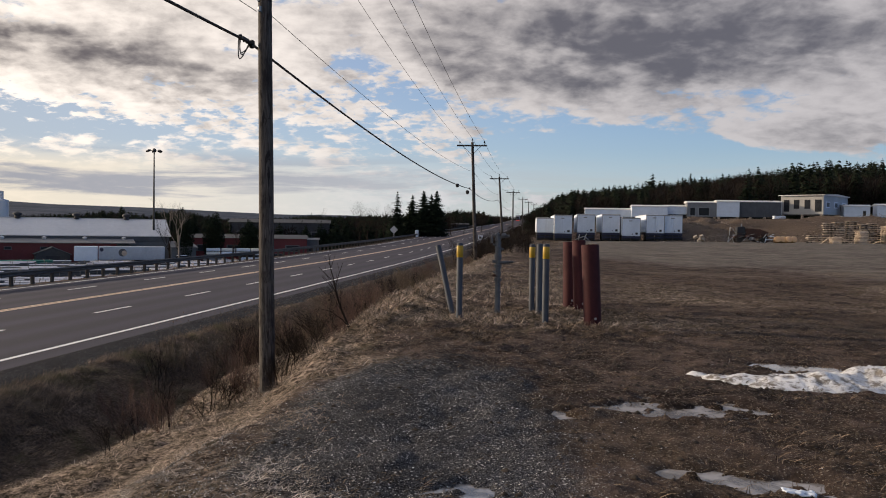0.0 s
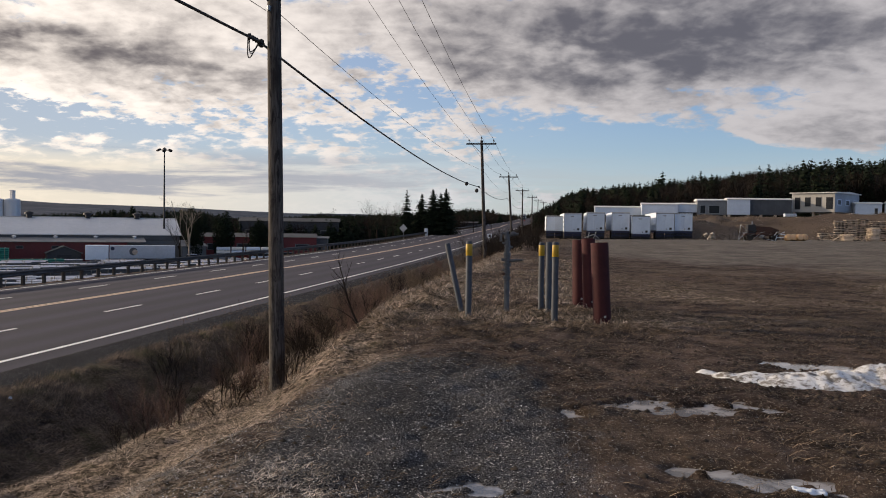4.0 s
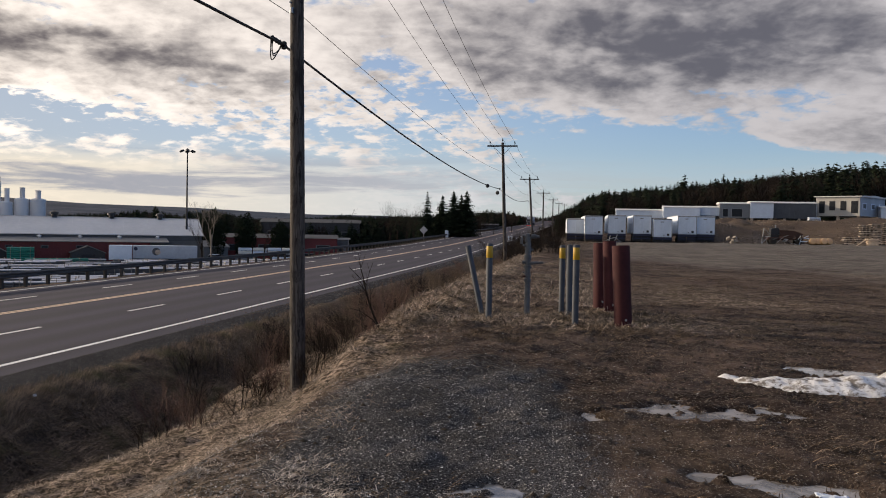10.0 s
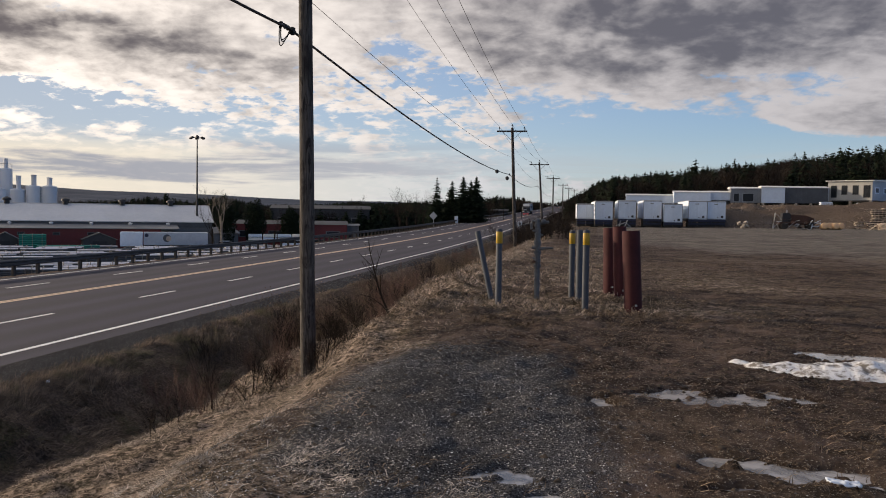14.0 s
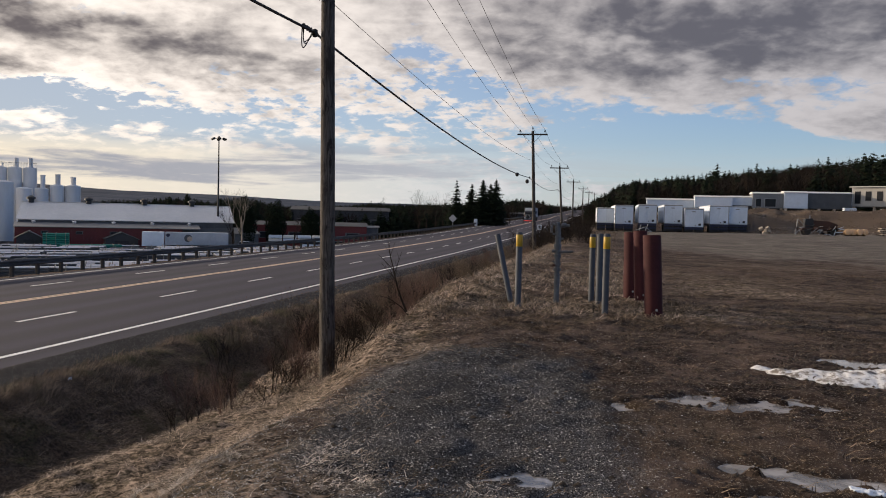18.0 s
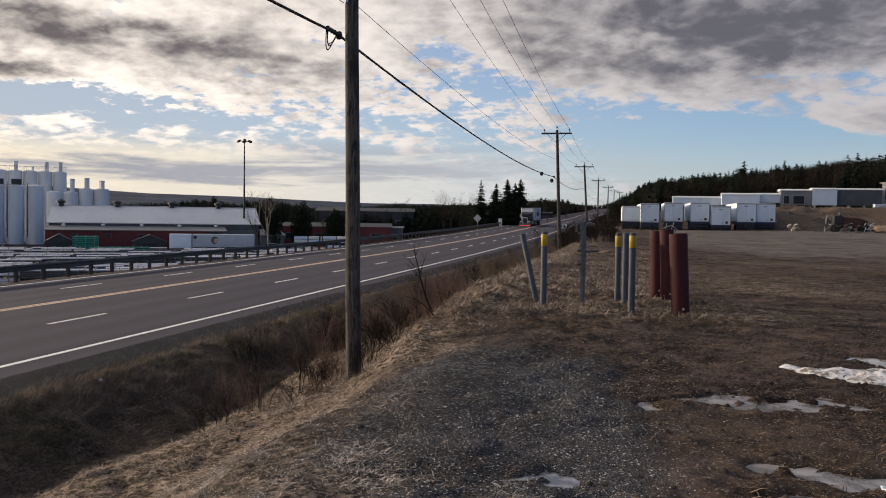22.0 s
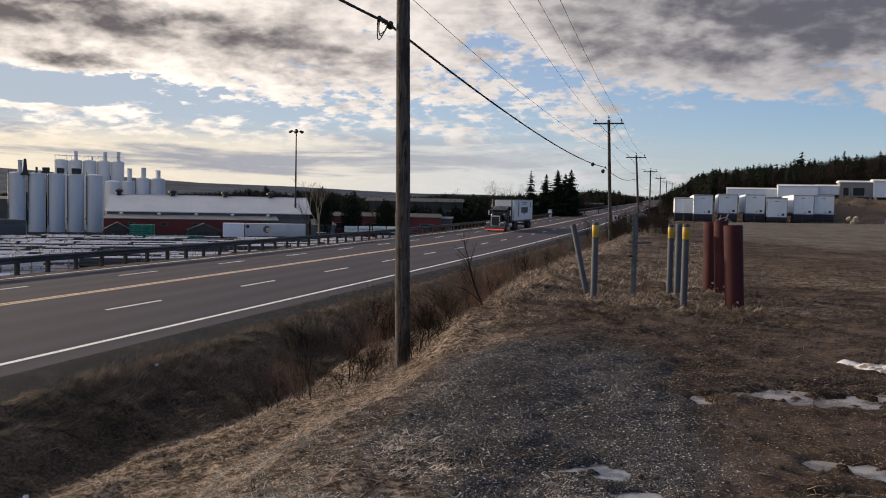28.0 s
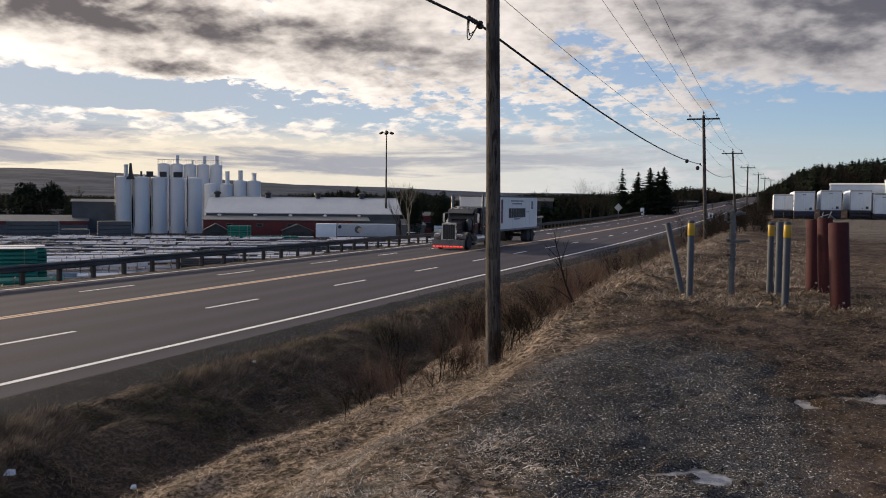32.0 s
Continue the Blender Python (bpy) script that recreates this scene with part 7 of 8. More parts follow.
def make_car():
    o = tagged(new("passenger_car"), "small dark car with lit headlamps far up the highway", "car")
    part("body", Shape().slab([(-2.2, 0.3), (2.2, 0.3), (2.2, 0.85), (1.2, 1.0), (-2.0, 1.0), (-2.25, 0.7)], "x", -0.9, 0.9), "slate_panel", o)
    part("cabin", Shape().slab([(-1.2, 1.0), (1.9, 1.0), (1.5, 1.62), (-0.4, 1.65)], "x", -0.78, 0.78), "glass", o)
    for sx in (-0.65, 0.65):
        part("headlight", Shape().box((sx, -2.24, 0.72), (0.3, 0.04, 0.16), edge=0.02), "head_led", o, "lit headlamp")
        for y in (-1.4, 1.4):
            wheel(o, sx * 1.25, y, 0.34, 0.34, 0.24)
    return o


CAR = make_car()


def motions():
    seconds = [0, 3, 6, 8, 10, 12, 14, 16, 18, 20, 22, 24, 25, 26, 27, 28, 29, 30, 31, 32]
    ahead = [596, 526, 458, 416, 377, 342, 308, 274, 240, 207, 178, 151.5, 138, 125, 112.4, 100.6, 88.8, 77.0, 66.0, 56.0]
    rows = []
    for t, y in zip(seconds, ahead):
        mid = y + 8.5
        slope = math.degrees(math.atan2(float(road_z(mid + 9) - road_z(mid - 9)), 18.0))
        turn = -math.degrees(math.atan2(float(road_x(mid + 9) - road_x(mid - 9)), 18.0))
        rows.append((t, pose(-22.25 + float(road_x(y)), y, float(road_z(y)) + 0.09, slope, 0, turn)))
    walk(TRUCK, rows)
    for o in TRUCK_WHEELS:
        x, y, z = o.matrix_basis.translation
        steps = []
        for i in range(0, 961, 2):
            t = i / 30
            went = 596 - np.interp(t, seconds, ahead)
            steps.append((t, pose(x, y, z, -math.degrees(went / 0.52), 0, 0)))
        walk(o, steps)
    rows = []
    for t, y in ((0, 640), (8, 560), (17, 462), (20, 440), (23, 418), (25.5, 396), (32, 330)):
        slope = math.degrees(math.atan2(float(road_z(y + 3) - road_z(y - 3)), 6.0))
        rows.append((t, pose(-19.5 + float(road_x(y)), y, float(road_z(y)) + 0.09, slope, 0, 0)))
    walk(CAR, rows)


# ---------------------------------------------------------------- old snow and meltwater on the yard
def make_puddles():
    for cx, cy, w, d, level in ((1.18, 7.62, 0.95, 0.75, 1.879), (0.16, 7.22, 0.30, 0.45, 1.879), (1.28, 5.4, 0.75, 0.5, 1.879), (-0.3, 4.85, 0.45, 0.4, 1.879), (3.1, 10.1, 1.1, 0.55, 1.879)):
        n = 28
        rim = [(cx + w * math.cos(2 * math.pi * i / n) * (1 + 0.1 * math.sin(3.0 * i)), cy + d * math.sin(2 * math.pi * i / n)) for i in range(n)]
        me = bpy.data.meshes.new("puddle")
        me.from_pydata([(p, q, level) for p, q in rim], [], [tuple(range(n))])
        me.materials.append(MAT["water"])
        tagged(new("puddle", me), "shallow muddy puddle of meltwater reflecting the sky", "puddle", "puddles on the yard")


make_puddles()


def make_snow(name, x0, x1, y0, y1, blobs, label, step=0.035):
    xs, ys = np.arange(x0, x1, step), np.arange(y0, y1, step)
    gx, gy = np.meshgrid(xs, ys)
    f = np.zeros_like(gx)
    for bx, by, wx, wy, h, tilt in blobs:
        c, s = math.cos(radians(tilt)), math.sin(radians(tilt))
        u, v = (gx - bx) * c + (gy - by) * s, -(gx - bx) * s + (gy - by) * c
        f = np.maximum(f, h * np.exp(-(np.abs(u / wx) ** 2.6) - np.abs(v / wy) ** 2.2))
    lump = 0.20 * wob(gx * 3.1, gy * 3.1) + 0.14 * wob(gx * 8.7, gy * 8.7) + 0.16 * wob(gx * 19, gy * 19)
    z = ground_z(gx, gy) - 0.035 + f * (1 + lump)
    keep = f > 0.012
    idx = np.arange(gx.size).reshape(gx.shape)
    q = np.stack([idx[:-1, :-1], idx[:-1, 1:], idx[1:, 1:], idx[1:, :-1]], -1)
    ok = keep[:-1, :-1] | keep[:-1, 1:] | keep[1:, 1:] | keep[1:, :-1]
    return tagged(raw(name, np.stack([gx, gy, z], -1).reshape(-1, 3), q[ok].reshape(-1, 4), "snow", smooth=True), label, "snow", "snow remains")


make_snow("snow_patch", 1.2, 6.0, 8.0, 11.2, [(1.62, 9.36, 0.16, 0.09, 0.055, -25), (1.78, 9.18, 0.16, 0.12, 0.075, -50), (2.10, 9.12, 0.30, 0.26, 0.09, 6), (2.45, 9.0, 0.40, 0.34, 0.12, 4),
          (2.95, 9.05, 0.55, 0.38, 0.15, 6), (3.45, 9.15, 0.55, 0.42, 0.20, 4), (4.1, 9.3, 0.8, 0.45, 0.24, 8), (4.9, 9.5, 0.8, 0.5, 0.25, 10)], "long dirty remnant of old snow melting on mud")


def plastic_scrap(x, y):
    """A crumpled clear sheet lying in the puddle's edge."""
    nx, ny = 14, 9
    gx, gy = np.meshgrid(np.linspace(-0.085, 0.085, nx), np.linspace(-0.05, 0.05, ny))
    z = 0.018 + 0.012 * wob(gx * 40, gy * 40 + 3) + 0.010 * np.abs(wob(gx * 22 + 5, gy * 30))
    px, py = gx + 0.008 * wob(gx * 50, gy * 50), gy + 0.012 * wob(gx * 30 + 9, gy * 30) - 0.15 * gx
    idx = np.arange(nx * ny).reshape(ny, nx)
    f = np.stack([idx[:-1, :-1], idx[:-1, 1:], idx[1:, 1:], idx[1:, :-1]], -1).reshape(-1, 4)
    o = raw("plastic_scrap", np.stack([px, py, z], -1).reshape(-1, 3), f, "white_panel", smooth=True)
    o.matrix_basis = pose(x, y, gz(x, y) + 0.02)
    o.modifiers.new("thickness", "SOLIDIFY").thickness = 0.004
    tagged(o, "crumpled whitish plastic scrap lying at a puddle", "litter")


plastic_scrap(1.49, 5.14)


# ---------------------------------------------------------------- grass, stones and shrubs
def blades(name, x, y, length, lean, width, mat, label, category, bend=0.35, a=None):
    """Thin bent blades; x, y, length, lean (radians from upright) and width are arrays."""
    n = len(x)
    z = ground_z(x, y) - 0.01
    a = RNG.uniform(0, 2 * math.pi, n) if a is None else a
    d = np.stack([np.cos(a), np.sin(a), np.zeros(n)], -1)
    side = np.stack([-np.sin(a + 0.6), np.cos(a + 0.6), np.zeros(n)], -1) * (width / 2)[:, None]
    base = np.stack([x, y, z], -1)
    up = np.array([0, 0, 1.0])
    mid = base + d * (length * 0.5 * np.sin(lean))[:, None] + up * (length * 0.5 * np.cos(lean))[:, None]
    l2 = np.clip(lean + bend, 0, 2.15)
    tip = mid + d * (length * 0.5 * np.sin(l2))[:, None] + up * (length * 0.5 * np.cos(l2))[:, None]
    v = np.stack([base - side, base + side, mid - side * 0.8, mid + side * 0.8, tip], 1).reshape(-1, 3)
    k = np.arange(n)[:, None] * 5
    f = np.concatenate([k + np.array([[0, 1, 3]]), k + np.array([[0, 3, 2]]), k + np.array([[2, 3, 4]])], 1).reshape(-1, 3)
    return tagged(raw(name, v, f, mat), label, category, kind="stuff")


def field_points(n, x0, x1, y0, y1, weight, power=1.0):
    """Random places, denser near the viewer, kept by a weight between 0 and 1."""
    x = RNG.uniform(x0, x1, n * 3)
    y = y0 + (y1 - y0) * RNG.random(n * 3) ** power
    ok = RNG.random(n * 3) < weight(x, y)
    return x[ok][:n], y[ok][:n]


def tufts(x, y, per, wide, fan=0.9):
    """Each place becomes a tuft of blades that lie much the same way."""
    n = len(x)
    a = np.repeat(RNG.uniform(0, 2 * math.pi, n), per) + RNG.normal(0, fan, n * per)
    return np.repeat(x, per) + RNG.normal(0, wide, n * per), np.repeat(y, per) + RNG.normal(0, wide, n * per), a


def clumpy(x, y, s=1.6, lo=-0.25, hi=0.5):
    return sstep(lo, hi, wob(x * s, y * s) + 0.6 * wob(x * s * 2.7 + 4, y * s * 2.7))


def make_grass():
    # matted straw on the bank above the ditch
    x, y = field_points(7400, -8.3, -1.6, 2.6, 26, lambda x, y: (0.25 + 0.75 * clumpy(x, y)) * sstep(-1.6, -3.0, x + 0.6 * wob(y * 0.9, x * 0.9) - 0.9 * sstep(10, 13, y)), 1.5)
    x, y, a = tufts(x, y, 11, 0.05, 0.5)
    n = len(x)
    a = math.pi + 1.6 * wob(x * 2.4, y * 2.4) + 0.7 * np.sin(a * 3) + RNG.normal(0, 0.9, n)
    near_by = np.interp(y, [4, 12], [0.55, 1.0])
    blades("bank_grass", x, y, near_by * RNG.uniform(0.08, 0.26, n), np.where(x < -2.7, RNG.uniform(1.1, 1.8, n), RNG.uniform(1.1, 1.6, n)), near_by * RNG.uniform(0.006, 0.013, n), "straw", "matted dry straw-coloured grass on the bank", "grass", a=a)
    x, y = field_points(16000, -8.0, -2.6, 16, 60, lambda x, y: 0.3 + 0.7 * clumpy(x, y), 1.3)
    n = len(x)
    blades("bank_grass", x, y, RNG.uniform(0.15, 0.38, n), RNG.uniform(0.7, 1.4, n), RNG.uniform(0.010, 0.022, n), "straw", "matted dry straw-coloured grass on the bank", "grass")
    # tufts round the guard posts
    x, y = field_points(7500, -3.2, 2.2, 12.8, 17.5, lambda x, y: np.exp(-((y - 14.5) / 1.3) ** 2 - (np.clip(x - 0.6, 0, 9) / 0.7) ** 2) * (0.1 + 0.9 * clumpy(x, y, 2.2)))
    n = len(x)
    blades("post_grass", x, y, RNG.uniform(0.06, 0.22, n), RNG.uniform(0.5, 1.4, n), RNG.uniform(0.004, 0.010, n), "straw", "dry tufts of pale grass round the guard posts", "grass")
    x, y = field_points(3200, -4.6, 1.0, 15.5, 42, lambda x, y: (0.2 + 0.8 * clumpy(x, y, 0.8)) * sstep(1.2, -0.8, x - 0.03 * (y - 15)), 1.4)
    x, y, a = tufts(x, y, 8, 0.08, 0.9)
    n = len(x)
    blades("verge_straw", x, y, RNG.uniform(0.08, 0.24, n), RNG.uniform(0.9, 1.6, n), RNG.uniform(0.008, 0.016, n), "straw", "matted dry straw along the yard's edge", "grass", a=a)
    # thin trampled grass over the yard
    x, y = field_points(13000, -2.6, 9.0, 3.4, 30, lambda x, y: (0.30 + 0.70 * clumpy(x, y, 1.1, 0.05, 0.75)) * (1 - 0.93 * np.exp(-((x + 1.0) / 2.0) ** 4 - ((y - 7.6) / 3.4) ** 4)), 1.6)
    x, y, a = tufts(x, y, 7, 0.03, 0.7)
    n = len(x)
    blades("yard_grass", x, y, RNG.uniform(0.05, 0.16, n), RNG.uniform(1.0, 1.5, n), RNG.uniform(0.004, 0.010, n), "yard_straw", "thin trampled dead grass on the muddy yard", "grass", a=a)
    # pale tufts in the gravel at the crest of the bank
    x, y = field_points(6200, -3.6, -0.2, 3.2, 9.5, lambda x, y: (0.06 + 0.94 * clumpy(x, y, 1.9, -0.25, 0.40)) * sstep(4.3, 2.9, y + 0.9 * x + 0.6 * wob(x * 1.5, y * 1.5)), 1.2)
    x, y, a = tufts(x, y, 12, 0.04, 0.9)
    n = len(x)
    blades("crest_grass", x, y, RNG.uniform(0.03, 0.12, n), RNG.uniform(1.0, 1.7, n), RNG.uniform(0.003, 0.008, n), "pale_straw", "pale dry tufts in the gravel on the bank's crest", "grass", a=a)
    x, y = field_points(2200, -3.2, 3.0, 11.5, 16.5, lambda x, y: clumpy(x, y, 0.9, -0.1, 0.7) * sstep(3.0, 1.5, x), 1.0)
    x, y, a = tufts(x, y, 6, 0.05, 0.6)
    n = len(x)
    blades("matted_grass", x, y, RNG.uniform(0.08, 0.22, n), RNG.uniform(1.0, 1.5, n), RNG.uniform(0.005, 0.010, n), "yard_straw", "flattened pale grass before the guard posts", "grass", a=a)
    # brown grass hanging down the shaded side of the ditch
    x, y = field_points(9000, -11.5, -8.3, 3.5, 45, lambda x, y: 0.25 + 0.75 * clumpy(x, y, 1.0), 1.5)
    x, y, a = tufts(x, y, 8, 0.06, 0.5)
    n = len(x)
    a = 1.1 * wob(x * 1.1, y * 1.1) + RNG.normal(0, 0.7, n)
    blades("ditch_grass", x, y, RNG.uniform(0.10, 0.34, n), RNG.uniform(0.9, 1.7, n), RNG.uniform(0.006, 0.014, n), "ditch_grass", "dark brown matted grass in the ditch", "grass", a=a)
    # shaggy lip beside the gravel shoulder
    x, y = field_points(1500, -11.5, -10.3, 5, 34, lambda x, y: clumpy(x, y, 0.9, -0.2, 0.5), 1.4)
    x, y, a = tufts(x, y, 18, 0.07, 0.9)
    n = len(x)
    blades("lip_grass", x, y, RNG.uniform(0.10, 0.30, n), RNG.uniform(0.3, 1.3, n), RNG.uniform(0.005, 0.011, n), "ditch_grass", "shaggy brown and mossy tufts along the shoulder", "grass", a=a * 0.4)
    # standing reeds farther along the ditch
    x, y = field_points(8000, -10.6, -6.0, 22, 95, lambda x, y: clumpy(x, y, 0.5, -0.2, 0.4) * sstep(-5.4, -7.2, x), 1.2)
    n = len(x)
    blades("ditch_reeds", x, y, RNG.uniform(0.45, 1.15, n), RNG.uniform(0.1, 0.8, n), RNG.uniform(0.008, 0.018, n), "reed", "standing brown reeds and weeds in the ditch", "reeds", 0.2)


make_grass()


def make_bank_brush():
    x, y = field_points(6000, 15, 62, 119.5, 143, lambda x, y: 0.25 + 0.75 * clumpy(x, y, 0.5))
    n = len(x)
    blades("bank_brush", x, y, RNG.uniform(0.15, 0.45, n), RNG.uniform(0.3, 1.3, n), RNG.uniform(0.03, 0.07, n), "reed", "dry brown brush covering the bank", "brush")
    x, y = field_points(9000, 15, 62, 119.5, 143, lambda x, y: clumpy(x, y, 0.7, 0.1, 0.6))
    n = len(x)
    blades("bank_straw", x, y, RNG.uniform(0.2, 0.5, n), RNG.uniform(0.8, 1.5, n), RNG.uniform(0.03, 0.07, n), "straw", "pale dry grass on the bank", "grass")
    x, y = field_points(1500, -4.5, 8, 70, 118, lambda x, y: clumpy(x, y, 0.4, 0.0, 0.5) * sstep(7, 1, x + 0.0 * y))
    n = len(x)
    blades("verge_grass", x, y, RNG.uniform(0.15, 0.45, n), RNG.uniform(0.4, 1.3, n), RNG.uniform(0.02, 0.04, n), "reed", "dry grass along the yard's far verge", "grass")


make_bank_brush()


def make_stones(name, n, x0, x1, y0, y1, weight, lo, hi, mat, label):
    x, y = field_points(n, x0, x1, y0, y1, weight, 1.6)
    n = len(x)
    s = lo + (hi - lo) * RNG.random(n) ** 2.2
    z = ground_z(x, y) + s * 0.12
    base = np.array([(1, 0, 0), (0.2, 0.9, 0), (-0.9, 0.3, 0), (-0.3, -0.9, 0), (0.6, -0.7, 0.1), (0.1, 0.05, 0.62), (0, 0, -0.5)], float)
    a = RNG.uniform(0, 6.28, n)
    jit = RNG.uniform(0.75, 1.25, (n, 7, 3))
    p = base[None] * jit * s[:, None, None]
    c, q = np.cos(a)[:, None], np.sin(a)[:, None]
    v = np.stack([p[..., 0] * c - p[..., 1] * q + x[:, None], p[..., 0] * q + p[..., 1] * c + y[:, None], p[..., 2] + z[:, None]], -1).reshape(-1, 3)
    tri = np.array([(0, 1, 5), (1, 2, 5), (2, 3, 5), (3, 4, 5), (4, 0, 5)])
    f = (np.arange(n)[:, None, None] * 7 + tri[None]).reshape(-1, 3)
    tagged(raw(name, v, f, mat), label, "gravel", kind="stuff")


make_stones("pebbles", 60000, -3.8, 6.0, 3.2, 15, lambda x, y: 0.025 + (0.2 + 0.8 * clumpy(x, y, 1.3)) * np.exp(-((x + 1.15 + 0.10 * (y - 7)) / 1.3) ** 4 - ((y - 6.9) / 3.6) ** 4), 0.003, 0.0092, "pebble", "loose grey gravel stones on the yard")
make_stones("crest_stones", 26000, -4.2, 0.2, 3.0, 9.5, lambda x, y: (0.15 + 0.85 * clumpy(x, y, 1.1)) * sstep(6.2, 3.6, y + 0.9 * x + 0.5 * wob(x * 1.5, y * 1.5)), 0.003, 0.0075, "pebble", "loose grey gravel among the straw on the bank's crest")
make_stones("mud_clods", 5000, -2.5, 7.0, 3.4, 16, lambda x, y: (0.1 + 0.9 * clumpy(x, y)) * (1 - 0.85 * np.exp(-((x + 1.15) / 1.7) ** 4 - ((y - 6.9) / 4.2) ** 4)), 0.008, 0.036, "clod", "dark clods of mud on the yard")
make_stones("shoulder_stones", 6000, -12.3, -10.9, 4, 30, lambda x, y: 0.6 + 0 * x, 0.006, 0.02, "dark_stone", "loose stones on the gravel shoulder")


def shrub(x, y, h, seed, mat, stems, label, lean=0.55, thick=0.0065):
    """A clump of bare upright stems with side twigs."""
    rng = random.Random(seed)
    v, f, k = [], [], 0
    for _ in range(stems):
        a, b = twig_mesh(1.0, rng, 3, 0.6, 4, thick)
        s = h * rng.uniform(0.6, 1.1) / a[:, 2].max()
        t, u = rng.uniform(0, 6.28), rng.uniform(0, lean)
        m = np.array((pose(0, 0, 0, math.degrees(u), 0, math.degrees(t))).to_3x3())
        v.append((a * s) @ m.T + np.array([rng.uniform(-0.22, 0.22), rng.uniform(-0.22, 0.22), -0.05]))
        f.append(b + k)
        k += len(a)
    o = raw("shrub", np.concatenate(v), np.concatenate(f), mat)
    o.matrix_basis = pose(x, y, gz(x, y))
    return tagged(o, label, "shrub", "bare shrubs along the ditch")


def leaning_sapling(x, y):
    """One slim dark stem leaning out over the ditch, forked near its top."""
    rng = random.Random(77)
    s = Shape()
    stem = [(-0.44 * u - 0.04 * math.sin(5 * u), 0.04 * math.sin(7 * u), 1.12 * u - 0.08) for u in np.linspace(0, 1, 7)]
    s.tube(stem, [0.022 - 0.014 * i / 6 for i in range(7)], 6)
    for k in range(13):
        p = Vector(stem[2 + k % 4]).lerp(Vector(stem[3 + k % 4]), rng.random())
        d = Vector((rng.uniform(-0.6, 0.4), rng.uniform(-0.5, 0.5), rng.uniform(0.5, 1.0))).normalized()
        q = p + d * rng.uniform(0.15, 0.42)
        s.rod(p, q, 0.007, 0.003, 4)
        s.rod(p.lerp(q, 0.6), p.lerp(q, 0.6) + (d + Vector((rng.uniform(-0.8, 0.8), rng.uniform(-0.5, 0.5), 0.1))) * 0.14, 0.004, 0.002, 3)
    s.tube([(0.0, 0.02, -0.05), (-0.2, 0.1, 0.16), (-0.42, 0.1, 0.30), (-0.6, 0.1, 0.34)], [0.012, 0.010, 0.007, 0.004], 5)
    o = s.ob("sapling", "twig")
    o.matrix_basis = pose(x, y, gz(x, y))
    tagged(o, "slim dark bare sapling leaning out from the bank", "sapling")


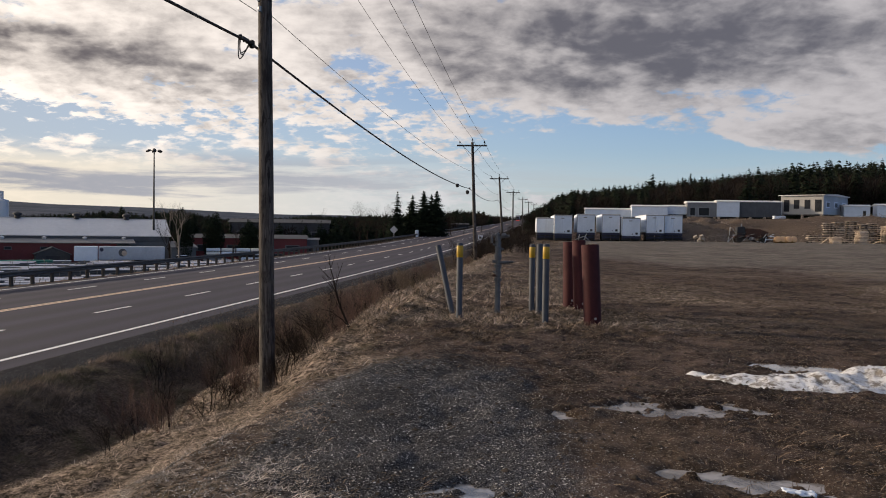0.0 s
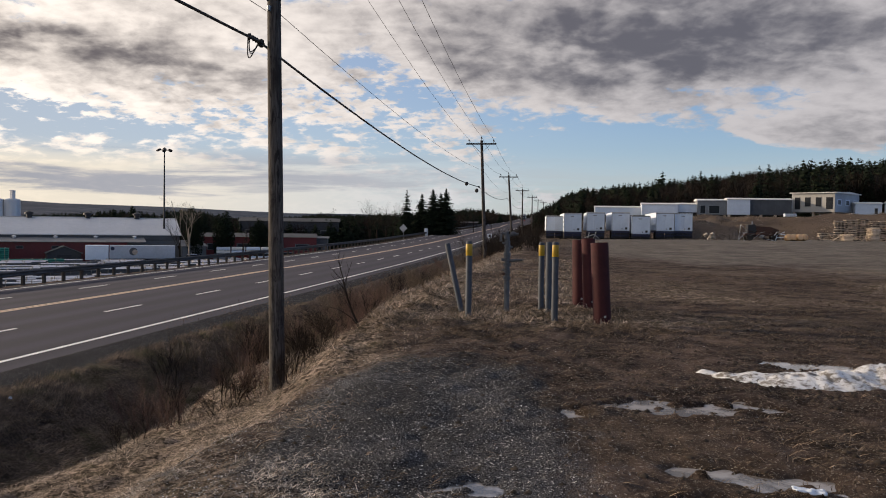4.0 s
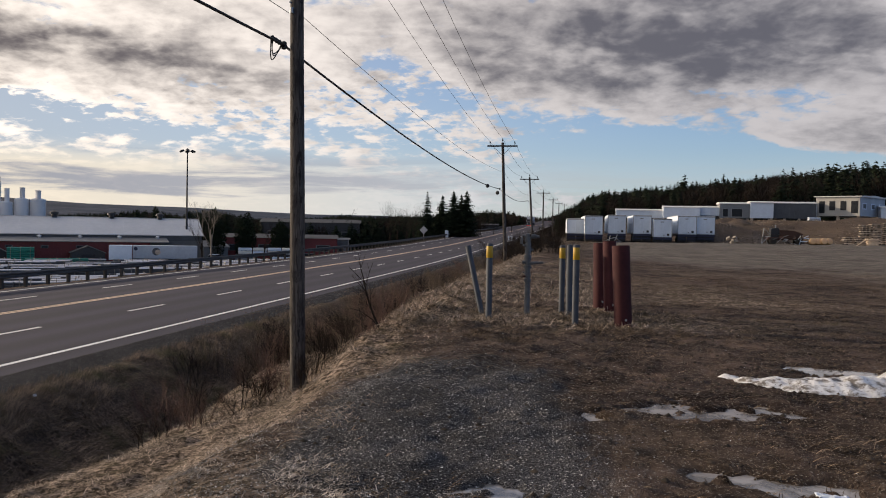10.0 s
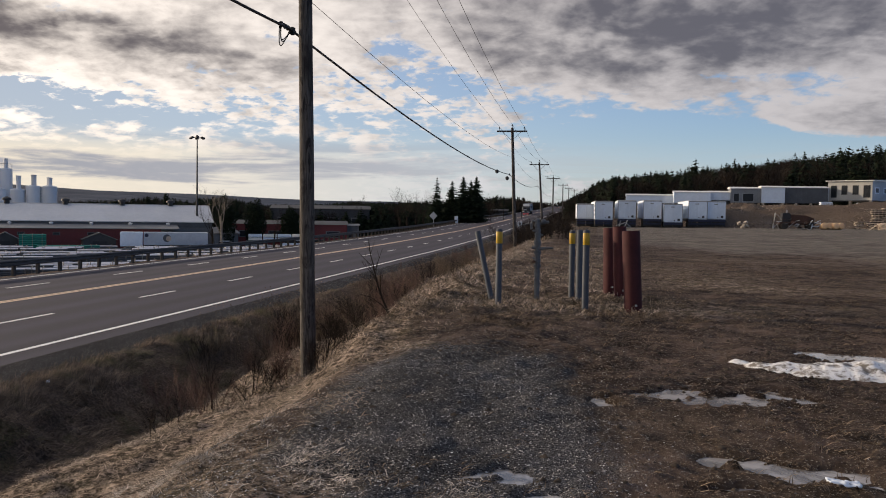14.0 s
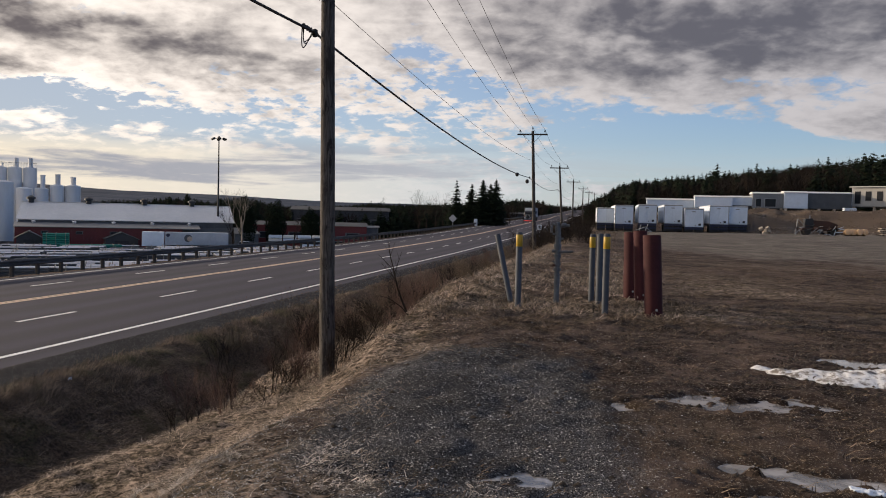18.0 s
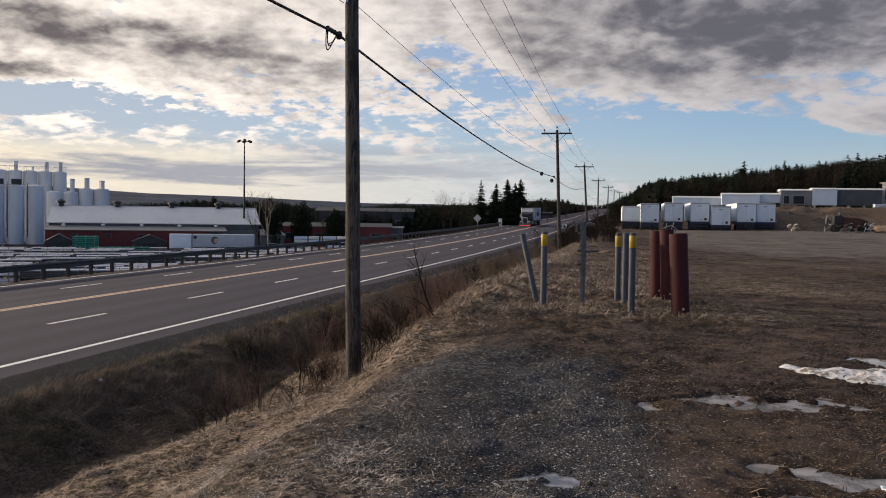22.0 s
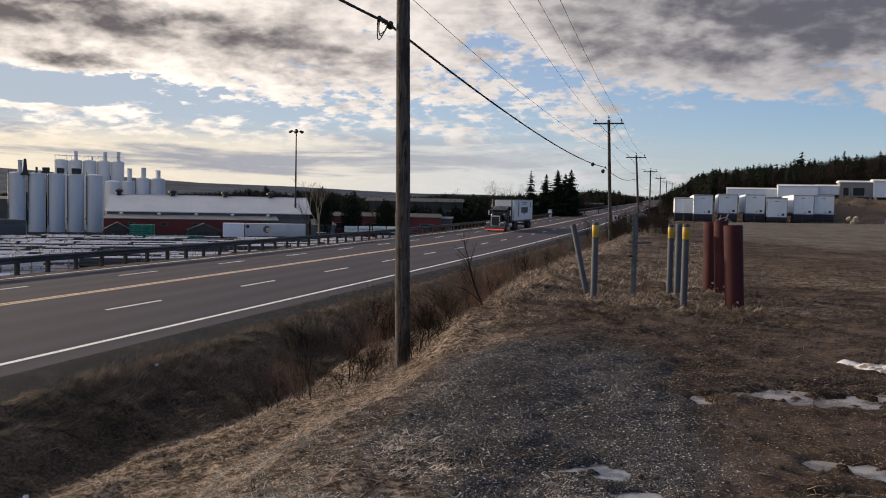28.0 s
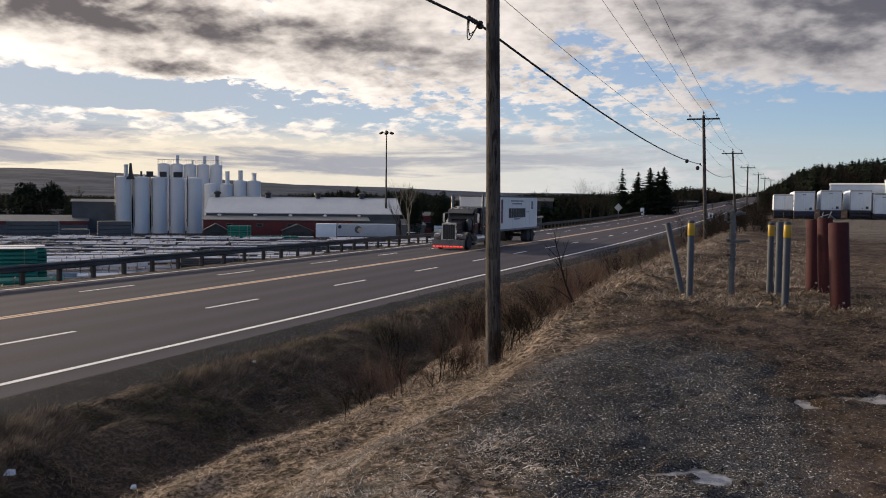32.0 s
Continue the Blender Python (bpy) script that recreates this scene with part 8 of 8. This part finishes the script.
def make_shrubs():
    rng = random.Random(5)
    for _ in range(18):
        y = rng.uniform(12.5, 18.5)
        shrub(-6.95 + 0.08 * (y - 13) + rng.uniform(-0.25, 0.25), y, rng.uniform(0.45, 0.8) + 0.06 * (y - 12), rng.random(), "red_twig" if rng.random() < 0.5 else "twig", rng.randint(2, 4), "small reddish bare shrub on the bank's foot", 0.6, 0.010)
    for _ in range(24):
        y = rng.uniform(15.5, 24.0)
        shrub(rng.uniform(-6.6, -4.1) - 0.03 * (y - 16), y, rng.uniform(0.7, 1.3), rng.random(), "red_twig" if rng.random() < 0.65 else "twig", rng.randint(5, 9), "reddish bare shrub beside the utility pole", 0.85, 0.009)
    leaning_sapling(-3.24, 14.0)
    for _ in range(16):
        y = rng.uniform(17.0, 28.0)
        shrub(rng.uniform(-9.8, -7.6), y, rng.uniform(1.0, 1.7), rng.random(), rng.choice(("red_twig", "twig")), rng.randint(6, 10), "dark bare shrub in the ditch", 0.7)
    for _ in range(40):
        y = rng.uniform(24, 95)
        shrub(rng.uniform(-10.2, -6.0), y, rng.uniform(0.9, 1.8), rng.random(), rng.choice(("reed", "red_twig", "twig")), rng.randint(7, 12), "clump of dry weeds and twigs in the ditch", 0.5)


def make_weeds():
    """Tall dry weeds with fuzzy seed heads along the ditch."""
    x, y = field_points(300, -10.4, -7.6, 20.5, 60, lambda x, y: (0.15 + 0.85 * clumpy(x, y, 0.45, -0.2, 0.35)) * sstep(20.5, 24, y), 1.7)
    x, y, a = tufts(x, y, 16, 0.16, 2.0)
    n = len(x)
    length, lean = RNG.uniform(0.5, 1.35, n), RNG.normal(0.22, 0.16, n)
    blades("tall_weeds", x, y, length, lean, RNG.uniform(0.006, 0.012, n), "reed", "tall dry brown weeds standing in the ditch", "weeds", 0.18, a=a)
    d = np.stack([np.cos(a), np.sin(a)], -1)
    top = np.stack([x, y, ground_z(x, y)], -1)
    reach = length * 0.5 * (np.sin(lean) + np.sin(lean + 0.18))
    top[:, :2] += d * reach[:, None]
    top[:, 2] += length * 0.5 * (np.cos(lean) + np.cos(lean + 0.18))
    tops = np.repeat(top, 4, 0) + RNG.normal(0, 0.06, (n * 4, 3))
    v = (tops[:, None, :] + RNG.normal(0, 0.016, (n * 4, 3, 3))).reshape(-1, 3)
    tagged(raw("seed_heads", v, np.arange(len(v)).reshape(-1, 3), "seed"), "fuzzy pale brown seed heads of dry weeds", "weeds", kind="stuff")


make_weeds()


make_shrubs()


def litter(x, y, s, label):
    o = thing("litter", pose(x, y, gz(x, y) + 0.02, 10, 14, 40), label, "litter", "litter in the ditch")
    part("scrap", Shape().grow([(0, 0, 0), (s, 0.1 * s, 0.02), (s * 0.8, s * 0.7, 0.06), (0.1 * s, s * 0.8, 0.03), (s * 0.45, s * 0.4, s * 0.5)], [(0, 1, 4), (1, 2, 4), (2, 3, 4), (3, 0, 4), (0, 3, 2, 1)]), "white_panel", o)


litter(-10.2, 8.6, 0.16, "crumpled white paper scrap in the ditch")
litter(-9.2, 10.0, 0.09, "small white scrap in the ditch")
litter(-11.0, 15.8, 0.08, "small white scrap on the shoulder")


motions()
